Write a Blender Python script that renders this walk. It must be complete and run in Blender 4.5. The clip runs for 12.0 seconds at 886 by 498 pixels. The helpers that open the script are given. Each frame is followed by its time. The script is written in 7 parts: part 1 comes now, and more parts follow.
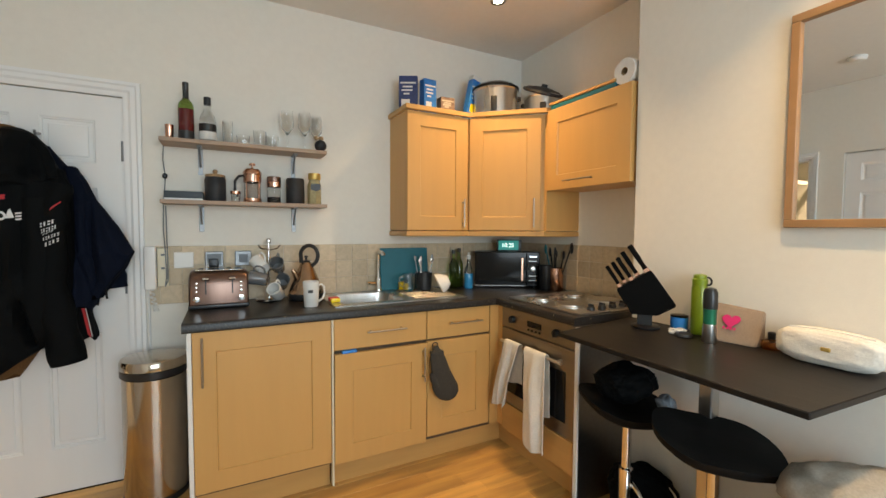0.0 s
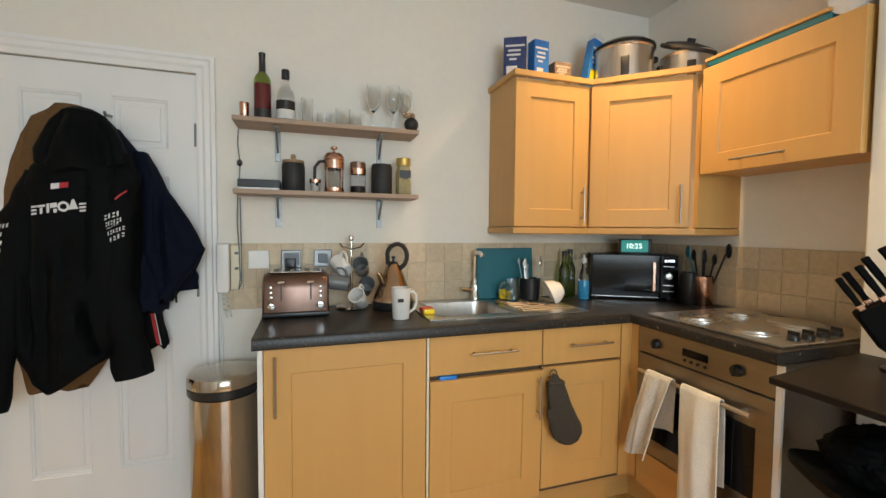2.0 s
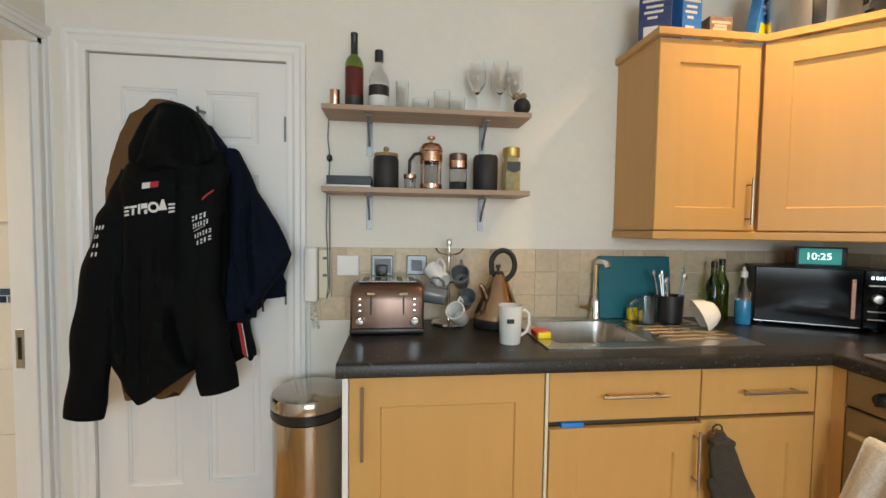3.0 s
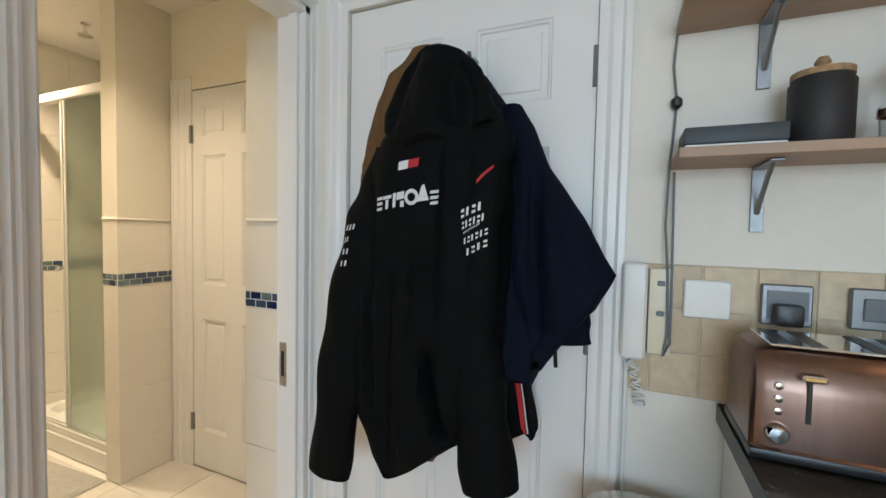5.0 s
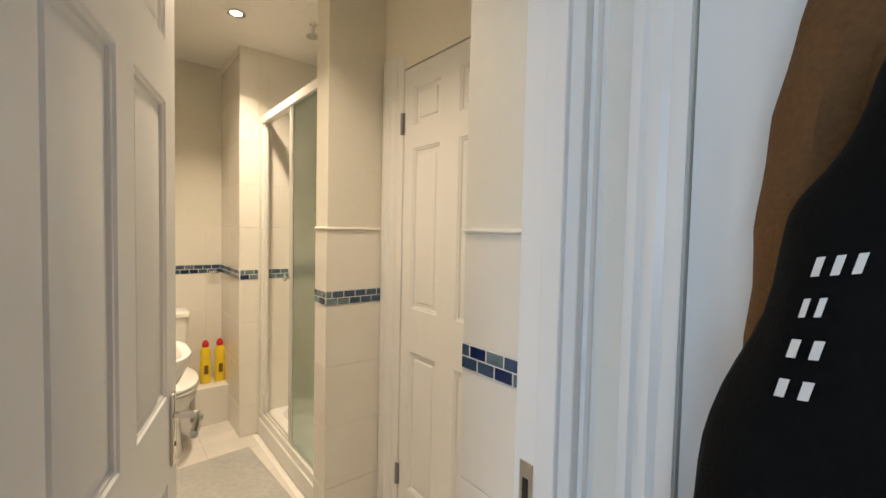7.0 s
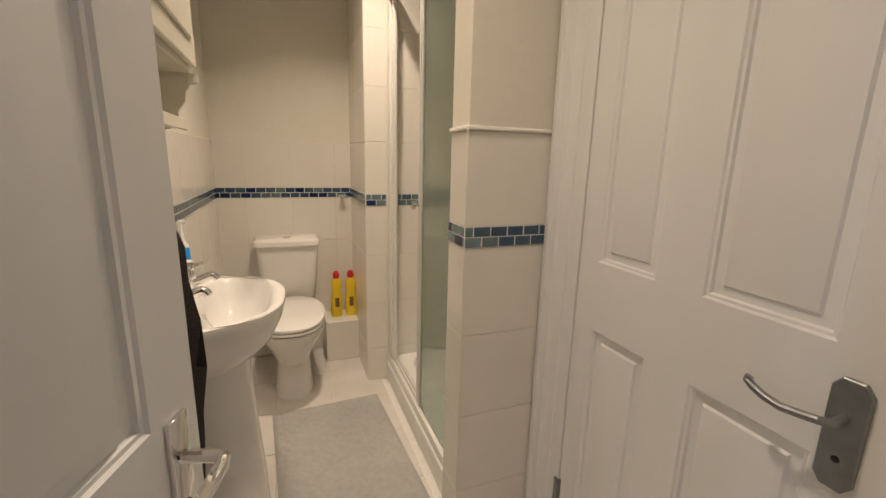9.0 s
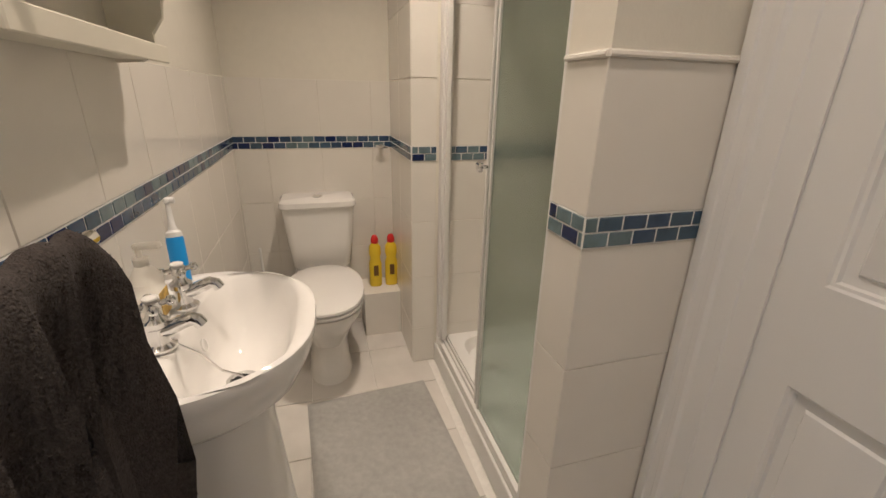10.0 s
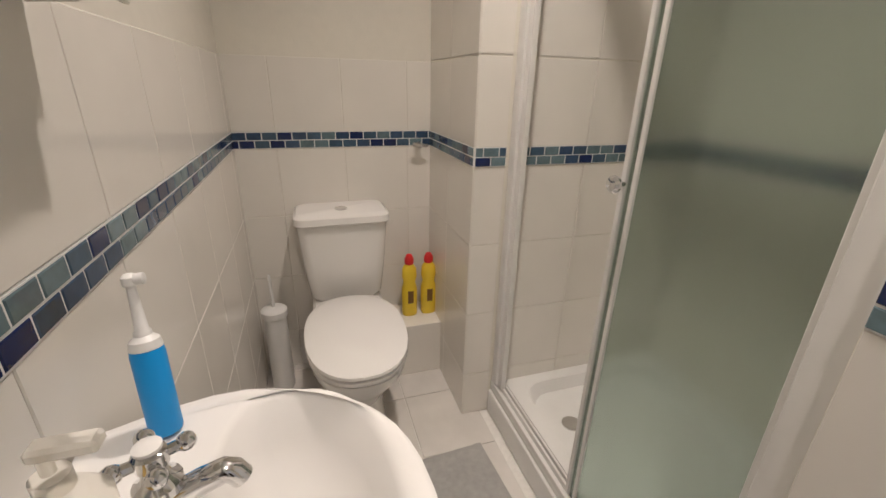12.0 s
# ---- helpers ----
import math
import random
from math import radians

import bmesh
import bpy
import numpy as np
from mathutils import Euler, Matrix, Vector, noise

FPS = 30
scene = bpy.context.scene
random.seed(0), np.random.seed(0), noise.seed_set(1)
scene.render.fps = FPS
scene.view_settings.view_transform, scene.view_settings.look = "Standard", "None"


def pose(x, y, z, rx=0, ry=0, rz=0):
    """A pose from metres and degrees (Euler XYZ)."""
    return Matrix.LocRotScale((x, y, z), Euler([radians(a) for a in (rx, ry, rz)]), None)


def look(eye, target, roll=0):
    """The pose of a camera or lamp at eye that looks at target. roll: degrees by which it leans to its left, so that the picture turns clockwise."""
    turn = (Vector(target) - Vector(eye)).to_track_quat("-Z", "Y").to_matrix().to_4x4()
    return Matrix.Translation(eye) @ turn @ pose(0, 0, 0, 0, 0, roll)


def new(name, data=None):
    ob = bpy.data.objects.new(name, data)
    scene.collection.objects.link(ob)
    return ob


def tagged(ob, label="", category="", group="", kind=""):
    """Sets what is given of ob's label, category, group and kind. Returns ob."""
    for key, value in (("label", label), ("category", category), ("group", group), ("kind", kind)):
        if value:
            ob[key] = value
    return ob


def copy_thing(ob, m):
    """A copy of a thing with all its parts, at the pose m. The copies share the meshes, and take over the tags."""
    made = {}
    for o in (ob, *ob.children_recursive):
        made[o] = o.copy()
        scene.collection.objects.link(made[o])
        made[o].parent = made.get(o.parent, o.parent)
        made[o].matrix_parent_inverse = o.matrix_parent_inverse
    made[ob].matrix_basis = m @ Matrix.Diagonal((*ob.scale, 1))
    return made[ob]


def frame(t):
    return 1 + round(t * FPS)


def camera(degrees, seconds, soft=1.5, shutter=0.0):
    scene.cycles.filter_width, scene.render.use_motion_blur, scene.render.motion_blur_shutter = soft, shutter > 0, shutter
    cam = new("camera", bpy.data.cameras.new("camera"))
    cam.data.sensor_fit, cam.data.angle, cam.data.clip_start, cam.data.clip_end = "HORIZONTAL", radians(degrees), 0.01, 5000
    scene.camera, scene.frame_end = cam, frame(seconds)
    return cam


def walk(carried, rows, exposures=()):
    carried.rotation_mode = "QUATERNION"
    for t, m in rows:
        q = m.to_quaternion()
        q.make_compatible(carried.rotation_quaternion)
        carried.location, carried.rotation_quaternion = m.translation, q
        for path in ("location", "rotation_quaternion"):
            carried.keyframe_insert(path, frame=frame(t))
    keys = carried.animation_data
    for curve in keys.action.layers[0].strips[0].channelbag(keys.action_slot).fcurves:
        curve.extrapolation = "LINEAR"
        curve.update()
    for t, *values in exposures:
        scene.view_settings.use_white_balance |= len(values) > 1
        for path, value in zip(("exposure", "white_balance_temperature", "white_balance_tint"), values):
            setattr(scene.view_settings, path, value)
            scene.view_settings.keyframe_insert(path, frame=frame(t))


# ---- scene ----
cam = camera(93.6, 12.0)
METRES, EYE, TILT, LEAN, TURN = 4.0, 1.304, 0.0, 0.0, -27.4
ROWS = [
    (0.0, 0.0, 0.0, 0.0, 0.01, -2.64, -0.31),
    (0.5, -0.0089, 0.0211, -0.0029, 1.45, -2.65, -0.24),
    (1.0, -0.0236, 0.053, -0.0041, 3.15, -2.65, -0.31),
    (1.5, -0.0412, 0.0806, -0.0047, 5.55, -2.67, -0.4),
    (2.0, -0.0575, 0.1122, -0.006, 9.23, -2.64, -0.5),
    (2.5, -0.0745, 0.149, -0.0052, 14.53, -2.59, -0.61),
    (4.5, -0.2155, 0.2714, -0.002, 43.34, -2.49, -1.14),
    (5.0, -0.2584, 0.2936, -0.0069, 51.2, -2.5, -1.15),
    (5.5, -0.3051, 0.3195, -0.0046, 58.99, -2.4, -1.18),
    (6.0, -0.3418, 0.3313, -0.0057, 66.32, -2.35, -1.1),
    (6.5, -0.3906, 0.3343, -0.0063, 72.68, -2.22, -1.17),
    (7.0, -0.4426, 0.3319, -0.0017, 78.27, -2.36, -1.24),
    (9.0, -0.6056, 0.3199, -0.0218, 96.94, -12.06, -1.36),
    (9.5, -0.6563, 0.303, -0.0218, 99.91, -17.21, -1.1),
    (10.0, -0.7023, 0.273, -0.0174, 101.09, -20.22, -1.09),
    (10.5, -0.7384, 0.2477, -0.017, 101.23, -21.44, -1.1),
    (11.0, -0.7711, 0.2226, -0.0163, 100.99, -21.74, -1.17),
    (11.5, -0.7894, 0.202, -0.0202, 100.47, -21.65, -1.17),
    (12.0, -0.7984, 0.1906, -0.022, 100.04, -21.61, -1.23),
]
from mathutils.bvhtree import BVHTree

EXPOSURES = [(0.0, -0.08, 7000, 12), (2.7, 0.04, 7000, 12), (4.5, 0.1, 6400, 10), (7.2, 0.0, 5900, 12), (8.8, -0.5, 5750, 16), (9.5, -0.53, 5500, 18), (10.5, -0.64, 5200, 18), (11.2, -0.64, 5100, 18), (12.0, -0.58, 5000, 18)]
walk(cam, [(t, pose(0, 0, EYE, TILT, LEAN, TURN) @ pose(METRES * x, METRES * y, METRES * z, 90 + pitch, roll, yaw)) for t, x, y, z, yaw, pitch, roll in ROWS], EXPOSURES)

# ---- world and light ----
world = bpy.data.worlds.new("world")
scene.world = world
world.use_nodes = True
wn = world.node_tree
sky = wn.nodes.new("ShaderNodeTexSky")
sky.sky_type = "NISHITA"
sky.sun_disc = False
sky.sun_elevation, sky.sun_rotation = radians(35), radians(200)
wn.links.new(sky.outputs[0], wn.nodes["Background"].inputs[0])
wn.nodes["Background"].inputs[1].default_value = 0.1

DAY, LAMP, BATHLAMP = 79.0, 9.6, 12.5


def area(name, m, w, h, watts, colour, shape="RECTANGLE", spread=180):
    d = bpy.data.lights.new(name, "AREA")
    d.shape, d.size, d.energy, d.color = shape, w, watts, colour
    d.spread = radians(spread)
    if shape in ("RECTANGLE", "ELLIPSE"):
        d.size_y = h
    ob = new(name, d)
    ob.matrix_world = m
    return ob


# daylight in the opening of the window behind the start of the walk
area("window_daylight", look((0.35, -2.17, 1.5), (0.35, 2.0, 1.15)), 1.9, 1.4, DAY, (0.63, 0.83, 1.0))
# The first is in view; the second is added unseen to warm the bar side.
KITCHEN_SPOTS = [(1.38, 2.0), (1.25, 0.4)]
# The first is in view; the second is unseen, placed to light the shower pier.
BATH_SPOTS = [(-3.3, 2.52), (-2.24, 2.25)]
KZ, BZ = 2.6, 2.38
for sx, sy in KITCHEN_SPOTS:
    area("downlight_lamp", look((sx, sy, KZ - 0.012), (sx, sy, 0)), 0.07, 0.07, LAMP * (0.95 if sy > 1 else 1.0), (1.0, 0.68, 0.35), "DISK", 108)
for sx, sy in BATH_SPOTS:
    area("downlight_lamp", look((sx, sy, BZ - 0.012), (sx, sy, 0)), 0.07, 0.07, BATHLAMP * (1.08 if sx < -3 else 0.74), (1.0, 0.76, 0.48), "DISK", 114)


# ---- materials ----
def mat(name, colour, rough=0.5, metal=0.0, scale=20.0, vary=0.12, bump=0.0, bump_scale=None, stretch=(1, 1, 1), dark=None,
        blotch=0.0, piece=0.0, rvary=0.1, **extra):
    """Colour broken up by noise at two scales, with relief and uneven gloss."""
    m = bpy.data.materials.new(name)
    m.use_nodes = True
    nt = m.node_tree
    b = nt.nodes["Principled BSDF"]
    L = nt.links.new
    tc = nt.nodes.new("ShaderNodeTexCoord")
    geo = nt.nodes.new("ShaderNodeNewGeometry")
    mp = nt.nodes.new("ShaderNodeMapping")
    mp.inputs["Scale"].default_value = stretch
    L(geo.outputs["Position"], mp.inputs["Vector"])
    n1 = nt.nodes.new("ShaderNodeTexNoise")
    n1.inputs["Scale"].default_value, n1.inputs["Detail"].default_value = scale, 4
    L(mp.outputs[0], n1.inputs["Vector"])
    n2 = nt.nodes.new("ShaderNodeTexNoise")
    n2.inputs["Scale"].default_value, n2.inputs["Detail"].default_value = max(scale / 12, 1.3), 3
    L(mp.outputs[0], n2.inputs["Vector"])
    ramp = nt.nodes.new("ShaderNodeMapRange")
    ramp.inputs["From Min"].default_value, ramp.inputs["From Max"].default_value = 0.3, 0.7
    L(n1.outputs["Fac"], ramp.inputs["Value"])
    mix = nt.nodes.new("ShaderNodeMix")
    mix.data_type = "RGBA"
    c = (*colour, 1)
    d = (*(dark or [v * (1 - vary * 2) for v in colour]), 1)
    mix.inputs["A"].default_value, mix.inputs["B"].default_value = d, c
    L(ramp.outputs[0], mix.inputs["Factor"])
    out = mix.outputs["Result"]
    if blotch or piece:
        hsv = nt.nodes.new("ShaderNodeHueSaturation")
        L(out, hsv.inputs["Color"])
        v = nt.nodes.new("ShaderNodeMath")
        v.operation = "MULTIPLY_ADD"
        L(n2.outputs["Fac"], v.inputs[0])
        v.inputs[1].default_value, v.inputs[2].default_value = 2 * blotch, 1 - blotch
        last = v.outputs[0]
        if piece:
            oi = nt.nodes.new("ShaderNodeObjectInfo")
            w = nt.nodes.new("ShaderNodeMath")
            w.operation = "MULTIPLY_ADD"
            L(oi.outputs["Random"], w.inputs[0])
            w.inputs[1].default_value = 2 * piece
            sub = nt.nodes.new("ShaderNodeMath")
            sub.operation = "SUBTRACT"
            L(last, sub.inputs[0])
            sub.inputs[1].default_value = piece
            L(sub.outputs[0], w.inputs[2])
            last = w.outputs[0]
        L(last, hsv.inputs["Value"])
        out = hsv.outputs["Color"]
    L(out, b.inputs["Base Color"])
    rr = nt.nodes.new("ShaderNodeMapRange")
    rr.inputs["To Min"].default_value, rr.inputs["To Max"].default_value = max(rough - rvary * rough, 0.01), min(rough + rvary * rough, 1)
    L(n2.outputs["Fac"], rr.inputs["Value"])
    L(rr.outputs[0], b.inputs["Roughness"])
    b.inputs["Metallic"].default_value = metal
    if bump:
        bp = nt.nodes.new("ShaderNodeBump")
        bp.inputs["Strength"].default_value, bp.inputs["Distance"].default_value = bump, 0.004
        n3 = nt.nodes.new("ShaderNodeTexNoise")
        n3.inputs["Scale"].default_value, n3.inputs["Detail"].default_value = bump_scale or scale * 3, 3
        L(mp.outputs[0], n3.inputs["Vector"])
        L(n3.outputs["Fac"], bp.inputs["Height"])
        L(bp.outputs[0], b.inputs["Normal"])
    for key, value in extra.items():
        b.inputs[key.replace("_", " ")].default_value = value
    return m


def glow(name, colour, strength):
    m = bpy.data.materials.new(name)
    m.use_nodes = True
    b = m.node_tree.nodes["Principled BSDF"]
    b.inputs["Base Color"].default_value = (*colour, 1)
    b.inputs["Emission Color"].default_value = (*colour, 1)
    b.inputs["Emission Strength"].default_value = strength
    return m


def glass(name, colour, rough=0.02, ior=1.45):
    m = bpy.data.materials.new(name)
    m.use_nodes = True
    b = m.node_tree.nodes["Principled BSDF"]
    b.inputs["Base Color"].default_value = (*colour, 1)
    b.inputs["Roughness"].default_value = rough
    b.inputs["IOR"].default_value = ior
    b.inputs["Transmission Weight"].default_value = 1.0
    return m


M_WALL = mat("cream wall paint", (0.78, 0.75, 0.68), 0.75, scale=30, vary=0.015, bump=0.12, bump_scale=180, blotch=0.03)
M_BATHWALL = mat("warm white bathroom paint", (0.76, 0.73, 0.64), 0.6, scale=30, vary=0.015, bump=0.08, bump_scale=150, blotch=0.03)
M_CEIL = mat("white ceiling paint", (0.78, 0.76, 0.72), 0.85, scale=25, vary=0.015, bump=0.1, bump_scale=150, blotch=0.02)
M_GLOSS = mat("white gloss woodwork", (0.80, 0.80, 0.79), 0.32, scale=14, vary=0.012, bump=0.05, bump_scale=60, stretch=(1, 1, 0.1), blotch=0.02)
M_BEECH = mat("honey beech veneer", (0.595, 0.335, 0.11), 0.42, scale=26, vary=0.022, bump=0.05, bump_scale=160, stretch=(1, 1, 0.08), blotch=0.05)
M_BEECHH = mat("honey beech edging", (0.57, 0.32, 0.105), 0.42, scale=26, vary=0.05, bump=0.05, bump_scale=160, stretch=(0.1, 0.1, 1), blotch=0.05)
M_WTOP = mat("dark slate laminate", (0.036, 0.031, 0.027), 0.33, scale=140, vary=0.25, bump=0.06, bump_scale=220, dark=(0.010, 0.009, 0.009), blotch=0.1, Specular_IOR_Level=0.3)
nt = M_WTOP.node_tree
base_in = nt.nodes["Principled BSDF"].inputs["Base Color"]
under = base_in.links[0].from_socket
specks, keep, fleck = nt.nodes.new("ShaderNodeTexNoise"), nt.nodes.new("ShaderNodeMapRange"), nt.nodes.new("ShaderNodeMix")
specks.inputs["Scale"].default_value, specks.inputs["Detail"].default_value = 75, 2
nt.links.new(nt.nodes["Mapping"].outputs[0], specks.inputs["Vector"])
keep.inputs["From Min"].default_value, keep.inputs["From Max"].default_value = 0.67, 0.73
nt.links.new(specks.outputs["Fac"], keep.inputs["Value"])
fleck.data_type = "RGBA"
fleck.inputs["B"].default_value = (0.22, 0.18, 0.13, 1)
nt.links.new(under, fleck.inputs["A"])
nt.links.new(keep.outputs[0], fleck.inputs["Factor"])
nt.links.new(fleck.outputs["Result"], base_in)
M_BAR = mat("black ash laminate", (0.019, 0.016, 0.014), 0.42, scale=50, vary=0.2, bump=0.08, bump_scale=120, stretch=(1, 0.15, 1), blotch=0.1, Specular_IOR_Level=0.14)
M_STEEL = mat("brushed steel", (0.62, 0.60, 0.57), 0.28, 1.0, scale=60, vary=0.05, bump=0.03, bump_scale=300, stretch=(1, 1, 0.1))
M_HANDLE = mat("satin nickel", (0.40, 0.35, 0.29), 0.42, 1.0, scale=60, vary=0.05, bump=0.03, bump_scale=300)
M_CHROME = mat("polished chrome", (0.80, 0.80, 0.80), 0.07, 1.0, scale=10, vary=0.02)
M_BRONZE = mat("brushed brown bronze metal", (0.21, 0.132, 0.105), 0.3, 1.0, scale=60, vary=0.06, bump=0.03, bump_scale=300, stretch=(1, 1, 0.1))
M_COPPER = mat("polished copper", (0.62, 0.36, 0.26), 0.2, 1.0, scale=30, vary=0.05)
M_BLACK = mat("black plastic", (0.014, 0.014, 0.015), 0.35, scale=30, vary=0.1, bump=0.04, bump_scale=200)
M_MATTBLACK = mat("matt black ceramic", (0.018, 0.018, 0.02), 0.6, scale=40, vary=0.1, bump=0.05, bump_scale=300)
M_BLKGLASS = mat("black glass", (0.006, 0.006, 0.007), 0.1, scale=20, vary=0.05, Specular_IOR_Level=0.25)
M_GREYPL = mat("grey plastic", (0.16, 0.18, 0.2), 0.45, scale=30, vary=0.06)
M_OVEN = mat("dull oven steel", (0.30, 0.27, 0.24), 0.33, 1.0, scale=50, vary=0.05, bump=0.03, bump_scale=300, stretch=(1, 0.1, 1))
M_TILEK = mat("tumbled beige stone tile", (0.58, 0.465, 0.315), 0.45, scale=45, vary=0.09, bump=0.25, bump_scale=90, blotch=0.12, piece=0.15)
M_GROUTK = mat("sandy grout", (0.66, 0.58, 0.46), 0.9, scale=60, vary=0.06, bump=0.2, bump_scale=200)
M_TILEB = mat("glossy off-white ceramic tile", (0.80, 0.77, 0.705), 0.16, scale=6, vary=0.02, bump=0.06, bump_scale=9, blotch=0.02, piece=0.012)
M_GROUTB = mat("off-white grout", (0.78, 0.76, 0.71), 0.85, scale=60, vary=0.05, bump=0.1, bump_scale=200)
M_FLOORT = mat("white marbled floor tile", (0.72, 0.69, 0.64), 0.25, scale=7, vary=0.06, bump=0.04, bump_scale=30, blotch=0.05, piece=0.02)
M_PLANK = mat("rustic honey oak laminate", (0.68, 0.39, 0.115), 0.3, scale=18, vary=0.2, bump=0.08, bump_scale=90, stretch=(0.12, 1, 1), blotch=0.22, piece=0.16, dark=(0.42, 0.22, 0.07))
M_PLANKGAP = mat("dark plank joint", (0.08, 0.05, 0.03), 0.8, scale=40)
M_CERAMIC = mat("white glazed ceramic", (0.80, 0.785, 0.75), 0.08, scale=5, vary=0.01)
M_WPLASTIC = mat("white plastic", (0.78, 0.775, 0.75), 0.35, scale=12, vary=0.02)
M_CREAMPL = mat("cream plastic", (0.72, 0.66, 0.50), 0.4, scale=12, vary=0.03)
M_ALU = mat("white painted aluminium", (0.76, 0.75, 0.72), 0.3, scale=20, vary=0.02, blotch=0.02)
M_SHELF = mat("pale oak shelf board", (0.42, 0.29, 0.20), 0.5, scale=30, vary=0.1, bump=0.05, stretch=(0.08, 1, 1), blotch=0.05)
M_BRACKET = mat("galvanised grey metal", (0.30, 0.31, 0.32), 0.45, 0.8, scale=40, vary=0.08)
M_OAKFRAME = mat("oak picture frame", (0.40, 0.22, 0.10), 0.42, scale=30, vary=0.12, bump=0.06, stretch=(1, 0.2, 0.2), blotch=0.05)
M_MIRROR = mat("silvered mirror", (0.92, 0.93, 0.93), 0.01, 1.0, scale=5, vary=0.0, rvary=0.0)
M_GLASS = glass("clear glass", (0.97, 0.98, 0.98), 0.01)
M_FROST = glass("green tinted frosted glass", (0.50, 0.585, 0.525), 0.2, 1.35)
M_BLUE = mat("blue cleaning paste plastic", (0.02, 0.23, 0.70), 0.35, scale=20, vary=0.04)
M_LIT = glow("lit lamp glass", (1.0, 0.80, 0.52), 25)


# ---- mesh building ----
def box(bm, x0, y0, z0, x1, y1, z1, bevel=0.0, seg=1):
    r = bmesh.ops.create_cube(bm, size=1)
    vs = r["verts"]
    bmesh.ops.scale(bm, vec=(abs(x1 - x0), abs(y1 - y0), abs(z1 - z0)), verts=vs)
    bmesh.ops.translate(bm, vec=((x0 + x1) / 2, (y0 + y1) / 2, (z0 + z1) / 2), verts=vs)
    if bevel:
        es = list({e for v in vs for e in v.link_edges})
        bmesh.ops.bevel(bm, geom=es, offset=bevel, segments=seg, affect="EDGES", profile=0.6)
    return bm


def B(*a, bevel=0.0, seg=1):
    return box(bmesh.new(), *a, bevel=bevel, seg=seg)


def loft(bm, rings, cap0=True, cap1=True, close=True):
    rows = [[bm.verts.new(p) for p in ring] for ring in rings]
    n = len(rows[0])
    for a, b in zip(rows, rows[1:]):
        for i in range(n if close else n - 1):
            j = (i + 1) % n
            bm.faces.new((a[i], a[j], b[j], b[i]))
    if cap0:
        bm.faces.new(list(reversed(rows[0])))
    if cap1:
        bm.faces.new(rows[-1])
    return bm


def lathe(bm, profile, cx=0, cy=0, cz=0, segs=24, cap0=True, cap1=True):
    """Profile rows of radius and height, turned round an upright axis."""
    rings = [[(cx + r * math.cos(2 * math.pi * i / segs), cy + r * math.sin(2 * math.pi * i / segs), cz + z) for i in range(segs)] for r, z in profile]
    return loft(bm, rings, cap0, cap1)


def LT(profile, cx=0, cy=0, cz=0, segs=24, cap0=True, cap1=True):
    return lathe(bmesh.new(), profile, cx, cy, cz, segs, cap0, cap1)


def tube(bm, pts, r, segs=8, r1=None):
    """A round bar along the points, tapering to r1."""
    pts = [Vector(p) for p in pts]
    rings, up = [], None
    for i, p in enumerate(pts):
        d = (pts[min(i + 1, len(pts) - 1)] - pts[max(i - 1, 0)]).normalized()
        if up is None:
            up = d.orthogonal().normalized()
        up = (up - d * up.dot(d)).normalized()
        side = d.cross(up)
        rr = r if r1 is None else r + (r1 - r) * i / (len(pts) - 1)
        rings.append([p + (up * math.cos(2 * math.pi * k / segs) + side * math.sin(2 * math.pi * k / segs)) * rr for k in range(segs)])
    return loft(bm, rings)


def T(pts, r, segs=8, r1=None):
    return tube(bmesh.new(), pts, r, segs, r1)


def arc(c, a, b, r, t0, t1, n=10):
    """Points of an arc round c in the plane of the vectors a and b."""
    c, a, b = Vector(c), Vector(a), Vector(b)
    return [c + a * r * math.cos(t0 + (t1 - t0) * i / n) + b * r * math.sin(t0 + (t1 - t0) * i / n) for i in range(n + 1)]


def prism(bm, poly, axis, lo, hi):
    """A polygon in the two other axes, pushed from lo to hi along axis."""
    def at(p, v):
        return {"x": (v, p[0], p[1]), "y": (p[0], v, p[1]), "z": (p[0], p[1], v)}[axis]
    loft(bm, [[at(p, lo) for p in poly], [at(p, hi) for p in poly]])
    bmesh.ops.recalc_face_normals(bm, faces=bm.faces)
    return bm


def P(poly, axis, lo, hi):
    return prism(bmesh.new(), poly, axis, lo, hi)


def to_mesh(name, bm, material, smooth=35):
    bmesh.ops.recalc_face_normals(bm, faces=bm.faces)
    me = bpy.data.meshes.new(name)
    bm.to_mesh(me)
    bm.free()
    me.materials.append(material)
    if smooth:
        me.polygons.foreach_set("use_smooth", [True] * len(me.polygons))
        me.set_sharp_from_angle(angle=radians(smooth))
    return me


def part(name, bm, material, parent=None, label="", smooth=35):
    ob = new(name, to_mesh(name, bm, material, smooth))
    if parent:
        ob.parent = parent
        ob.matrix_parent_inverse = parent.matrix_basis.inverted()
    if label:
        ob["label"] = label
    return ob


def thing(name, label, category, x=0, y=0, z=0, group=""):
    ob = new(name)
    ob.empty_display_size = 0.05
    ob.location = (x, y, z)
    return tagged(ob, label, category, group)


def structure(name, bm, material, label="", category="", smooth=35):
    return tagged(part(name, bm, material, None, "", smooth), label, category, "", "structure")


def slab_mesh(name, w, h, d, material, inset=0.0015):
    """A thin piece in its own plane: x wide, y high, its face at z = d."""
    bm = bmesh.new()
    lo = [(-w / 2, -h / 2), (w / 2, -h / 2), (w / 2, h / 2), (-w / 2, h / 2)]
    rings = [[(x, y, z) for x, y in lo] for z in (0, d - inset)]
    rings.append([(x - math.copysign(inset, x), y - math.copysign(inset, y), d) for x, y in lo])
    loft(bm, rings, cap0=False)
    return to_mesh(name, bm, material, 0)


SLABS = {}


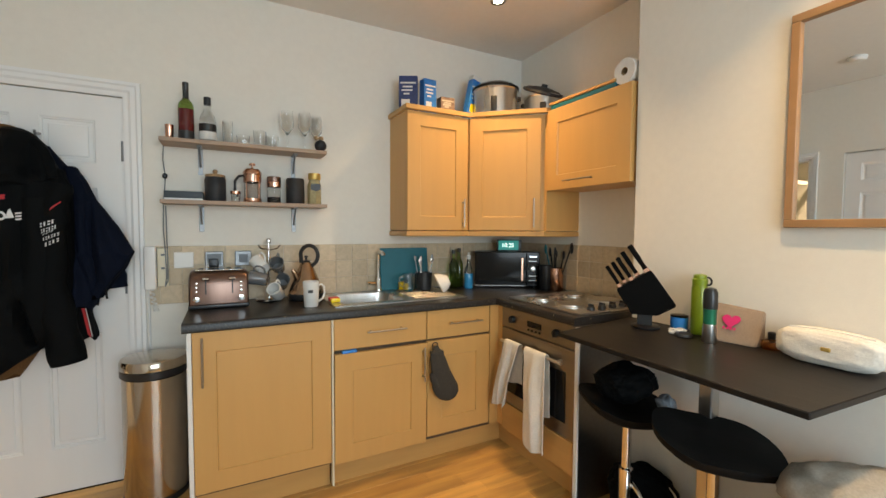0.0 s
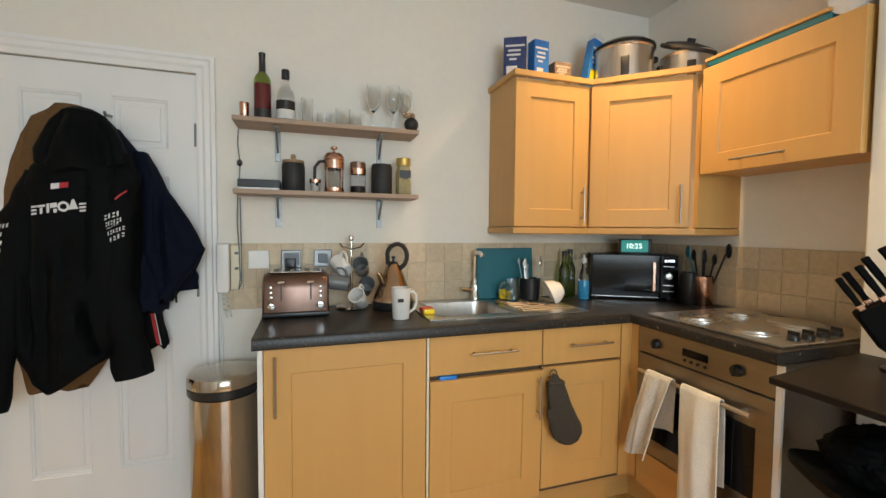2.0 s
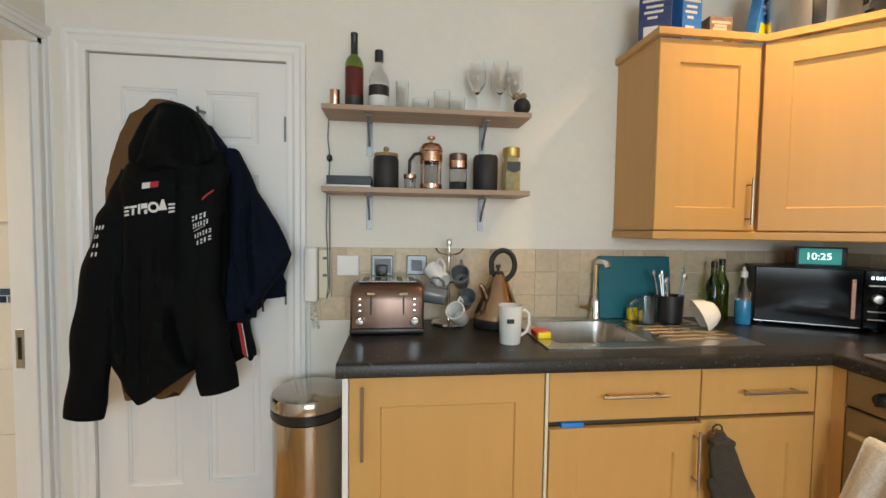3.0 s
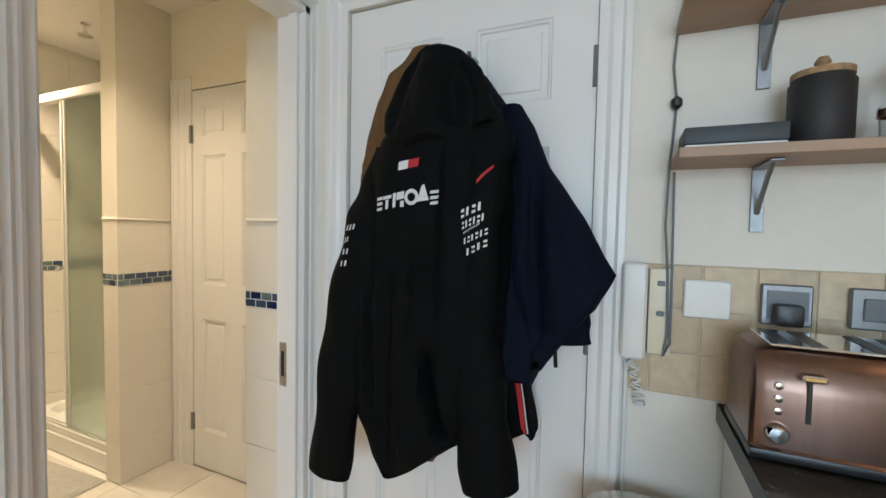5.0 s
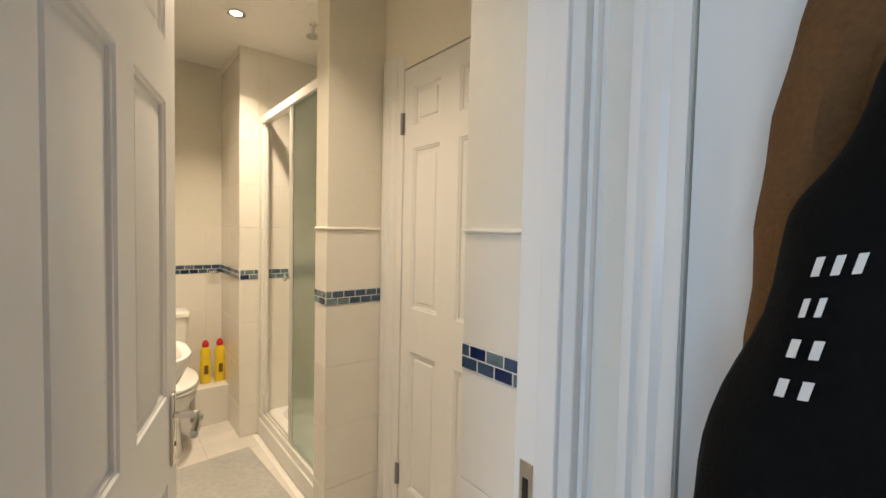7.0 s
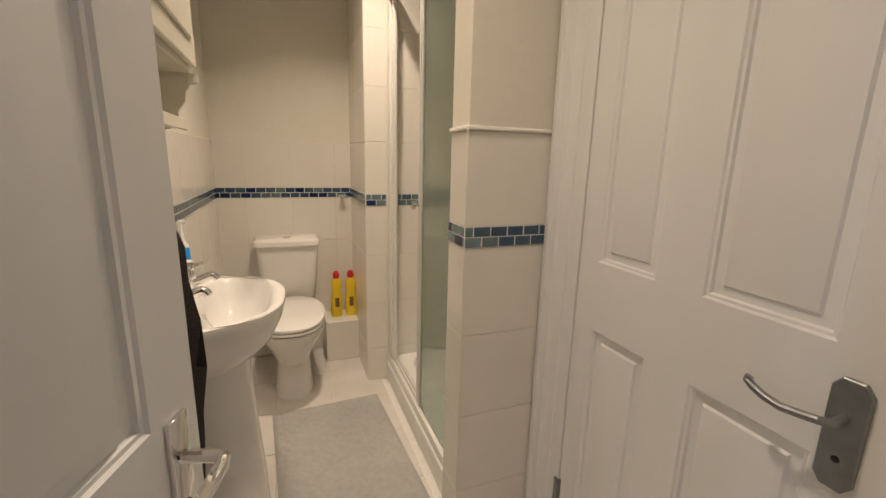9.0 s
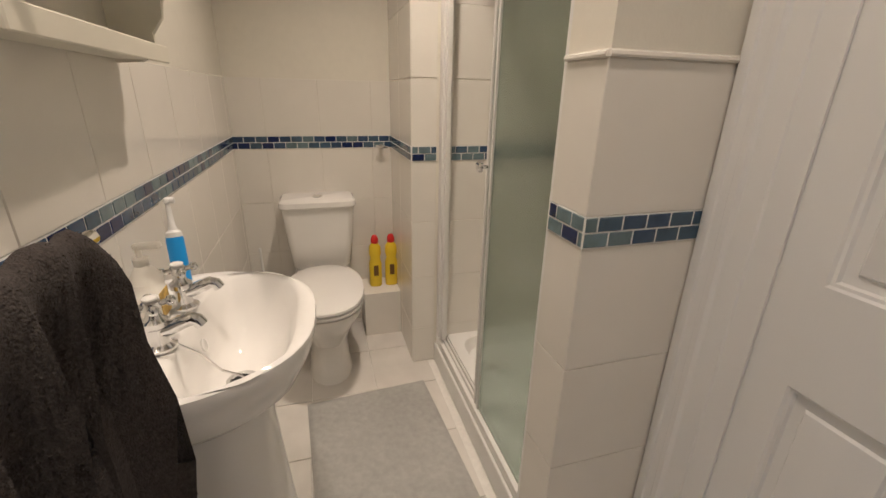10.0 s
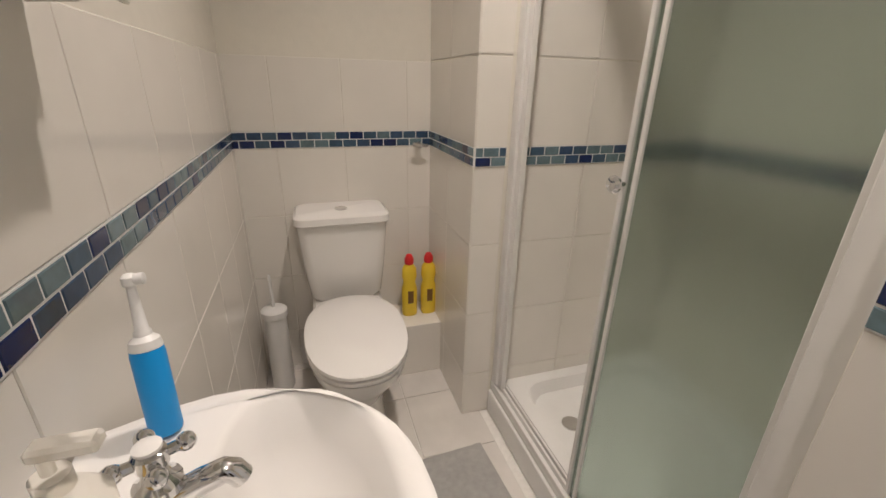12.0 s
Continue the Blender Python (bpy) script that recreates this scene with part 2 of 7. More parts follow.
def slab(name, w, h, d, material, parent, m):
    key = (name, round(w, 4), round(h, 4), d, material.name)
    if key not in SLABS:
        SLABS[key] = slab_mesh(name, w, h, d, material)
    ob = new(name, SLABS[key])
    ob.parent = parent
    ob.matrix_basis = m
    return ob


def face(origin, u, v):
    """The pose of a plane: u along its width, v up it."""
    u, v, o = Vector(u).normalized(), Vector(v).normalized(), Vector(origin)
    n = u.cross(v)
    return Matrix(((u.x, v.x, n.x, o.x), (u.y, v.y, n.y, o.y), (u.z, v.z, n.z, o.z), (0, 0, 0, 1)))


def tile_field(parent, m, length, heights, width, gap, d, material, name="tile", first=0.0, stagger=0.0):
    """Rows of pieces between the heights, on the plane m."""
    for k, (a, b) in enumerate(zip(heights, heights[1:])):
        x = -first - (stagger * width if k % 2 else 0)
        while x < length - 0.004:
            x0, x1 = max(x, 0), min(x + width, length)
            if x1 - x0 > 0.012:
                slab(name, x1 - x0 - gap, b - a - gap, d, material, parent, m @ Matrix.Translation(((x0 + x1) / 2, (a + b) / 2, 0)))
            x += width


# ---- the large structure ----
WN, WE, WW, WS = 2.62, 2.03, -1.34, -2.2      # kitchen walls
BRX, BRY = 1.765, 1.38                          # chimney breast
floor = structure("floor", B(WW - 0.06, WS, -0.1, WE, WN, -0.006), M_PLANKGAP, "honey oak laminate floor boards", "floor")
bath_floor = structure("floor_bathroom", B(-4.2, 1.87, -0.1, WW - 0.06, 3.6, -0.005), M_GROUTB, "white marbled ceramic tile floor", "floor")
structure("ceiling", B(WW, WS, KZ, WE, WN, KZ + 0.1), M_CEIL, "plain white painted ceiling", "ceiling")
structure("ceiling_bathroom", B(-4.2, 1.87, BZ, WW - 0.11, 3.6, BZ + 0.1), M_CEIL, "plain white painted bathroom ceiling", "ceiling")

DX0, DX1, DZ = -1.197, -0.455, 1.957           # closed door in the north wall
bm = bmesh.new()
box(bm, WW, WN, 0, DX0, WN + 0.1, KZ)
box(bm, DX1, WN, 0, WE + 0.1, WN + 0.1, KZ)
box(bm, DX0, WN, DZ, DX1, WN + 0.1, KZ)
wall_north = structure("wall_north", bm, M_WALL, "cream painted kitchen wall", "wall")
wall_east = structure("wall_east", B(WE, WS, 0, WE + 0.1, WN, KZ), M_WALL, "cream painted wall behind the cooker", "wall")
structure("wall_chimney", B(BRX, WS, 0, WE - 0.003, BRY, KZ - 0.002, bevel=0.006), M_WALL, "cream painted chimney breast", "wall")
# west wall with the bathroom doorway and a second door
BY0, BY1, BH = 1.888, 2.598, 1.985              # bathroom opening
EY0, EY1 = 0.91, 1.66                           # second door
bm = bmesh.new()
for y0, y1, z0, z1 in ((WS, EY0, 0, KZ), (EY0, EY1, 2.0, KZ), (EY1, BY0, 0, KZ), (BY0, BY1, BH, KZ), (BY1, 2.72, 0, KZ)):
    box(bm, WW - 0.11, y0, z0, WW, y1, z1)
wall_west = structure("wall_west", bm, M_WALL, "cream painted wall with the bathroom doorway", "wall")
# south wall with a window that gives the daylight
bm = bmesh.new()
for x0, x1, z0, z1 in ((WW - 0.1, -0.6, 0, KZ), (1.3, WE + 0.1, 0, KZ), (-0.6, 1.3, 0, 0.8), (-0.6, 1.3, 2.2, KZ)):
    box(bm, x0, WS - 0.2, z0, x1, WS, z1)
structure("wall_south", bm, M_WALL, "cream painted wall with a window", "wall")

# bathroom walls
bath_left = structure("wall_bathroom_south", B(-4.29, 1.78, 0, WW - 0.11, 1.88, BZ), M_BATHWALL, "half tiled bathroom wall", "wall")
bath_back = structure("wall_bathroom_west", B(-4.29, 1.88, 0, -4.19, 2.63, BZ), M_BATHWALL, "half tiled wall behind the toilet", "wall")
bath_nook = structure("wall_shower_west", B(-4.29, 2.63, 0, -3.69, 3.6, BZ), M_BATHWALL, "tiled pier between toilet and shower", "wall")
shower_back = structure("wall_shower_north", B(-3.69, 3.5, 0, -2.72, 3.6, BZ), M_BATHWALL, "tiled wall at the back of the shower", "wall")
bath_pier = structure("wall_shower_east", B(-2.72, 2.71, 0, -2.6, 3.5, BZ), M_BATHWALL, "tiled pier at the end of the shower", "wall")
bm = bmesh.new()
CX0, CX1, CZ = -2.45, -1.735, 1.972             # cupboard door
box(bm, -2.6, 2.975, 0, CX0, 3.05, BZ)
box(bm, CX1, 2.975, 0, -1.683, 3.05, BZ)
box(bm, CX0, 2.975, CZ, CX1, 3.05, BZ)
structure("wall_cupboard", bm, M_BATHWALL, "cream painted wall round the cupboard door", "wall")
hall_pier = structure("wall_hall", B(-1.683, 2.65, 0, WW - 0.11, 3.05, BZ), M_BATHWALL, "half tiled wall beside the doorway", "wall")
structure("cupboard_back", B(CX0 - 0.1, 3.05, 0, CX1 + 0.1, 3.09, BZ), M_BATHWALL, "plain wall inside the cupboard", "wall")
structure("door_back", B(DX0 - 0.1, WN + 0.1, 0, DX1 + 0.1, WN + 0.14, DZ + 0.1), M_WALL, "plain wall behind the door", "wall")
structure("door_back_west", B(WW - 0.16, EY0 - 0.05, 0, WW - 0.115, EY1 + 0.05, 2.1), M_WALL, "plain wall behind the second door", "wall")


# ---- doors ----
def panel_door(name, label, w, h, panels, thick=0.04, both=False):
    """A door leaf in its own plane: x from the hinge edge, y depth with the seen face at 0 and the leaf behind it, z up. Panels: x0, z0, x1, z1."""
    d = thing(name, label, "door")
    tagged(d, kind="structure")
    xs = sorted({0, w, *(p[0] for p in panels), *(p[2] for p in panels)})
    zs = sorted({0, h, *(p[1] for p in panels), *(p[3] for p in panels)})
    bm = bmesh.new()
    grid = {}
    for x in xs:
        for z in zs:
            grid[x, z] = bm.verts.new((x, 0, z))
    for xa, xb in zip(xs, xs[1:]):
        for za, zb in zip(zs, zs[1:]):
            inside = any(p[0] <= xa and xb <= p[2] and p[1] <= za and zb <= p[3] for p in panels)
            if not inside:
                bm.faces.new((grid[xa, za], grid[xb, za], grid[xb, zb], grid[xa, zb]))
    for p in panels:
        rings = []
        for inset, depth in ((0, 0), (0.004, 0.004), (0.009, 0.005), (0.012, 0.011), (0.028, 0.012), (0.032, 0.007), (0.052, 0.003)):
            rings.append([bm.verts.new((x, depth, z)) for x, z in ((p[0] + inset, p[1] + inset), (p[2] - inset, p[1] + inset), (p[2] - inset, p[3] - inset), (p[0] + inset, p[3] - inset))])
        for a, b in zip(rings, rings[1:]):
            for i in range(4):
                bm.faces.new((a[i], a[(i + 1) % 4], b[(i + 1) % 4], b[i]))
        bm.faces.new(rings[-1])
    bmesh.ops.remove_doubles(bm, verts=bm.verts, dist=0.0005)
    edge = [e for e in bm.edges if e.is_boundary]
    back = bmesh.ops.extrude_edge_only(bm, edges=edge)
    bmesh.ops.translate(bm, vec=(0, thick, 0), verts=[v for v in back["geom"] if isinstance(v, bmesh.types.BMVert)])
    rim = [e for e in bm.edges if e.is_boundary]
    bmesh.ops.contextual_create(bm, geom=rim)
    part("leaf", bm, M_GLOSS, d, smooth=25)
    return d


def six_panels(w, h, stile=0.11, mid=0.1, rows=((0.2, 0.78), (0.97, 1.62), (1.72, 1.87))):
    half = (w - 2 * stile - mid) / 2
    s = h / 1.96
    return [(x, a * s, x + half, b * s) for a, b in rows for x in (stile, stile + half + mid)]


def architrave(name, label, m, w, h, width=0.075, proud=0.018):
    """Moulded trim round an opening w by h, in the plane m: x across, y up, z out of the wall."""
    bm = bmesh.new()
    prof = [(0, 0.002), (0, proud * 0.6), (width * 0.15, proud * 0.75), (width * 0.3, proud * 0.7), (width * 0.45, proud), (width * 0.7, proud * 0.95), (width * 0.8, proud * 1.25), (width, proud * 1.2), (width, 0.002)]
    rings = []
    for i, (x, y, sx, sy) in enumerate(((0, 0, -1, 0), (0, h, -1, 1), (w, h, 1, 1), (w, 0, 1, 0))):
        rings.append([m @ Vector((x + sx * a, y + sy * a, b)) for a, b in prof])
    loft(bm, rings)
    return structure(name, bm, M_GLOSS, label, "door frame", 25)


def hinge(parent, x, y, z, h=0.1):
    part("hinge", box(T([(x, y, z), (x, y, z + h)], 0.007, 8), x - 0.012, y + 0.004, z, x + 0.012, y + 0.008, z + h), M_BRACKET, parent, "dull metal hinge")


# closed white door in the north wall
dw = DX1 - DX0 - 0.006
door = panel_door("door_1", "closed white six-panel door with coats hung on it", dw, DZ - 0.008, six_panels(dw, DZ, rows=((0.22, 0.78), (0.93, 1.5), (1.62, 1.83))))
door.matrix_basis = pose(DX0 + 0.003, WN + 0.006, 0.004)
for z in (0.12, 0.97, 1.64):
    hinge(door, DX1 - 0.006, WN + 0.004, z)
architrave("trim_door_north", "white moulded door frame", face((DX0, WN, 0), (1, 0, 0), (0, 0, 1)), DX1 - DX0, DZ)

# second white door in the west wall, seen in the mirror
door2 = panel_door("door_2", "closed white six-panel door in a white frame", EY1 - EY0 - 0.008, 1.99, six_panels(EY1 - EY0, 1.99))
door2.matrix_basis = pose(WW - 0.03, EY0 + 0.004, 0.004, 0, 0, 90)
architrave("trim_door_west", "white moulded door frame", face((WW, EY1, 0), (0, -1, 0), (0, 0, 1)), EY1 - EY0, 2.0)

# bathroom doorway: lining, frame, open door
bm = bmesh.new()
box(bm, WW - 0.115, BY1 - 0.022, 0, WW + 0.003, BY1, BH, bevel=0.002)
box(bm, WW - 0.115, BY0, 0, WW + 0.003, BY0 + 0.022, BH, bevel=0.002)
box(bm, WW - 0.115, BY0, BH - 0.022, WW + 0.003, BY1, BH, bevel=0.002)
box(bm, WW - 0.06, BY1 - 0.034, 0, WW - 0.02, BY1 - 0.02, BH - 0.02, bevel=0.002)
box(bm, WW - 0.06, BY0 + 0.02, 0, WW - 0.02, BY0 + 0.034, BH - 0.02, bevel=0.002)
structure("trim_bathroom_lining", bm, M_GLOSS, "white door lining with a stop bead", "door frame")
architrave("trim_bathroom", "white moulded door frame", face((WW, BY0, 0), (0, 1, 0), (0, 0, 1)), BY1 - BY0, BH, width=0.05)
strike = thing("strike_plate", "worn metal strike plate on the door lining", "latch plate", WW - 0.085, BY1 - 0.022, 0.8)
part("plate", B(WW - 0.1, BY1 - 0.0245, 0.74, WW - 0.07, BY1 - 0.0225, 0.89, bevel=0.0008), M_STEEL, strike)
part("keyhole", B(WW - 0.092, BY1 - 0.0252, 0.775, WW - 0.079, BY1 - 0.0243, 0.86), M_BLACK, strike, "dark latch slot")

HB = Vector((WW - 0.114, BY0 + 0.03, 0))
FREE = Vector((-2.135, 2.125, 0))
bw = (FREE - HB).length
ang = math.degrees(math.atan2(FREE.y - HB.y, FREE.x - HB.x))
bdoor = panel_door("door_3", "open white six-panel bathroom door", bw, 1.955, six_panels(bw, 1.96, 0.09, 0.085, ((0.2, 0.715), (0.91, 1.56), (1.69, 1.85))))
bdoor.matrix_basis = pose(HB.x, HB.y, 0.006, 0, 0, ang)


def lever(parent, m, material=None, curved=False):
    """Backplate and lever in the plane m: x along the lever, y up, z out of the door."""
    material = material or M_CHROME
    if curved:
        bm = P([(-0.024, -0.078), (-0.013, -0.093), (0.013, -0.093), (0.024, -0.078), (0.024, 0.062), (0.013, 0.078), (-0.013, 0.078), (-0.024, 0.062)], "z", 0, 0.007)
        bmesh.ops.bevel(bm, geom=[e for e in bm.edges if all(v.co.z > 0.005 for v in e.verts)], offset=0.002, segments=1, affect="EDGES")
    else:
        bm = box(bmesh.new(), -0.02, -0.09, 0, 0.02, 0.075, 0.007, bevel=0.004, seg=2)
    bm.transform(m)
    plate = part("handle_plate", bm, material, parent, "worn chrome handle plate")
    if curved:
        pts = [(0, 0.02, 0), (0, 0.02, 0.04), (0.01, 0.021, 0.05), (0.03, 0.018, 0.052), (0.055, 0.014, 0.052), (0.08, 0.018, 0.052), (0.098, 0.025, 0.052), (0.108, 0.031, 0.05), (0.106, 0.037, 0.049)]
    else:
        pts = [(0, 0.02, 0), (0, 0.02, 0.045), (0.004, 0.02, 0.056), (0.02, 0.02, 0.06), (0.06, 0.018, 0.06), (0.1, 0.014, 0.06)]
    part("lever", T([m @ Vector(p) for p in pts], 0.0066 if curved else 0.0085, 10), material, plate)
    bm = lathe(bmesh.new(), [(0.0055, 0), (0.0055, 0.002), (0.003, 0.003)], segs=10)
    bm.transform(m @ Matrix.Translation((0, -0.045, 0.006)))
    part("keyhole", bm, M_BLACK, plate)


m = Matrix.Translation((HB.x, HB.y, 0.006)) @ pose(0, 0, 0, 0, 0, ang)
lever(bdoor, m @ face((bw - 0.05, 0.0, 0.83), (1, 0, 0), (0, 0, 1)) @ Matrix.Diagonal((-1, 1, 1, 1)))

# cupboard door in the hall
cw = CX1 - CX0 - 0.008
cup = panel_door("door_4", "closed cream panelled cupboard door", cw, CZ - 0.012, [(x0, z0, x1, z1) for z0, z1 in ((0.2, 0.79), (0.97, 1.63), (1.72, 1.88)) for x0, x1 in ((0.072, 0.245), (0.355, cw - 0.142))])
cup.matrix_basis = pose(CX0 + 0.004, 2.977, 0.006)
lever(cup, face((-1.85, 2.977, 0.855), (1, 0, 0), (0, 0, 1)) @ Matrix.Diagonal((-1, 1, 1, 1)), M_BRACKET, True)
for z in (0.2, 1.7):
    hinge(cup, CX0 + 0.002, 2.969, z, 0.09)
bm = bmesh.new()
prism(bm, [(-2.594, 2.9748), (-2.594, 2.962), (-2.585, 2.957), (-2.57, 2.957), (-2.567, 2.961), (-2.55, 2.961), (-2.547, 2.958), (-2.535, 2.958), (-2.528, 2.965), (-2.49, 2.967), (-2.487, 2.97), (CX0 + 0.007, 2.971), (CX0 + 0.008, 2.9748)], "z", 0.0, CZ + 0.06)
structure("trim_cupboard", bm, M_GLOSS, "white cupboard door frame", "door frame")


# ---- kitchen units ----
M_CARC = mat("brown chipboard", (0.10, 0.065, 0.035), 0.7, scale=40, vary=0.1)
FY, FX = 2.05, 1.44                             # faces of the doors, north run and cooker run


def shaker(bm, u0, z0, u1, z1, f, rail=0.09, t=0.02, recess=0.007):
    """A framed front with a sunk panel; f places (across, depth, up)."""
    iu0, iu1, iz0, iz1 = u0 + rail, u1 - rail, z0 + rail, z1 - rail
    ou = [(u0, z0), (u1, z0), (u1, z1), (u0, z1)]
    inn = [(iu0, iz0), (iu1, iz0), (iu1, iz1), (iu0, iz1)]
    rings = [[f(u, t, z) for u, z in ou], [f(u, 0.002, z) for u, z in ou],
             [f(u + (0.002 if u == u0 else -0.002), 0, z + (0.002 if z == z0 else -0.002)) for u, z in ou],
             [f(u, 0, z) for u, z in inn], [f(u + (0.004 if u == iu0 else -0.004), recess, z + (0.004 if z == iz0 else -0.004)) for u, z in inn]]
    loft(bm, rings)
    return bm


def flat_front(bm, u0, z0, u1, z1, f, t=0.02):
    rings = [[f(u, d, z) for u, z in ((u0 + i, z0 + i), (u1 - i, z0 + i), (u1 - i, z1 - i), (u0 + i, z1 - i))] for d, i in ((t, 0), (0.003, 0), (0, 0.003))]
    return loft(bm, rings)


def bar_handle(parent, a, b, out):
    """A round bar from a to b, held off by two posts; out: the way and length off the front."""
    a, b, out = Vector(a), Vector(b), Vector(out)
    d = (b - a).normalized()
    bm = T([a + out - d * 0.012, b + out + d * 0.012], 0.005, 8)
    tube(bm, [a + d * 0.012, a + out + d * 0.012], 0.004, 8)
    tube(bm, [b - d * 0.012, b + out - d * 0.012], 0.004, 8)
    part("handle", bm, M_HANDLE, parent, "brushed steel bar handle")


def north(u, d, z):
    return (u, FY + d, z)


def east(u, d, z):
    return (FX + d, u, z)


def carcass(x0, x1, z0=0.125):
    return B(x0, FY + 0.021, z0, x1, WN - 0.014, 0.858)


c1 = thing("base_cabinet", "honey beech base cabinet with one large panelled door", "cabinet", 0.15, 2.3, 0, "fitted kitchen units")
part("body", carcass(-0.142, 0.446), M_CARC, c1)
part("end_panel", B(-0.162, FY - 0.005, 0.0, -0.1445, WN - 0.014, 0.86, bevel=0.001), M_WPLASTIC, c1, "white edged end panel")
d1 = part("door", shaker(bmesh.new(), -0.143, 0.14, 0.445, 0.857, north), M_BEECH, c1)
bar_handle(d1, (-0.104, FY, 0.635), (-0.104, FY, 0.825), (0, -0.03, 0))
part("filler", B(0.4475, FY - 0.004, 0.02, 0.4565, FY + 0.03, 0.86), M_CREAMPL, c1, "cream filler strip")
part("plinth", B(-0.14, FY + 0.055, 0.0, 0.446, FY + 0.072, 0.133), M_BEECHH, c1)

c2 = thing("base_cabinet", "honey beech sink cabinet, its door slightly open", "cabinet", 0.7, 2.3, 0, "fitted kitchen units")
part("body", B(0.46, FY + 0.021, 0.125, 0.964, WN - 0.014, 0.72), M_CARC, c2)
d = part("drawer_front", flat_front(bmesh.new(), 0.459, 0.70, 0.964, 0.858, north), M_BEECH, c2)
bar_handle(d, (0.634, FY, 0.783), (0.824, FY, 0.783), (0, -0.03, 0))
bm = shaker(bmesh.new(), 0, 0.0, 0.503, 0.56, lambda u, dd, z: (u, dd, z))
bm.transform(pose(0.46, FY - 0.001, 0.123, 1.2, 0, 0))
d = part("door", bm, M_BEECH, c2, "panelled door standing slightly open")
bar_handle(d, (0.937, FY - 0.01, 0.495), (0.937, FY - 0.01, 0.655), (0, -0.03, 0))
part("cloth", B(0.50, FY - 0.004, 0.677, 0.575, FY + 0.03, 0.697, bevel=0.006, seg=2), M_BLUE, c2, "scrap of blue cloth in the gap")
part("plinth", B(0.4565, FY + 0.055, 0.0, 0.966, FY + 0.072, 0.118), M_BEECHH, c2)

c3 = thing("base_cabinet", "honey beech base cabinet with a drawer above a panelled door", "cabinet", 1.2, 2.3, 0, "fitted kitchen units")
part("body", B(0.968, FY + 0.021, 0.125, 1.40, WN - 0.014, 0.72), M_CARC, c3)
d = part("drawer_front", flat_front(bmesh.new(), 0.969, 0.70, 1.378, 0.858, north), M_BEECH, c3)
bar_handle(d, (1.105, FY, 0.781), (1.299, FY, 0.781), (0, -0.03, 0))
d = part("door", shaker(bmesh.new(), 0.969, 0.15, 1.378, 0.688, north), M_BEECH, c3)
bar_handle(d, (1.0, FY, 0.48), (1.0, FY, 0.66), (0, -0.03, 0))
part("plinth", B(0.9665, FY + 0.055, 0.0, 1.495, FY + 0.072, 0.14), M_BEECHH, c3)
part("corner_post", P([(1.3815, FY), (1.3815, FY + 0.02), (FX + 0.02, FY + 0.02), (FX + 0.02, 2.008), (FX, 2.008), (FX, FY - 0.0)], "z", 0.14, 0.858), M_BEECH, c3)

# cooker
OY0, OY1 = 1.418, 2.004
ov = thing("oven", "built-in steel oven with a dark glass door", "oven", 1.7, 1.7, 0)
part("body", B(FX + 0.03, OY0, 0.125, WE - 0.02, OY1, 0.855), M_OVEN, ov)
cp = part("control_panel", B(FX - 0.004, OY0, 0.742, FX + 0.03, OY1, 0.856, bevel=0.003), M_OVEN, ov)
for y in (1.9, 1.545):
    bm = LT([(0.021, 0), (0.021, 0.012), (0.017, 0.02), (0.004, 0.021)], segs=20)
    bm.transform(Matrix.Translation((FX - 0.004, y, 0.797)) @ pose(0, 0, 0, 0, -90, 0))
    box(bm, FX - 0.032, y - 0.003, 0.78, FX - 0.02, y + 0.003, 0.814)
    part("knob", bm, M_BLACK, cp)
part("display", B(FX - 0.007, 1.66, 0.785, FX - 0.002, 1.77, 0.815), M_BLKGLASS, cp)
for k in range(4):
    bm = LT([(0.006, 0), (0.006, 0.006)], segs=10)
    bm.transform(Matrix.Translation((FX - 0.004, 1.67 + 0.03 * k, 0.768)) @ pose(0, 0, 0, 0, -90, 0))
    part("button", bm, M_BLACK, cp)
od = part("oven_door", B(FX - 0.004, OY0, 0.298, FX + 0.028, OY1, 0.736, bevel=0.004), M_OVEN, ov)
part("window", B(FX - 0.0065, OY0 + 0.06, 0.37, FX - 0.003, OY1 - 0.06, 0.62, bevel=0.001), M_BLKGLASS, od, "dark glass oven window")
bm = T([(FX - 0.045, OY0 + 0.05, 0.672), (FX - 0.045, OY1 - 0.05, 0.672)], 0.0085, 10)
for y in (OY0 + 0.09, OY1 - 0.09):
    tube(bm, [(FX - 0.045, y, 0.672), (FX, y, 0.672)], 0.006, 8)
part("handle", bm, M_STEEL, od, "brushed steel towel rail handle")
part("lower_panel", flat_front(bmesh.new(), OY0, 0.128, OY1, 0.29, east), M_BEECHH, ov, "honey beech panel under the oven")
part("plinth", B(FX + 0.055, OY0, 0.0, FX + 0.07, FY + 0.055, 0.124), M_BEECHH, ov)
part("end_panel", B(FX - 0.004, 1.402, 0.0, BRX + 0.1, 1.4165, 0.86), M_OVEN, ov, "grey side panel")
part("edging", B(FX - 0.008, 1.398, 0.0, FX + 0.003, 1.4175, 0.856), M_WPLASTIC, ov, "white edge strip")

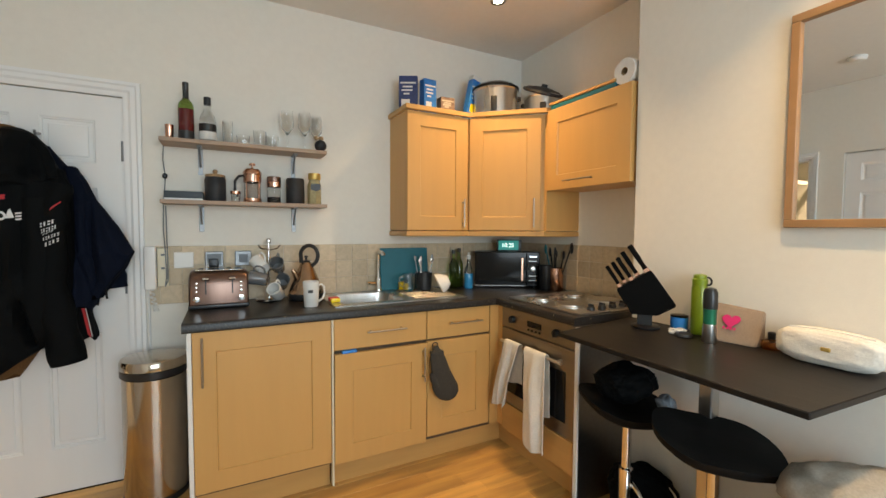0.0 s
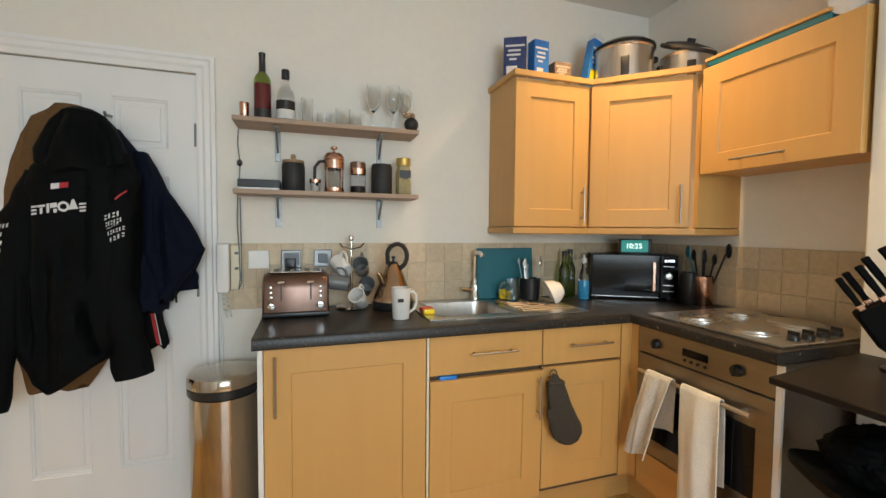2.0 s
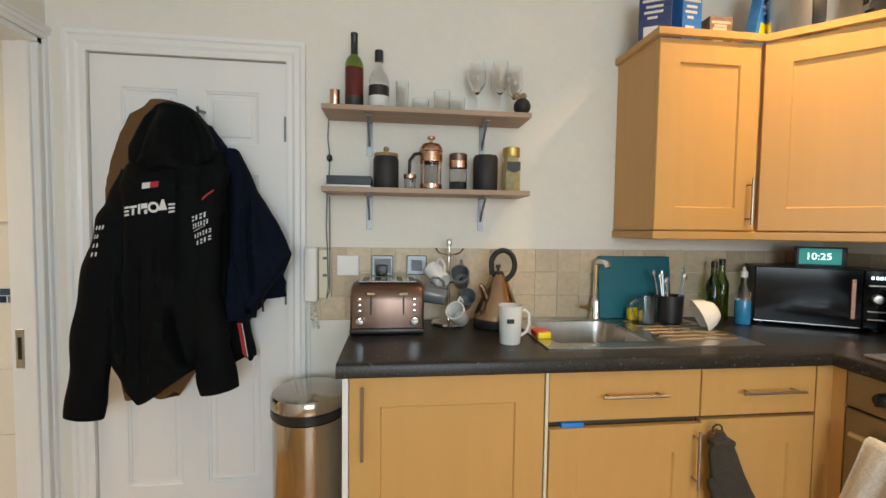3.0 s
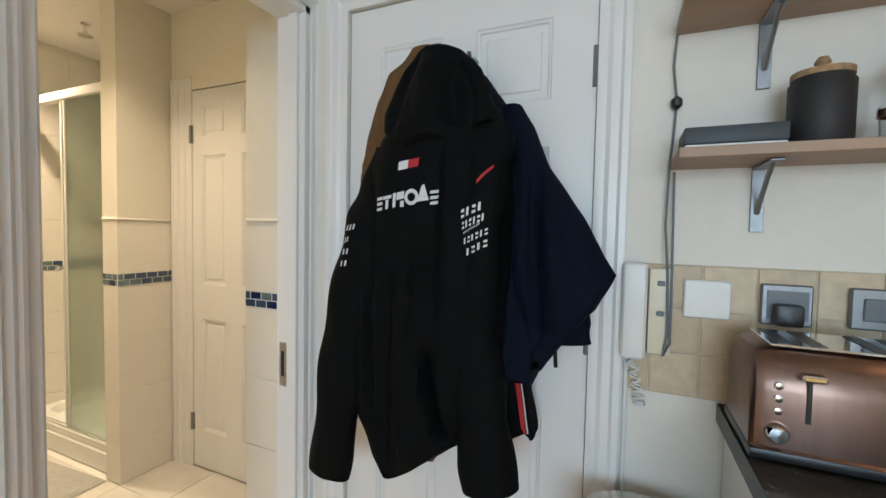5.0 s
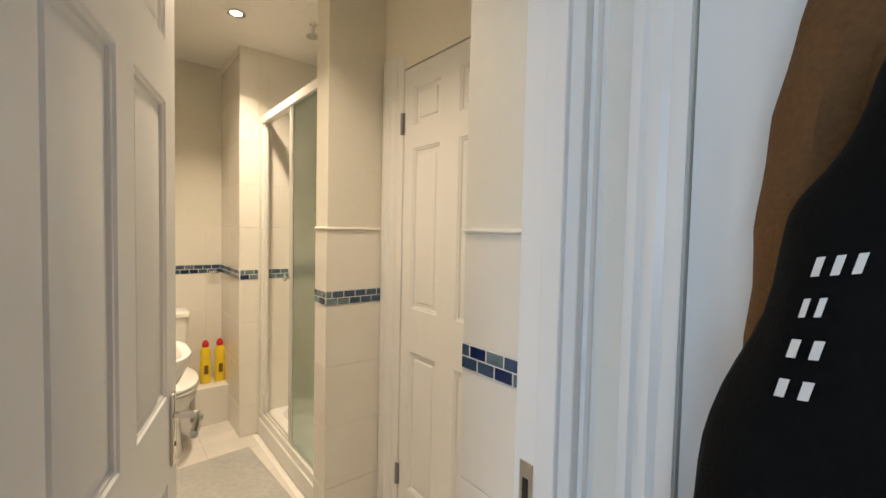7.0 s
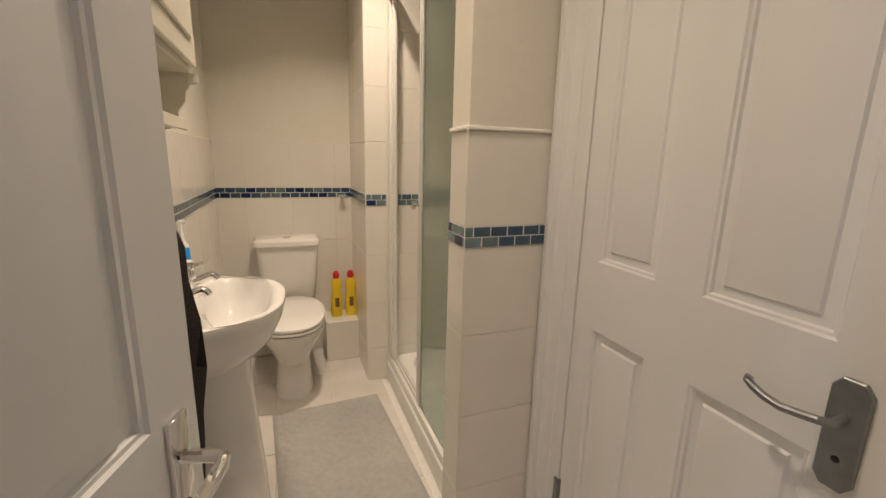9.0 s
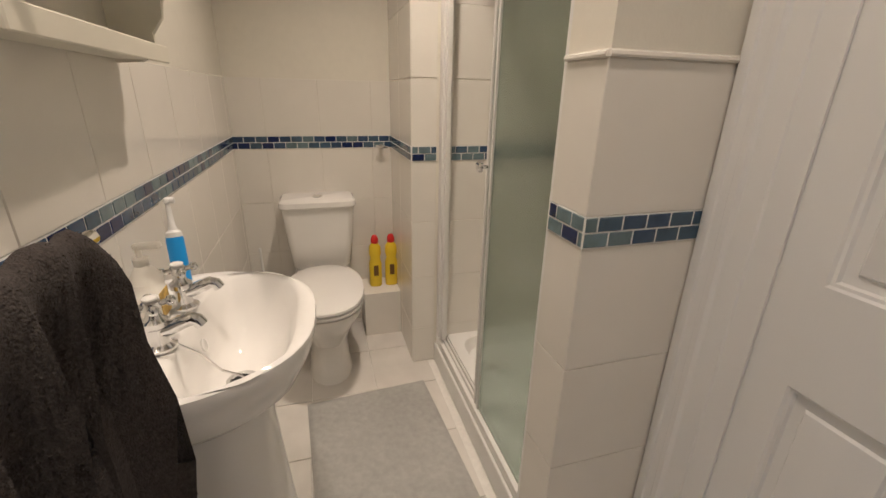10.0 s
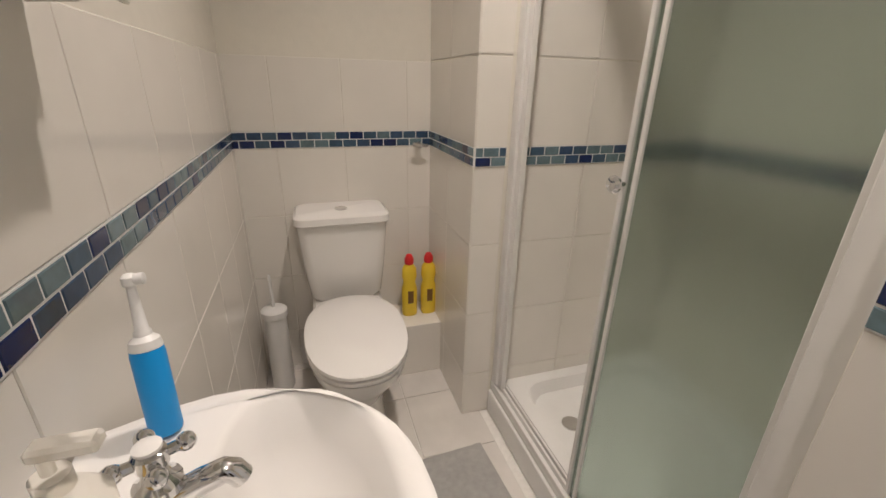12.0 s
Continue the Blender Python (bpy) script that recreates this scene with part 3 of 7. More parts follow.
# worktop with a rounded front edge
wt = thing("worktop", "L-shaped dark slate laminate worktop", "worktop", 1, 2.3, 0.88)
SX0, SX1, SY0, SY1 = 0.53, 0.905, 2.185, 2.56    # sink bowl
bm = bmesh.new()
prof = [(0.03, 0.862), (0.003, 0.862), (0.0, 0.866), (0.0, 0.892), (0.003, 0.899), (0.010, 0.902), (0.03, 0.902)]
ends = [(-0.178, 2.026, 0, 1), (1.408, 2.026, 1, 1), (1.408, 1.402, 1, 0)]
loft(bm, [[(x + (sx * a), y + (sy * a), z) for a, z in prof] for x, y, sx, sy in ends])
part("front_edge", bm, M_WTOP, wt, smooth=30)


def rect(x0, y0, x1, y1, z):
    return [(x0, y0, z), (x1, y0, z), (x1, y1, z), (x0, y1, z)]


bm = bmesh.new()
NR, HOLE = (-0.178, 2.056, 1.438, WN - 0.008), (SX0, SY0, SX1, SY1)
loft(bm, [rect(*NR, 0.862), rect(*NR, 0.902), rect(*HOLE, 0.902), rect(*HOLE, 0.862), rect(*NR, 0.862)], False, False)
bmesh.ops.remove_doubles(bm, verts=bm.verts, dist=1e-5)
part("top", bm, M_WTOP, wt, smooth=30)
part("cooker_run_top", B(1.438, 1.402, 0.862, WE - 0.01, WN - 0.008, 0.902), M_WTOP, wt, smooth=30)

# inset sink with drainer
sk = thing("kitchen_sink", "steel inset sink with a ribbed drainer", "sink", 0.85, 2.4, 0.9)
bm = bmesh.new()
X0, X1, Y0, Y1 = 0.485, 1.265, 2.13, 2.605
for x0, y0, x1, y1 in ((X0, Y0, X1, SY0 + 0.01), (X0, SY1 - 0.01, X1, Y1), (X0, SY0 + 0.01, SX0 + 0.01, SY1 - 0.01), (SX1 - 0.01, SY0 + 0.01, X1, SY1 - 0.01)):
    box(bm, x0, y0, 0.9025, x1, y1, 0.907)
part("rim", bm, M_STEEL, sk)


def rounded(x0, y0, x1, y1, r, z, n=4):
    pts = []
    for cx, cy, a in ((x1 - r, y1 - r, 0), (x0 + r, y1 - r, 90), (x0 + r, y0 + r, 180), (x1 - r, y0 + r, 270)):
        for k in range(n + 1):
            t = radians(a + 90 * k / n)
            pts.append((cx + r * math.cos(t), cy + r * math.sin(t), z))
    return pts


bm = bmesh.new()
loft(bm, [rounded(SX0, SY0, SX1, SY1, 0.05, 0.9075), rounded(SX0 + 0.012, SY0 + 0.012, SX1 - 0.012, SY1 - 0.012, 0.05, 0.9), rounded(SX0 + 0.025, SY0 + 0.025, SX1 - 0.025, SY1 - 0.025, 0.05, 0.78), rounded(SX0 + 0.06, SY0 + 0.06, SX1 - 0.06, SY1 - 0.06, 0.05, 0.762)], cap0=False)
part("bowl", bm, M_STEEL, sk)
for k in range(7):
    y = 2.21 + 0.05 * k
    part("drainer_rib", T([(0.96, y, 0.9075), (1.235, y, 0.9075)], 0.004, 6), M_STEEL, sk)
tp = thing("kitchen_tap", "tall chrome mixer tap", "tap", 0.866, 2.575, 0.907)
part("base", LT([(0.025, 0), (0.025, 0.01), (0.02, 0.02), (0.02, 0.075), (0.016, 0.085)], 0.866, 2.575, 0.907, 16), M_CHROME, tp)
part("spout", T([(0.866, 2.575, 0.99), (0.866, 2.575, 1.13), (0.866, 2.57, 1.15), (0.866, 2.55, 1.16), (0.862, 2.5, 1.16), (0.86, 2.47, 1.155), (0.86, 2.462, 1.14)], 0.012, 10), M_CHROME, tp)
part("lever", T([(0.85, 2.575, 0.955), (0.8, 2.57, 0.962), (0.785, 2.568, 0.965)], 0.011, 8), M_CHROME, tp)

# hob
hb = thing("hob", "steel hob with four sealed plates and control knobs", "hob", 1.72, 1.7, 0.905)
part("plate_sheet", B(1.465, 1.425, 0.9025, 1.985, 1.985, 0.914, bevel=0.005, seg=2), M_STEEL, hb)
for x, y, r in ((1.58, 1.84, 0.088), (1.84, 1.85, 0.075), (1.575, 1.60, 0.075), (1.845, 1.62, 0.088)):
    bm = LT([(r + 0.012, 0), (r + 0.012, 0.003), (r, 0.006), (r, 0.013), (r - 0.006, 0.015), (0.03, 0.015), (0.024, 0.0135), (0.004, 0.0135)], x, y, 0.914, 28)
    part("hot_plate", bm, M_STEEL, hb, "worn shiny steel hot plate")
for k in range(4):
    part("knob", box(LT([(0.019, 0), (0.019, 0.012), (0.016, 0.017), (0.003, 0.018)], 1.58 + 0.075 * k, 1.465, 0.914, 16), 1.577 + 0.075 * k, 1.448, 0.93, 1.583 + 0.075 * k, 1.482, 0.944), M_BLACK, hb)

# wall cabinets
UY, UZ0, UZ1 = 2.325, 1.30, 2.02
wc = thing("wall_cabinet", "honey beech wall cabinet with a panelled door", "cabinet", 1.17, 2.5, 1.3, "fitted kitchen wall units")
part("body", B(0.962, UY + 0.021, UZ0, 1.383, WN - 0.001, UZ1), M_BEECH, wc)
d = part("door", shaker(bmesh.new(), 0.963, UZ0 + 0.002, 1.381, UZ1 - 0.002, lambda u, t, z: (u, UY + t, z), 0.085), M_BEECH, wc)
bar_handle(d, (1.345, UY, 1.335), (1.345, UY, 1.49), (0, -0.028, 0))
A0, A1 = Vector((1.385, UY, 0)), Vector((1.742, 2.006, 0))
dg = (A1 - A0).normalized()
nin = Vector((-dg.y, dg.x, 0))


def diag(u, t, z):
    p = A0 + dg * u + nin * t
    return (p.x, p.y, z)


DL = (A1 - A0).length
wc2 = thing("wall_cabinet", "honey beech diagonal corner wall cabinet", "cabinet", 1.75, 2.4, 1.3, "fitted kitchen wall units")
a, b = diag(0, 0.022, 0), diag(DL, 0.022, 0)
part("body", P([(1.3845, WN - 0.001), (1.3845, 2.338), (a[0], a[1]), (b[0], b[1]), (1.757, 2.0005), (WE - 0.001, 2.0005), (WE - 0.001, WN - 0.001)], "z", UZ0, UZ1), M_BEECH, wc2)
d = part("door", shaker(bmesh.new(), 0.008, UZ0 + 0.002, DL - 0.022, UZ1 - 0.002, diag, 0.085), M_BEECH, wc2)
p = diag(DL - 0.06, 0, 0)
bar_handle(d, (p[0], p[1], 1.335), (p[0], p[1], 1.49), -nin * 0.028)


def moulding(name, label, z0, z1, out):
    pts = [(0.962, WN - 0.001), (0.962, UY), (1.385, UY), (1.742, 2.0045), (WE - 0.001, 2.0045)]
    o = out
    outer = [(0.962 - o, WN - 0.001), (0.962 - o, UY - o), (1.385 + 0.4 * o, UY - o), (1.742 - 0.3 * o, 2.0045 - o), (WE - 0.001, 2.0045 - o)]
    bm = bmesh.new()
    loft(bm, [[(i[0], i[1], z0), (q[0], q[1], z0 + 0.004), (q[0], q[1], z1 - 0.004), (i[0] + (0.02 if k < 2 else 0), i[1] + (0.02 if k > 0 else 0), z1)] for k, (i, q) in enumerate(zip(pts, outer))])
    return bm


part("cornice", moulding("cornice", "", UZ1 + 0.001, UZ1 + 0.035, 0.014), M_BEECHH, wc2, "honey beech cornice")
part("pelmet", moulding("pelmet", "", UZ0 - 0.036, UZ0 - 0.001, 0.006), M_BEECHH, wc2, "honey beech pelmet")
wc3 = thing("wall_cabinet", "honey beech wall cabinet over the hob with a lift-up panelled front", "cabinet", 1.88, 1.7, 1.55, "fitted kitchen wall units")
part("body", B(1.765, 1.392, 1.55, WE - 0.001, 1.985, 2.03), M_BEECH, wc3)
d = part("door", shaker(bmesh.new(), 1.392, 1.546, 1.987, 2.028, lambda u, t, z: (1.743 + t, u, z), 0.085), M_BEECH, wc3)
bar_handle(d, (1.743, 1.62, 1.59), (1.743, 1.81, 1.59), (-0.03, 0, 0))


# ---- bathroom: shower ----
SY = 2.765
tray = thing("shower_tray", "cream acrylic shower tray behind a tiled step", "shower tray", -3.2, 3.1, 0)
bm = bmesh.new()
loft(bm, [[(x, y, 0) for x, y, z in rounded(-3.688, 2.80, -2.722, 3.498, 0.01, 0)], rounded(-3.688, 2.80, -2.722, 3.498, 0.01, 0.13), rounded(-3.64, 2.85, -2.77, 3.45, 0.09, 0.13), rounded(-3.62, 2.87, -2.79, 3.43, 0.09, 0.085)])
part("tray", bm, M_WPLASTIC, tray)
part("drain", LT([(0.035, 0), (0.035, 0.004), (0.028, 0.006), (0.01, 0.004)], -3.45, 2.96, 0.085, 16), M_CHROME, tray)
part("step", B(-3.689, 2.735, 0, -2.722, 2.799, 0.10, bevel=0.003), M_WPLASTIC, tray, "low white upstand")
sc = thing("shower_screen", "white framed shower screen with a sliding frosted green glass door", "shower screen", -3.2, SY, 0.1)
bm = B(-3.688, SY - 0.022, 0.10, -2.722, SY + 0.028, 0.122, bevel=0.003)
for y in (SY - 0.018, SY + 0.006, SY + 0.022):
    box(bm, -3.688, y - 0.004, 0.12, -2.722, y + 0.004, 0.142, bevel=0.001)
part("bottom_rail", bm, M_ALU, sc)
part("top_rail", B(-3.688, SY - 0.02, 1.935, -2.722, SY + 0.025, 1.982, bevel=0.003), M_ALU, sc)
bm = B(-3.688, SY - 0.02, 0.14, -3.652, SY + 0.025, 1.936, bevel=0.003)
box(bm, -3.656, SY - 0.008, 0.14, -3.628, SY + 0.012, 1.936, bevel=0.002)
part("side_post", bm, M_ALU, sc)
part("side_post", box(B(-2.775, SY - 0.03, 0.14, -2.722, SY + 0.025, 1.936, bevel=0.003), -2.79, SY - 0.016, 0.14, -2.774, SY + 0.01, 1.936, bevel=0.002), M_ALU, sc)
sl = part("sliding_door", B(-3.186, SY - 0.012, 0.145, -3.172, SY + 0.008, 1.934, bevel=0.002), M_ALU, sc, "white door stile")
pane = part("pane", B(-3.173, SY - 0.006, 0.145, -2.7905, SY - 0.001, 1.934), M_FROST, sl, "frosted green glass pane")
pane.visible_shadow = False
part("inner_stile", B(-3.152, SY - 0.014, 0.145, -3.139, SY - 0.0065, 1.934, bevel=0.002), M_ALU, sc)
bm = LT([(0.005, 0), (0.006, 0.014), (0.017, 0.02), (0.019, 0.027), (0.014, 0.034), (0.003, 0.036)], segs=16)
bm.transform(Matrix.Translation((-3.172, SY - 0.012, 1.035)) @ pose(0, 0, 0, 90, 0, 0))
part("knob", bm, M_CHROME, sl, "chrome round knob")
mx = thing("shower_mixer", "chrome shower mixer with a hose on the tiled wall", "shower", -2.95, 3.48, 1.1)
part("valve", T([(-3.06, 3.46, 1.05), (-2.84, 3.46, 1.05)], 0.024, 12), M_CHROME, mx)
part("riser", T([(-2.95, 3.47, 1.05), (-2.95, 3.47, 1.85), (-2.95, 3.40, 1.93), (-2.95, 3.3, 1.92)], 0.01, 8), M_CHROME, mx)
part("hose", T(arc((-3.02, 3.45, 1.03), (1, 0, 0), (0, 0, -1), 0.07, 0, math.pi, 12) + [(-3.09, 3.45, 1.2)], 0.008, 8), M_STEEL, mx)
sh = thing("ceiling_sprinkler", "small chrome shower head hung from the ceiling", "shower fitting", -3.15, 2.86, 2.3)
part("head", LT([(0.035, 0.0), (0.035, 0.008), (0.012, 0.02), (0.008, 0.04), (0.008, BZ - 2.31 - 0.004), (0.022, BZ - 2.31 - 0.004), (0.022, BZ - 2.31 - 0.0005)], -3.15, 2.86, 2.31, 16), M_CHROME, sh)

# boxed ledge beside the toilet
structure("ledge", B(-4.189, 2.435, 0, -3.985, 2.629, 0.25, bevel=0.003), M_TILEB, "tiled boxed-in ledge beside the toilet", "ledge")


# ---- toilet ----
def egg(cx, cy, ax0, ax1, ay, z, n=32, e=2.3):
    """A rounded outline: ax0 towards +x, ax1 towards -x, ay sideways."""
    pts = []
    for k in range(n):
        t = 2 * math.pi * k / n
        c, s = math.cos(t), math.sin(t)
        a = ax0 if c > 0 else ax1
        pts.append((cx + a * math.copysign(abs(c) ** (2 / e), c), cy + ay * math.copysign(abs(s) ** (2 / e), s), z))
    return pts


wc = thing("toilet", "white close-coupled toilet with its lid down", "toilet", -3.8, 2.24, 0)
TY = 2.242
bm = bmesh.new()
loft(bm, [egg(-3.80, TY, 0.19, 0.17, 0.10, 0.0), egg(-3.80, TY, 0.18, 0.17, 0.092, 0.05), egg(-3.80, TY, 0.17, 0.17, 0.085, 0.18), egg(-3.77, TY, 0.22, 0.22, 0.12, 0.28), egg(-3.74, TY, 0.26, 0.26, 0.158, 0.36), egg(-3.74, TY, 0.268, 0.27, 0.165, 0.395), egg(-3.74, TY, 0.26, 0.27, 0.158, 0.40)])
box(bm, -4.18, TY - 0.14, 0.25, -3.9, TY + 0.14, 0.395, bevel=0.03, seg=3)
part("pan", bm, M_CERAMIC, wc)
bm = bmesh.new()
loft(bm, [egg(-3.735, TY, 0.26, 0.235, 0.162, 0.4015), egg(-3.735, TY, 0.27, 0.24, 0.168, 0.406), egg(-3.735, TY, 0.27, 0.24, 0.168, 0.416), egg(-3.735, TY, 0.262, 0.235, 0.162, 0.42)])
part("seat", bm, M_CERAMIC, wc)
bm = bmesh.new()
loft(bm, [egg(-3.735, TY, 0.262, 0.235, 0.162, 0.4235), egg(-3.735, TY, 0.272, 0.24, 0.169, 0.428), egg(-3.735, TY, 0.270, 0.24, 0.168, 0.437), egg(-3.735, TY, 0.25, 0.22, 0.15, 0.444), egg(-3.735, TY, 0.12, 0.1, 0.07, 0.446)])
part("lid", bm, M_CERAMIC, wc)
bm = bmesh.new()
rings = []
for z, hw, x1 in ((0.397, 0.125, -4.03), (0.42, 0.14, -4.015), (0.55, 0.155, -4.005), (0.72, 0.168, -3.998)):
    rings.append(rounded(-4.186, TY - hw, x1, TY + hw, 0.035, z, 4))
loft(bm, rings)
ci = part("cistern", bm, M_CERAMIC, wc)
bm = bmesh.new()
loft(bm, [rounded(-4.188, TY - 0.174, -3.988, TY + 0.174, 0.04, 0.7215, 4), rounded(-4.188, TY - 0.178, -3.984, TY + 0.178, 0.04, 0.727, 4), rounded(-4.188, TY - 0.176, -3.987, TY + 0.176, 0.04, 0.75, 4), rounded(-4.186, TY - 0.165, -4.0, TY + 0.165, 0.04, 0.76, 4)])
part("cistern_lid", bm, M_CERAMIC, ci)
part("flush_button", LT([(0.024, 0), (0.024, 0.004), (0.019, 0.006), (0.004, 0.005)], -4.08, TY, 0.7602, 20), M_CHROME, ci)

br = thing("toilet_brush", "white toilet brush in a tall holder", "toilet brush", -4.06, 1.95, 0)
part("holder", LT([(0.042, 0.0), (0.045, 0.01), (0.043, 0.34), (0.05, 0.345), (0.05, 0.37), (0.04, 0.378), (0.015, 0.382)], -4.06, 1.955, 0.001, 20), M_WPLASTIC, br)
part("handle", T([(-4.06, 1.955, 0.37), (-4.065, 1.953, 0.52)], 0.006, 8), M_WPLASTIC, br)

M_YEL = mat("bright yellow plastic", (0.85, 0.62, 0.01), 0.3, scale=10, vary=0.03)
M_RED = mat("red plastic cap", (0.62, 0.02, 0.015), 0.35, scale=10, vary=0.03)
M_NAVY = mat("dark amber print", (0.20, 0.10, 0.02), 0.4, scale=20)
bo = thing("bleach_bottle", "yellow bleach bottle with a red cap on the ledge", "bottle", -4.09, 2.512, 0.25, "pair of bleach bottles")
bm = bmesh.new()
loft(bm, [egg(-4.09, 2.512, 0.024, 0.024, 0.031, 0.2505), egg(-4.09, 2.512, 0.027, 0.027, 0.034, 0.258), egg(-4.09, 2.512, 0.027, 0.027, 0.034, 0.38), egg(-4.09, 2.512, 0.022, 0.022, 0.026, 0.41), egg(-4.09, 2.512, 0.026, 0.026, 0.033, 0.44), egg(-4.09, 2.512, 0.025, 0.025, 0.03, 0.475), egg(-4.09, 2.512, 0.014, 0.014, 0.016, 0.498)])
bb = part("bottle", bm, M_YEL, bo)
part("cap", LT([(0.017, 0), (0.02, 0.006), (0.02, 0.025), (0.012, 0.042), (0.005, 0.046)], -4.09, 2.512, 0.494, 14), M_RED, bb, "red screw cap")
part("label", B(-4.066, 2.5, 0.315, -4.062, 2.525, 0.375, bevel=0.001), M_NAVY, bb, "small dark printed label")
copy_thing(bo, Matrix.Translation((-4.09, 2.598, 0.25)))
vl = thing("pipe_valve", "small chrome valve on the tiled wall", "valve", -4.18, 2.58, 0.985)
part("body", T([(-4.183, 2.575, 0.985), (-4.14, 2.575, 0.985)], 0.011, 10), M_STEEL, vl)
part("lever", T([(-4.145, 2.545, 0.99), (-4.145, 2.605, 0.982)], 0.007, 8), M_STEEL, vl)

# ---- basin ----
ba = thing("washbasin", "white ceramic pedestal washbasin", "basin", -2.71, 2.05, 0)
BCX, BB = -2.735, 1.888


def dee(a, back, front, z, n=28, nb=14, round_back=0.0, e=2.7):
    pts = []
    for k in range(n):
        t = math.pi * k / (n - 1)
        c, s = math.cos(t), math.sin(t)
        mid = back + round_back
        pts.append((BCX + a * math.copysign(abs(c) ** (2 / e), c), mid + (front - mid) * abs(s) ** (2 / e), z))
    for k in range(1, nb + 1):
        t = math.pi * k / (nb + 1)
        c, s = -math.cos(t), math.sin(t)
        pts.append((BCX + a * math.copysign(abs(c) ** (2 / e), c), back + round_back - round_back * s ** (2 / e), z))
    if not round_back:
        pts = [(BCX + (x - BCX) * (1 - 0.2 * max(0, 1 - (y - back) / 0.16) ** 1.5), y, q) for x, y, q in pts]
    return pts


bm = bmesh.new()
loft(bm, [dee(0.09, BB + 0.02, 2.09, 0.66), dee(0.14, BB, 2.14, 0.69), dee(0.205, BB, 2.20, 0.75), dee(0.236, BB, 2.226, 0.805), dee(0.243, BB, 2.235, 0.838), dee(0.242, BB, 2.234, 0.848), dee(0.235, BB, 2.227, 0.852),
          dee(0.215, BB + 0.125, 2.207, 0.850, round_back=0.05), dee(0.205, BB + 0.133, 2.199, 0.842, round_back=0.05), dee(0.185, BB + 0.138, 2.183, 0.80, round_back=0.05), dee(0.15, BB + 0.145, 2.158, 0.745, round_back=0.05), dee(0.09, BB + 0.16, 2.125, 0.712, round_back=0.04, e=2.2), dee(0.03, BB + 0.18, 2.10, 0.705, round_back=0.02, e=2)])
part("bowl", bm, M_CERAMIC, ba, smooth=50)
bm = bmesh.new()
loft(bm, [rounded(BCX - h, 1.895, BCX + h, f, 0.095, z, 6) for z, h, f in ((0.0, 0.135, 2.172), (0.02, 0.13, 2.165), (0.3, 0.118, 2.155), (0.5, 0.11, 2.142), (0.62, 0.108, 2.135), (0.70, 0.112, 2.138))])
part("pedestal", bm, M_CERAMIC, ba)
part("waste", LT([(0.029, 0), (0.029, 0.003), (0.021, 0.004), (0.019, 0.0)], BCX, 2.088, 0.7125, 20), M_CHROME, ba)
part("grate", box(box(B(BCX - 0.018, 2.085, 0.7132, BCX + 0.018, 2.091, 0.7145), BCX - 0.003, 2.07, 0.7132, BCX + 0.003, 2.106, 0.7145), BCX - 0.019, 2.069, 0.7126, BCX + 0.019, 2.107, 0.713), M_BLACK, ba, "dark waste hole with a cross")
bm = LT([(0.012, 0), (0.012, 0.003), (0.006, 0.002)], segs=14)
bm.transform(Matrix.Translation((BCX, 2.034, 0.80)) @ pose(0, 0, 0, -75, 0, 0))
part("overflow", bm, M_CHROME, ba)
bm = T([(-2.66, 2.02, 0.853), (-2.67, 2.045, 0.825), (-2.685, 2.07, 0.775), (-2.68, 2.10, 0.762), (-2.662, 2.122, 0.757)], 0.0022, 6)
part("chain", bm, M_CHROME, ba, "fine bead chain")
bm = LT([(0.022, 0), (0.024, 0.004), (0.024, 0.008), (0.006, 0.011), (0.004, 0.016)], -2.66, 2.125, 0.742, 18)
part("plug", bm, M_CHROME, ba, "loose basin plug")


def pillar_tap(x):
    t = thing("basin_tap", "chrome pillar tap with a cross handle", "tap", x, 2.0, 0.852, "pair of basin taps")
    part("body", LT([(0.024, 0), (0.024, 0.004), (0.016, 0.01), (0.0145, 0.035), (0.019, 0.04), (0.019, 0.048), (0.012, 0.054), (0.009, 0.065), (0.013, 0.068), (0.013, 0.08), (0.006, 0.084)], x, 2.0, 0.8535, 18), M_CHROME, t)
    part("spout", T([(x, 2.003, 0.882), (x, 2.02, 0.886), (x, 2.035, 0.893), (x, 2.05, 0.898), (x, 2.058, 0.895), (x, 2.063, 0.886)], 0.0125, 12, 0.0105), M_CHROME, t)
    for k in range(4):
        a = radians(25 + 90 * k)
        bm = T([(x, 2.0, 0.927), (x + 0.02 * math.cos(a), 2.0 + 0.02 * math.sin(a), 0.928)], 0.005, 8)
        bmesh.ops.create_icosphere(bm, subdivisions=2, radius=0.0085, matrix=Matrix.Translation((x + 0.026 * math.cos(a), 2.0 + 0.026 * math.sin(a), 0.928)))
        part("handle_arm", bm, M_CHROME, t)
    part("cap", LT([(0.011, 0), (0.011, 0.003), (0.004, 0.006)], x, 2.0, 0.9375, 14), M_CERAMIC, t, "white ceramic cap")
    return t


pillar_tap(-2.795)
pillar_tap(-2.655)

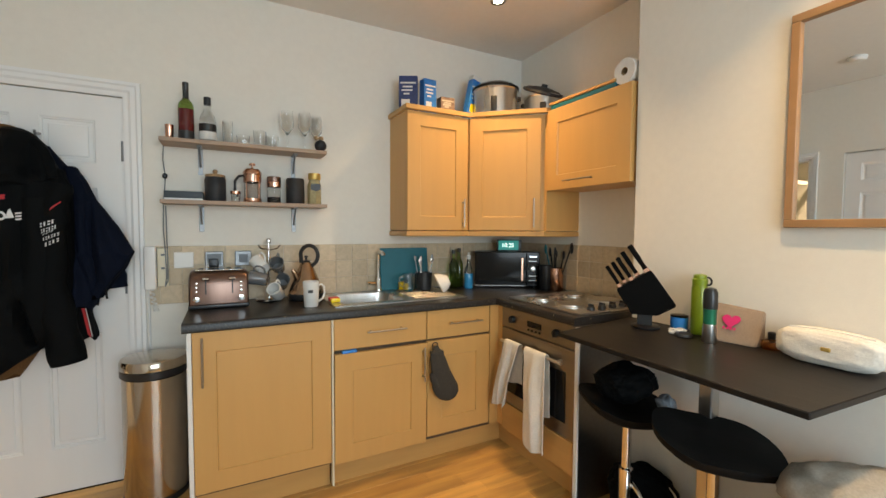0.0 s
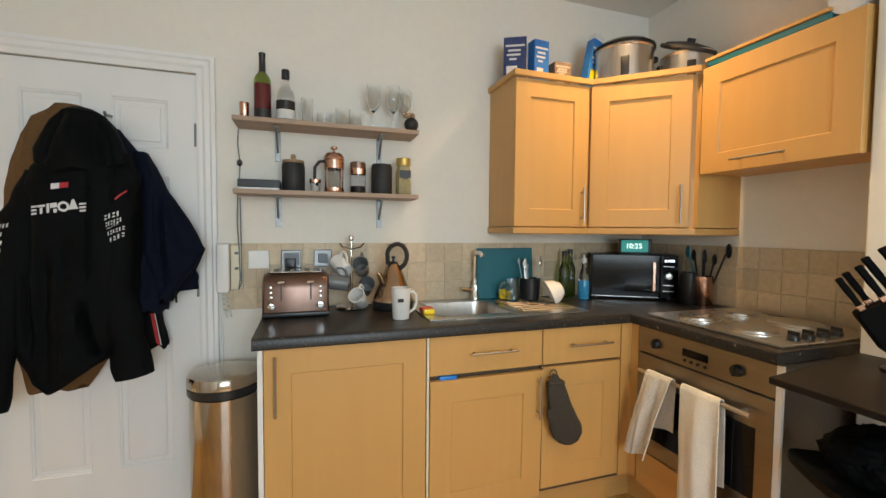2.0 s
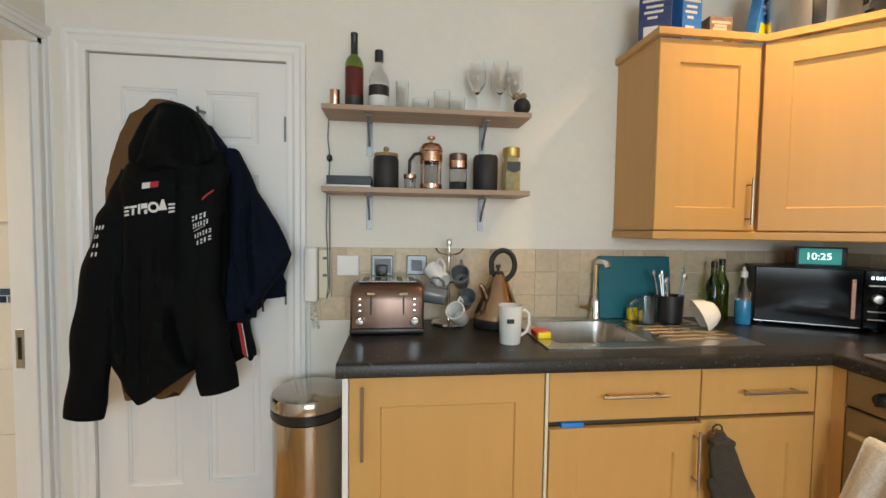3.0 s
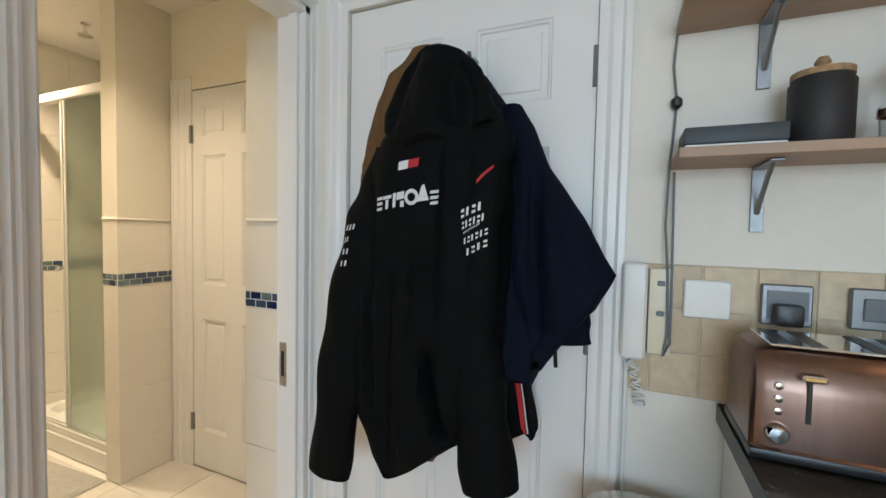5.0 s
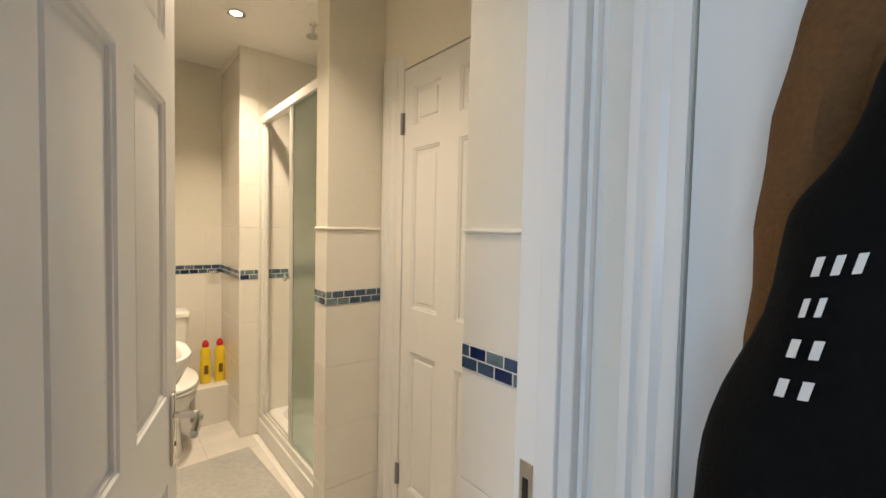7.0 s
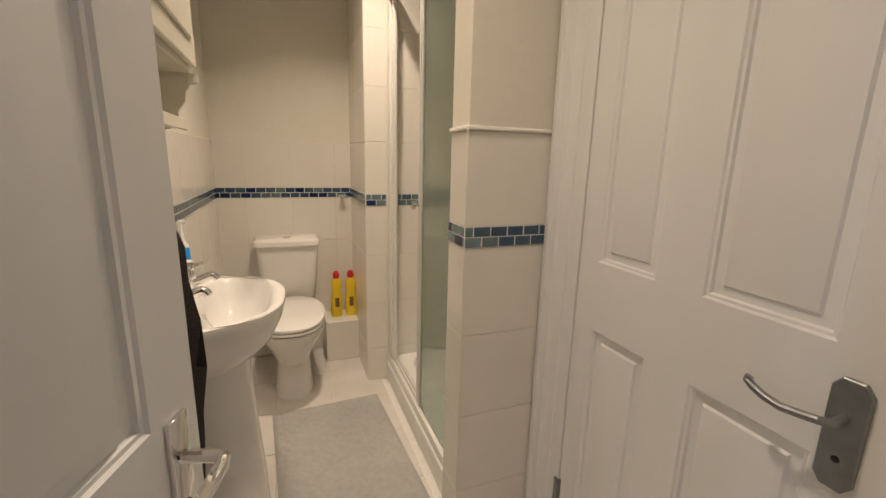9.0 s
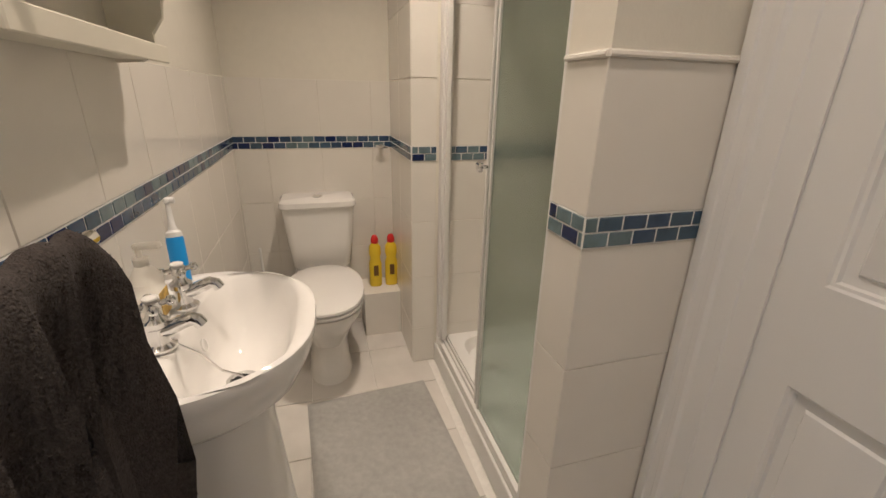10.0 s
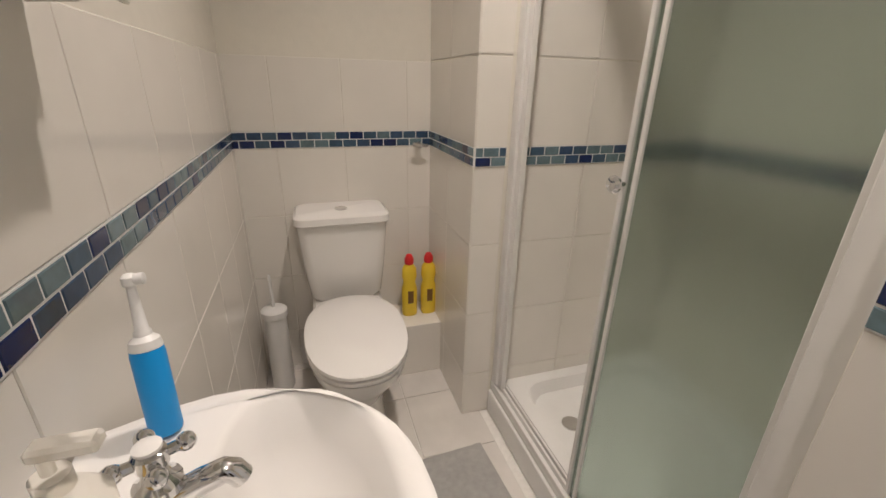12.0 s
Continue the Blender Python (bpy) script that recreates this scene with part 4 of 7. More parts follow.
tb = thing("toothbrush", "electric toothbrush with a bright blue handle standing on the basin", "toothbrush", -2.912, 1.965, 0.853)
M_BRUSHB = mat("bright blue soft plastic", (0.02, 0.30, 0.78), 0.4, scale=20, vary=0.03)
lean = Matrix.Translation((-2.912, 1.968, 0.8535)) @ pose(0, 0, 0, 3, -11, 0)
bm = LT([(0.0155, 0), (0.0165, 0.003), (0.0165, 0.092), (0.0155, 0.098)], segs=20)
bm.transform(lean)
part("handle", bm, M_BRUSHB, tb, "bright blue handle")
bm = LT([(0.0158, 0.0985), (0.0145, 0.108), (0.0085, 0.113), (0.0085, 0.117), (0.0065, 0.12), (0.005, 0.145), (0.0045, 0.165), (0.007, 0.168), (0.0075, 0.176), (0.004, 0.18)], segs=16)
bm.transform(lean)
nk = part("neck", bm, M_WPLASTIC, tb, "white brush neck")
bm = LT([(0.0062, 0), (0.0065, 0.009), (0.005, 0.0095)], segs=12)
bm.transform(lean @ Matrix.Translation((0, 0.004, 0.173)) @ pose(0, 0, 0, -90, 0, 0))
part("bristles", bm, M_WPLASTIC, nk)

M_CLEARPL = mat("milky translucent plastic", (0.93, 0.91, 0.85), 0.28, scale=12, vary=0.02, Transmission_Weight=0.92, IOR=1.08)
so = thing("soap_dispenser", "clear plastic pump bottle of hand soap", "soap bottle", -2.715, 1.93, 0.852)
bm = bmesh.new()
loft(bm, [rounded(-2.75, 1.905, -2.68, 1.948, 0.018, 0.853), rounded(-2.752, 1.903, -2.678, 1.95, 0.018, 0.86), rounded(-2.752, 1.903, -2.678, 1.95, 0.018, 0.94), rounded(-2.735, 1.913, -2.695, 1.94, 0.012, 0.962), rounded(-2.727, 1.915, -2.703, 1.938, 0.01, 0.968)])
part("bottle", bm, M_CLEARPL, so)
part("pump", box(LT([(0.013, 0), (0.013, 0.014), (0.005, 0.016), (0.005, 0.034)], -2.715, 1.927, 0.9685, 14), -2.724, 1.92, 1.0, -2.706, 1.965, 1.012, bevel=0.003), M_CLEARPL, so)
M_YELLOWP = mat("faded yellow print", (0.72, 0.48, 0.10), 0.5, scale=60, vary=0.3)
part("label", B(-2.738, 1.9505, 0.865, -2.694, 1.952, 0.915), M_YELLOWP, so, "yellow picture label")
so.location = (-2.752, 1.966, 0.853)
so.scale = (0.9, 0.9, 0.9)

# ---- bathroom wall unit ----
cb = thing("bathroom_cabinet", "cream painted wall cabinet with an open shelf and scrolled brackets", "cabinet", -2.8, 1.95, 1.3)
M_CREAMW = mat("cream painted wood", (0.74, 0.71, 0.60), 0.45, scale=14, vary=0.02, bump=0.04, bump_scale=60, blotch=0.02)
QX0, QX1 = -3.075, -2.53
part("body", B(QX0, 1.885, 1.452, QX1, 2.0, 2.0, bevel=0.002), M_CREAMW, cb)
d = part("door", B(QX0 + 0.004, 2.002, 1.47, QX1 - 0.004, 2.018, 1.995, bevel=0.002), M_CREAMW, cb)
part("door_panel", B(QX0 + 0.07, 2.0185, 1.53, QX1 - 0.07, 2.026, 1.93, bevel=0.006), M_CREAMW, d)
prof = [(1.885, 1.4515), (1.885, 1.285), (1.93, 1.288), (1.952, 1.30), (1.962, 1.322), (1.96, 1.342), (1.972, 1.358), (1.982, 1.372), (1.985, 1.40), (2.0, 1.42), (2.022, 1.425), (2.022, 1.4515)]
for x in (QX0, QX1 - 0.016):
    part("side_bracket", P(prof, "x", x, x + 0.016), M_CREAMW, cb, "scrolled side panel")
part("shelf", B(QX0 + 0.0165, 1.885, 1.292, QX1 - 0.0165, 1.975, 1.308, bevel=0.002), M_CREAMW, cb)
part("front_lip", B(QX0 + 0.0165, 1.9755, 1.286, QX1 - 0.0165, 1.983, 1.318, bevel=0.002), M_CREAMW, cb)

# ---- bath mat ----
bmat = bmesh.new()
bmesh.ops.create_grid(bmat, x_segments=110, y_segments=66, size=0.5)
for v in bmat.verts:
    x, y = v.co.x * 0.84, v.co.y * 0.51
    edge = min(1, (0.5 - max(abs(v.co.x), abs(v.co.y))) * 30)
    n = noise.noise((x * 55, y * 55, 1)) * 0.5 + noise.noise((x * 18, y * 18, 4)) * 0.5 + noise.noise((x * 130, y * 130, 7)) * 0.35
    v.co = Vector((x + 0.0015 * noise.noise((x * 40, y * 40, 9)), y, 0.003 + edge * (0.009 + 0.006 * n)))
bmat.transform(pose(-3.10, 2.415, 0.002, 0, 0, 3.5))
M_MAT = mat("grey tufted cotton", (0.42, 0.415, 0.39), 0.95, scale=45, vary=0.07, bump=0.5, bump_scale=260, blotch=0.2)
tagged(part("bath_mat", bmat, M_MAT, None, "", 80), "worn grey tufted bath mat on the tiles", "mat")

# ---- towel on a rail by the door ----
rl = thing("towel_rail", "chrome wall rail holding the dark towel", "towel rail", -2.3, 1.95, 1.1)
bm = T([(-2.17, 2.03, 1.09), (-2.485, 2.03, 1.09)], 0.008, 10)
for x in (-2.18, -2.475):
    tube(bm, [(x, 2.03, 1.088), (x, 1.95, 1.05), (x, 1.884, 1.04)], 0.007, 8)
part("bar", bm, M_CHROME, rl)
M_TOWEL = mat("charcoal towelling", (0.06, 0.049, 0.043), 0.98, scale=200, vary=0.25, bump=0.9, bump_scale=420, blotch=0.2)


def fuzz(bm, n=9000, seed=11):
    """Short loose threads over the cloth."""
    rr = random.Random(seed)
    bmesh.ops.recalc_face_normals(bm, faces=bm.faces)
    faces = [f for f in bm.faces if f.calc_center_median().y > 2.03]
    for f in rr.choices(faces, weights=[q.calc_area() for q in faces], k=n):
        vs = [v.co for v in f.verts]
        w = [rr.random() for _ in vs]
        p = sum((q * s for q, s in zip(vs, w)), Vector()) / sum(w)
        d = f.normal.copy()
        d += Vector((rr.uniform(-1, 1), rr.uniform(-1, 1), rr.uniform(-1.2, 0.6))) * 0.9
        side = Vector((rr.uniform(-1, 1), rr.uniform(-1, 1), rr.uniform(-1, 1))) * 0.0012
        tip = p + d.normalized() * rr.uniform(0.0015, 0.0035)
        bm.faces.new([bm.verts.new(p - side), bm.verts.new(p + side), bm.verts.new(tip)])
    return bm


bm = bmesh.new()
rings = []
NU = 60
path = [(2.012, 0.45), (2.010, 0.7), (2.010, 0.95), (2.012, 1.06), (2.016, 1.095), (2.024, 1.108), (2.035, 1.112), (2.047, 1.106), (2.056, 1.09), (2.061, 1.05), (2.063, 0.98), (2.065, 0.9), (2.067, 0.8), (2.07, 0.7), (2.074, 0.6), (2.077, 0.5), (2.08, 0.4), (2.082, 0.3)]
for k, (y, z) in enumerate(path):
    w = 1 + 0.06 * max(0, (1.1 - z))
    drop = max(0.0, 1.112 - z)
    front = k >= 7
    ring = []
    for i in range(NU + 1):
        u = i / NU
        x = -2.472 + 0.325 * u
        amp = min(1, drop * 5) * (0.036 if front else 0.005)
        fold = (1 - 2 * abs(math.sin(u * 15 + 0.6 * math.sin(z * 4))) ** 0.7) * 1.0 + math.sin(u * 11 + 2) * 0.6 + 0.3 * noise.noise((u * 9, z * 6, 2))
        spread = -0.004 * drop * (1 - u) + 0.02 * drop * u
        end = 0.035 * max(0, 0.1 - u) / 0.1 * (1 if z > 1.05 else 0.4)
        ring.append((x + spread, y + (fold - 1.0 if front else fold) * amp, z - end + 0.004 * math.sin(u * 30)))
    rings.append(ring)
loft(bm, rings, False, False, close=False)
bmesh.ops.recalc_face_normals(bm, faces=bm.faces)
bmesh.ops.solidify(bm, geom=bm.faces[:], thickness=0.009)
tagged(part("towel", fuzz(bm), M_TOWEL, None, "", 60), "thick charcoal bath towel draped over a rail", "towel")


# ---- lamps and small fittings ----
# The second fitting in each room is unseen, put in to match its lamp.
for sx, sy, z in [(x, y, KZ) for x, y in KITCHEN_SPOTS] + [(x, y, BZ) for x, y in BATH_SPOTS]:
    dl = thing("downlight", "recessed ceiling downlight, lit", "ceiling light", sx, sy, z, "recessed downlights")
    part("ring", LT([(0.042, 0), (0.046, -0.003), (0.044, -0.007), (0.036, -0.008), (0.0265, -0.004)], sx, sy, z, 24, False, False), M_CHROME, dl)
    part("lens", LT([(0.026, -0.0045), (0.026, -0.006)], sx, sy, z, 20), M_LIT, dl, "glowing lamp glass")
sd = thing("smoke_detector", "white round smoke detector on the ceiling", "smoke detector", -0.66, 1.38, KZ)
part("body", LT([(0.055, 0), (0.055, -0.018), (0.045, -0.032), (0.02, -0.036)], -0.66, 1.38, KZ - 0.0005, 24), M_WPLASTIC, sd)

# mirror
MY0, MY1, MZ0, MZ1 = 0.0, 0.752, 1.318, 2.045
mi = thing("wall_mirror", "large square mirror in an oak frame", "mirror", BRX, 0.4, 1.32)
bm = bmesh.new()
w = 0.027
for y0, y1, z0, z1 in ((MY0, MY1, MZ0, MZ0 + w), (MY0, MY1, MZ1 - w, MZ1), (MY0, MY0 + w, MZ0 + w, MZ1 - w), (MY1 - w, MY1, MZ0 + w, MZ1 - w)):
    box(bm, BRX - 0.028, y0, z0, BRX - 0.001, y1, z1, bevel=0.002)
part("frame", bm, M_OAKFRAME, mi)
part("glass", B(BRX - 0.014, MY0 + w, MZ0 + w, BRX - 0.002, MY1 - w, MZ1 - w), M_MIRROR, mi, "silvered mirror glass")

# ---- wall shelves ----
SHX0, SHX1 = -0.29, 0.515


def shelf(z, label):
    s = thing("wall_shelf", label, "shelf", 0.1, 2.55, z, "pair of wall shelves")
    part("board", B(SHX0, 2.445, z - 0.02, SHX1, WN - 0.001, z, bevel=0.0015), M_SHELF, s)
    for x in (-0.122, 0.352):
        bm = B(x - 0.012, WN - 0.006, z - 0.16, x + 0.012, WN - 0.001, z - 0.021, bevel=0.001)
        box(bm, x - 0.012, 2.49, z - 0.0265, x + 0.012, WN - 0.006, z - 0.0215, bevel=0.001)
        tube(bm, [(x, WN - 0.006, z - 0.12), (x, 2.585, z - 0.085), (x, 2.55, z - 0.05), (x, 2.52, z - 0.026)], 0.005, 6)
        part("bracket", bm, M_BRACKET, s, "galvanised steel bracket")
    return s


TOP, LOW = 1.752, 1.447
shelf(TOP, "pale oak shelf of bottles and glasses on brackets")
shelf(LOW, "pale oak shelf of coffee things on brackets")
M_GREENGL = glass("green bottle glass", (0.30, 0.42, 0.10), 0.03)
M_WINE = mat("red wine in glass", (0.12, 0.012, 0.012), 0.08, scale=10, vary=0.05)
M_PAPERW = mat("white paper", (0.72, 0.71, 0.68), 0.7, scale=40, vary=0.04)
M_GOLD = mat("gold foil lid", (0.62, 0.42, 0.12), 0.35, 0.6, scale=30)
M_CORK = mat("cork", (0.42, 0.27, 0.14), 0.85, scale=90, vary=0.2)
M_DARKFOIL = mat("dark capsule foil", (0.02, 0.018, 0.018), 0.35)

b = thing("wine_bottle", "green glass bottle of red wine on the shelf", "bottle", -0.178, 2.53, TOP)
part("lower_glass", LT([(0.032, 0), (0.036, 0.004), (0.036, 0.05)], -0.178, 2.53, TOP, 24), M_DARKFOIL, b, "dark lower label")
part("wine", LT([(0.036, 0.0505), (0.036, 0.16)], -0.178, 2.53, TOP, 24), M_WINE, b, "dark red wine")
part("shoulder", LT([(0.036, 0.1605), (0.036, 0.178), (0.028, 0.198), (0.015, 0.214)], -0.178, 2.53, TOP, 24), M_GREENGL, b)
part("neck", LT([(0.0145, 0.2145), (0.0135, 0.225), (0.0135, 0.283), (0.0145, 0.285), (0.0145, 0.296), (0.012, 0.298)], -0.178, 2.53, TOP, 20), M_DARKFOIL, b, "dark foil capsule")
b = thing("spirit_bottle", "clear spirit bottle with a dark label", "bottle", -0.082, 2.53, TOP)
part("glass", LT([(0.036, 0), (0.04, 0.004), (0.04, 0.11), (0.034, 0.135), (0.016, 0.165), (0.014, 0.18), (0.014, 0.195)], -0.082, 2.53, TOP + 0.0005, 24), M_GLASS, b)
part("label", LT([(0.0405, 0.06), (0.0405, 0.095)], -0.082, 2.53, TOP, 24, False, False), M_DARKFOIL, b, "dark label band")
part("lower_label", LT([(0.0405, 0.015), (0.0405, 0.055)], -0.082, 2.53, TOP, 24, False, False), M_PAPERW, b, "pale lower label")
part("cap", LT([(0.0165, 0.1955), (0.017, 0.2), (0.017, 0.235), (0.014, 0.237)], -0.082, 2.53, TOP, 16), M_BLACK, b, "black cap")
tagged(part("copper_cup", LT([(0.017, 0), (0.018, 0.002), (0.02, 0.075), (0.0185, 0.075), (0.0165, 0.004)], -0.252, 2.53, TOP + 0.0005, 20), M_COPPER), "small polished copper cup on the shelf", "cup")


def tumbler(x, y, z, r, h, label="clear glass tumbler on the shelf"):
    tagged(part("tumbler", LT([(r * 0.86, 0), (r, h), (r - 0.002, h), (r * 0.86 - 0.002, 0.008)], x, y, z + 0.0005, 24), M_GLASS), label, "glass", "glasses on the shelf")


tumbler(0.01, 2.53, TOP, 0.026, 0.12, "tall clear highball glass")
tumbler(0.085, 2.55, TOP, 0.034, 0.06)
tumbler(0.168, 2.52, TOP, 0.034, 0.085)
tumbler(0.235, 2.56, TOP, 0.034, 0.075)
for x, y in ((0.312, 2.53), (0.405, 2.52), (0.478, 2.57)):
    tagged(part("wine_glass", LT([(0.034, 0), (0.033, 0.003), (0.006, 0.006), (0.004, 0.02), (0.004, 0.085), (0.012, 0.095), (0.033, 0.125), (0.037, 0.16), (0.03, 0.215), (0.0285, 0.215), (0.035, 0.16), (0.03, 0.127), (0.008, 0.1)], x, y, TOP + 0.0005, 24), M_GLASS), "tall clear stemmed wine glass", "wine glass", "glasses on the shelf")
ow = thing("ornament", "small round black ornament with a wooden top", "ornament", 0.487, 2.49, TOP)
bm = bmesh.new()
bmesh.ops.create_icosphere(bm, subdivisions=3, radius=0.034, matrix=Matrix.Translation((0.487, 2.485, TOP + 0.033)))
part("body", bm, M_MATTBLACK, ow)
for k in (-1, 1):
    bm = bmesh.new()
    bmesh.ops.create_icosphere(bm, subdivisions=2, radius=0.014, matrix=Matrix.Translation((0.478 + 0.014 * k, 2.487, TOP + 0.075)))
    part("wooden_ear", bm, M_CORK, ow)
# lower shelf
M_SPEAKER = mat("dark blue grey plastic", (0.035, 0.045, 0.055), 0.5, scale=30, vary=0.08)
bx = thing("speaker_box", "flat dark blue-grey box with a white base", "box", -0.19, 2.53, LOW)
part("lid", B(-0.278, 2.485, LOW + 0.012, -0.107, 2.59, LOW + 0.046, bevel=0.004, seg=2), M_SPEAKER, bx)
part("base", B(-0.276, 2.487, LOW + 0.0005, -0.109, 2.588, LOW + 0.0115, bevel=0.002), M_WPLASTIC, bx, "white base")


def canister(x, r, h, lid):
    c = thing("storage_jar", "matt black storage jar" + (" with a wooden lid" if lid else ""), "jar", x, 2.53, LOW, "matt black storage jars")
    part("jar", LT([(r - 0.002, 0), (r, 0.003), (r, h - 0.01), (r - 0.004, h - 0.004), (r - 0.004, h)], x, 2.53, LOW + 0.0005, 28), M_MATTBLACK, c)
    if lid:
        part("lid", LT([(r - 0.003, h + 0.0005), (r - 0.003, h + 0.012), (r - 0.01, h + 0.014), (0.012, h + 0.015), (0.008, h + 0.022), (0.013, h + 0.03), (0.008, h + 0.04)], x, 2.53, LOW + 0.0005, 24), M_CORK, c, "wooden lid with a knob")


canister(-0.052, 0.05, 0.128, True)
canister(0.352, 0.05, 0.145, False)
fp = thing("cafetiere", "glass cafetiere in a copper frame with a black handle", "cafetiere", 0.127, 2.52, LOW)
part("glass", LT([(0.04, 0.012), (0.042, 0.016), (0.042, 0.15), (0.04, 0.15), (0.04, 0.018)], 0.127, 2.52, LOW, 24), M_GLASS, fp)
part("base", LT([(0.045, 0), (0.046, 0.003), (0.046, 0.022), (0.0435, 0.024)], 0.127, 2.52, LOW + 0.0005, 24), M_COPPER, fp)
part("band", LT([(0.0435, 0.11), (0.046, 0.112), (0.046, 0.15), (0.0435, 0.152)], 0.127, 2.52, LOW, 24, False, False), M_COPPER, fp)
part("lid", LT([(0.047, 0.153), (0.047, 0.165), (0.035, 0.182), (0.01, 0.186), (0.005, 0.19), (0.005, 0.2), (0.016, 0.203), (0.016, 0.212), (0.008, 0.216)], 0.127, 2.52, LOW, 24), M_COPPER, fp, "domed copper lid with a knob")
part("handle", T([(0.085, 2.515, LOW + 0.145), (0.06, 2.512, LOW + 0.14), (0.042, 2.51, LOW + 0.115), (0.04, 2.51, LOW + 0.06), (0.055, 2.512, LOW + 0.03)], 0.007, 8), M_BLACK, fp, "black handle")
for k in range(4):
    a = radians(45 + 90 * k)
    part("strap", T([(0.127 + 0.0445 * math.cos(a), 2.52 + 0.0445 * math.sin(a), LOW + 0.022), (0.127 + 0.0445 * math.cos(a), 2.52 + 0.0445 * math.sin(a), LOW + 0.112)], 0.003, 6), M_COPPER, fp)
sg = thing("glass_mug", "small glass cup in a copper holder", "cup", 0.043, 2.5, LOW)
part("glass", LT([(0.02, 0), (0.024, 0.06), (0.0225, 0.06), (0.018, 0.004)], 0.043, 2.5, LOW + 0.0005, 20), M_GLASS, sg)
part("band", LT([(0.0235, 0.042), (0.0255, 0.043), (0.0255, 0.056), (0.0235, 0.057)], 0.043, 2.5, LOW, 20, False, False), M_COPPER, sg)
cg = thing("copper_grinder", "dark glass coffee grinder with copper bands", "grinder", 0.237, 2.52, LOW)
part("body", LT([(0.034, 0), (0.036, 0.004), (0.036, 0.09)], 0.237, 2.52, LOW + 0.0005, 24), M_GLASS, cg)
part("contents", LT([(0.03, 0.004), (0.032, 0.006), (0.032, 0.035)], 0.237, 2.52, LOW, 20), M_DARKFOIL, cg, "dark ground coffee")
part("band", LT([(0.037, 0.0905), (0.0375, 0.1), (0.0375, 0.118), (0.036, 0.119)], 0.237, 2.52, LOW, 24), M_COPPER, cg)
part("lid", LT([(0.0365, 0.1195), (0.0365, 0.145), (0.033, 0.148)], 0.237, 2.52, LOW, 24), M_BRONZE, cg, "smoky bronze lid")
cj = thing("coffee_jar", "glass jar of instant coffee with a gold lid", "jar", 0.457, 2.52, LOW)
M_AMBER = mat("pale instant coffee", (0.45, 0.38, 0.20), 0.25, scale=80, vary=0.15)
part("jar", LT([(0.036, 0), (0.039, 0.004), (0.039, 0.11), (0.03, 0.135), (0.03, 0.142)], 0.457, 2.52, LOW + 0.0005, 8), M_AMBER, cj)
part("lid", LT([(0.034, 0.1425), (0.035, 0.145), (0.035, 0.178), (0.032, 0.18)], 0.457, 2.52, LOW, 24), M_GOLD, cj, "gold screw lid")
part("label", P([(0.43, LOW + 0.085), (0.457, LOW + 0.075), (0.484, LOW + 0.085), (0.484, LOW + 0.118), (0.43, LOW + 0.118)], "y", 2.4785, 2.482), M_DARKFOIL, cj, "dark label")

# ---- intercom, switches, wires ----
ph = thing("intercom_phone", "white wall intercom handset on a cream base", "intercom", -0.33, 2.6, 1.0)
part("base", B(-0.325, 2.59, 1.0, -0.275, WN - 0.001, 1.2, bevel=0.006, seg=2), M_CREAMPL, ph)
part("handset", B(-0.383, 2.572, 0.985, -0.328, WN - 0.004, 1.212, bevel=0.014, seg=3), M_WPLASTIC, ph)
for z in (1.09, 1.16):
    part("button", B(-0.308, 2.586, z, -0.292, 2.591, z + 0.012, bevel=0.002), M_GREYPL, ph)
pts = []
for k in range(90):
    a = k * 0.9
    pts.append((-0.355 + 0.012 * math.cos(a) + 0.02 * math.sin(k / 90 * math.pi), 2.595 + 0.01 * math.sin(a), 0.985 - 0.11 * math.sin(k / 90 * math.pi)))
part("coiled_cord", T(pts, 0.0022, 5), M_WPLASTIC, ph)


def wall_plate(x, z, w, h, material, label, kind):
    s = thing("wall_switch" if kind != "socket" else "wall_socket", label, kind, x, WN, z)
    part("plate", B(x - w / 2, WN - 0.022, z - h / 2, x + w / 2, WN - 0.009, z + h / 2, bevel=0.003), material, s)
    return s


s = wall_plate(-0.208, 1.135, 0.09, 0.085, M_WPLASTIC, "blank white wall plate on the tiles", "plate")
s = wall_plate(-0.066, 1.135, 0.088, 0.086, M_BRACKET, "steel socket with a black plug in it", "socket")
part("insert", B(-0.1, WN - 0.0245, 1.105, -0.03, WN - 0.0225, 1.165), M_GREYPL, s, "grey socket insert")
part("plug", B(-0.092, WN - 0.06, 1.095, -0.045, WN - 0.025, 1.14, bevel=0.008, seg=2), M_BLACK, s, "black plug")
s = wall_plate(0.078, 1.138, 0.084, 0.082, M_BRACKET, "brushed steel cooker switch", "switch")
part("rocker", B(0.055, WN - 0.026, 1.115, 0.1, WN - 0.0225, 1.16, bevel=0.002), M_GREYPL, s, "grey rocker")
wi = thing("speaker_cable", "thin grey cable hanging from the shelf", "cable", -0.29, 2.6, 1.4)
part("wire", T([(-0.288, 2.61, 1.73), (-0.292, 2.612, 1.66), (-0.283, 2.612, 1.58), (-0.287, 2.61, 1.5), (-0.293, 2.605, 1.44), (-0.296, 2.6, 1.3), (-0.288, 2.585, 1.18), (-0.285, 2.583, 1.05), (-0.292, 2.583, 1.0), (-0.279, 2.583, 1.03), (-0.28, 2.59, 1.2), (-0.283, 2.6, 1.42)], 0.0028, 6), M_GREYPL, wi)
part("knot", LT([(0.004, 0), (0.012, 0.008), (0.012, 0.022), (0.004, 0.03)], -0.284, 2.606, 1.562, 10), M_BLACK, wi, "small black cable clip")
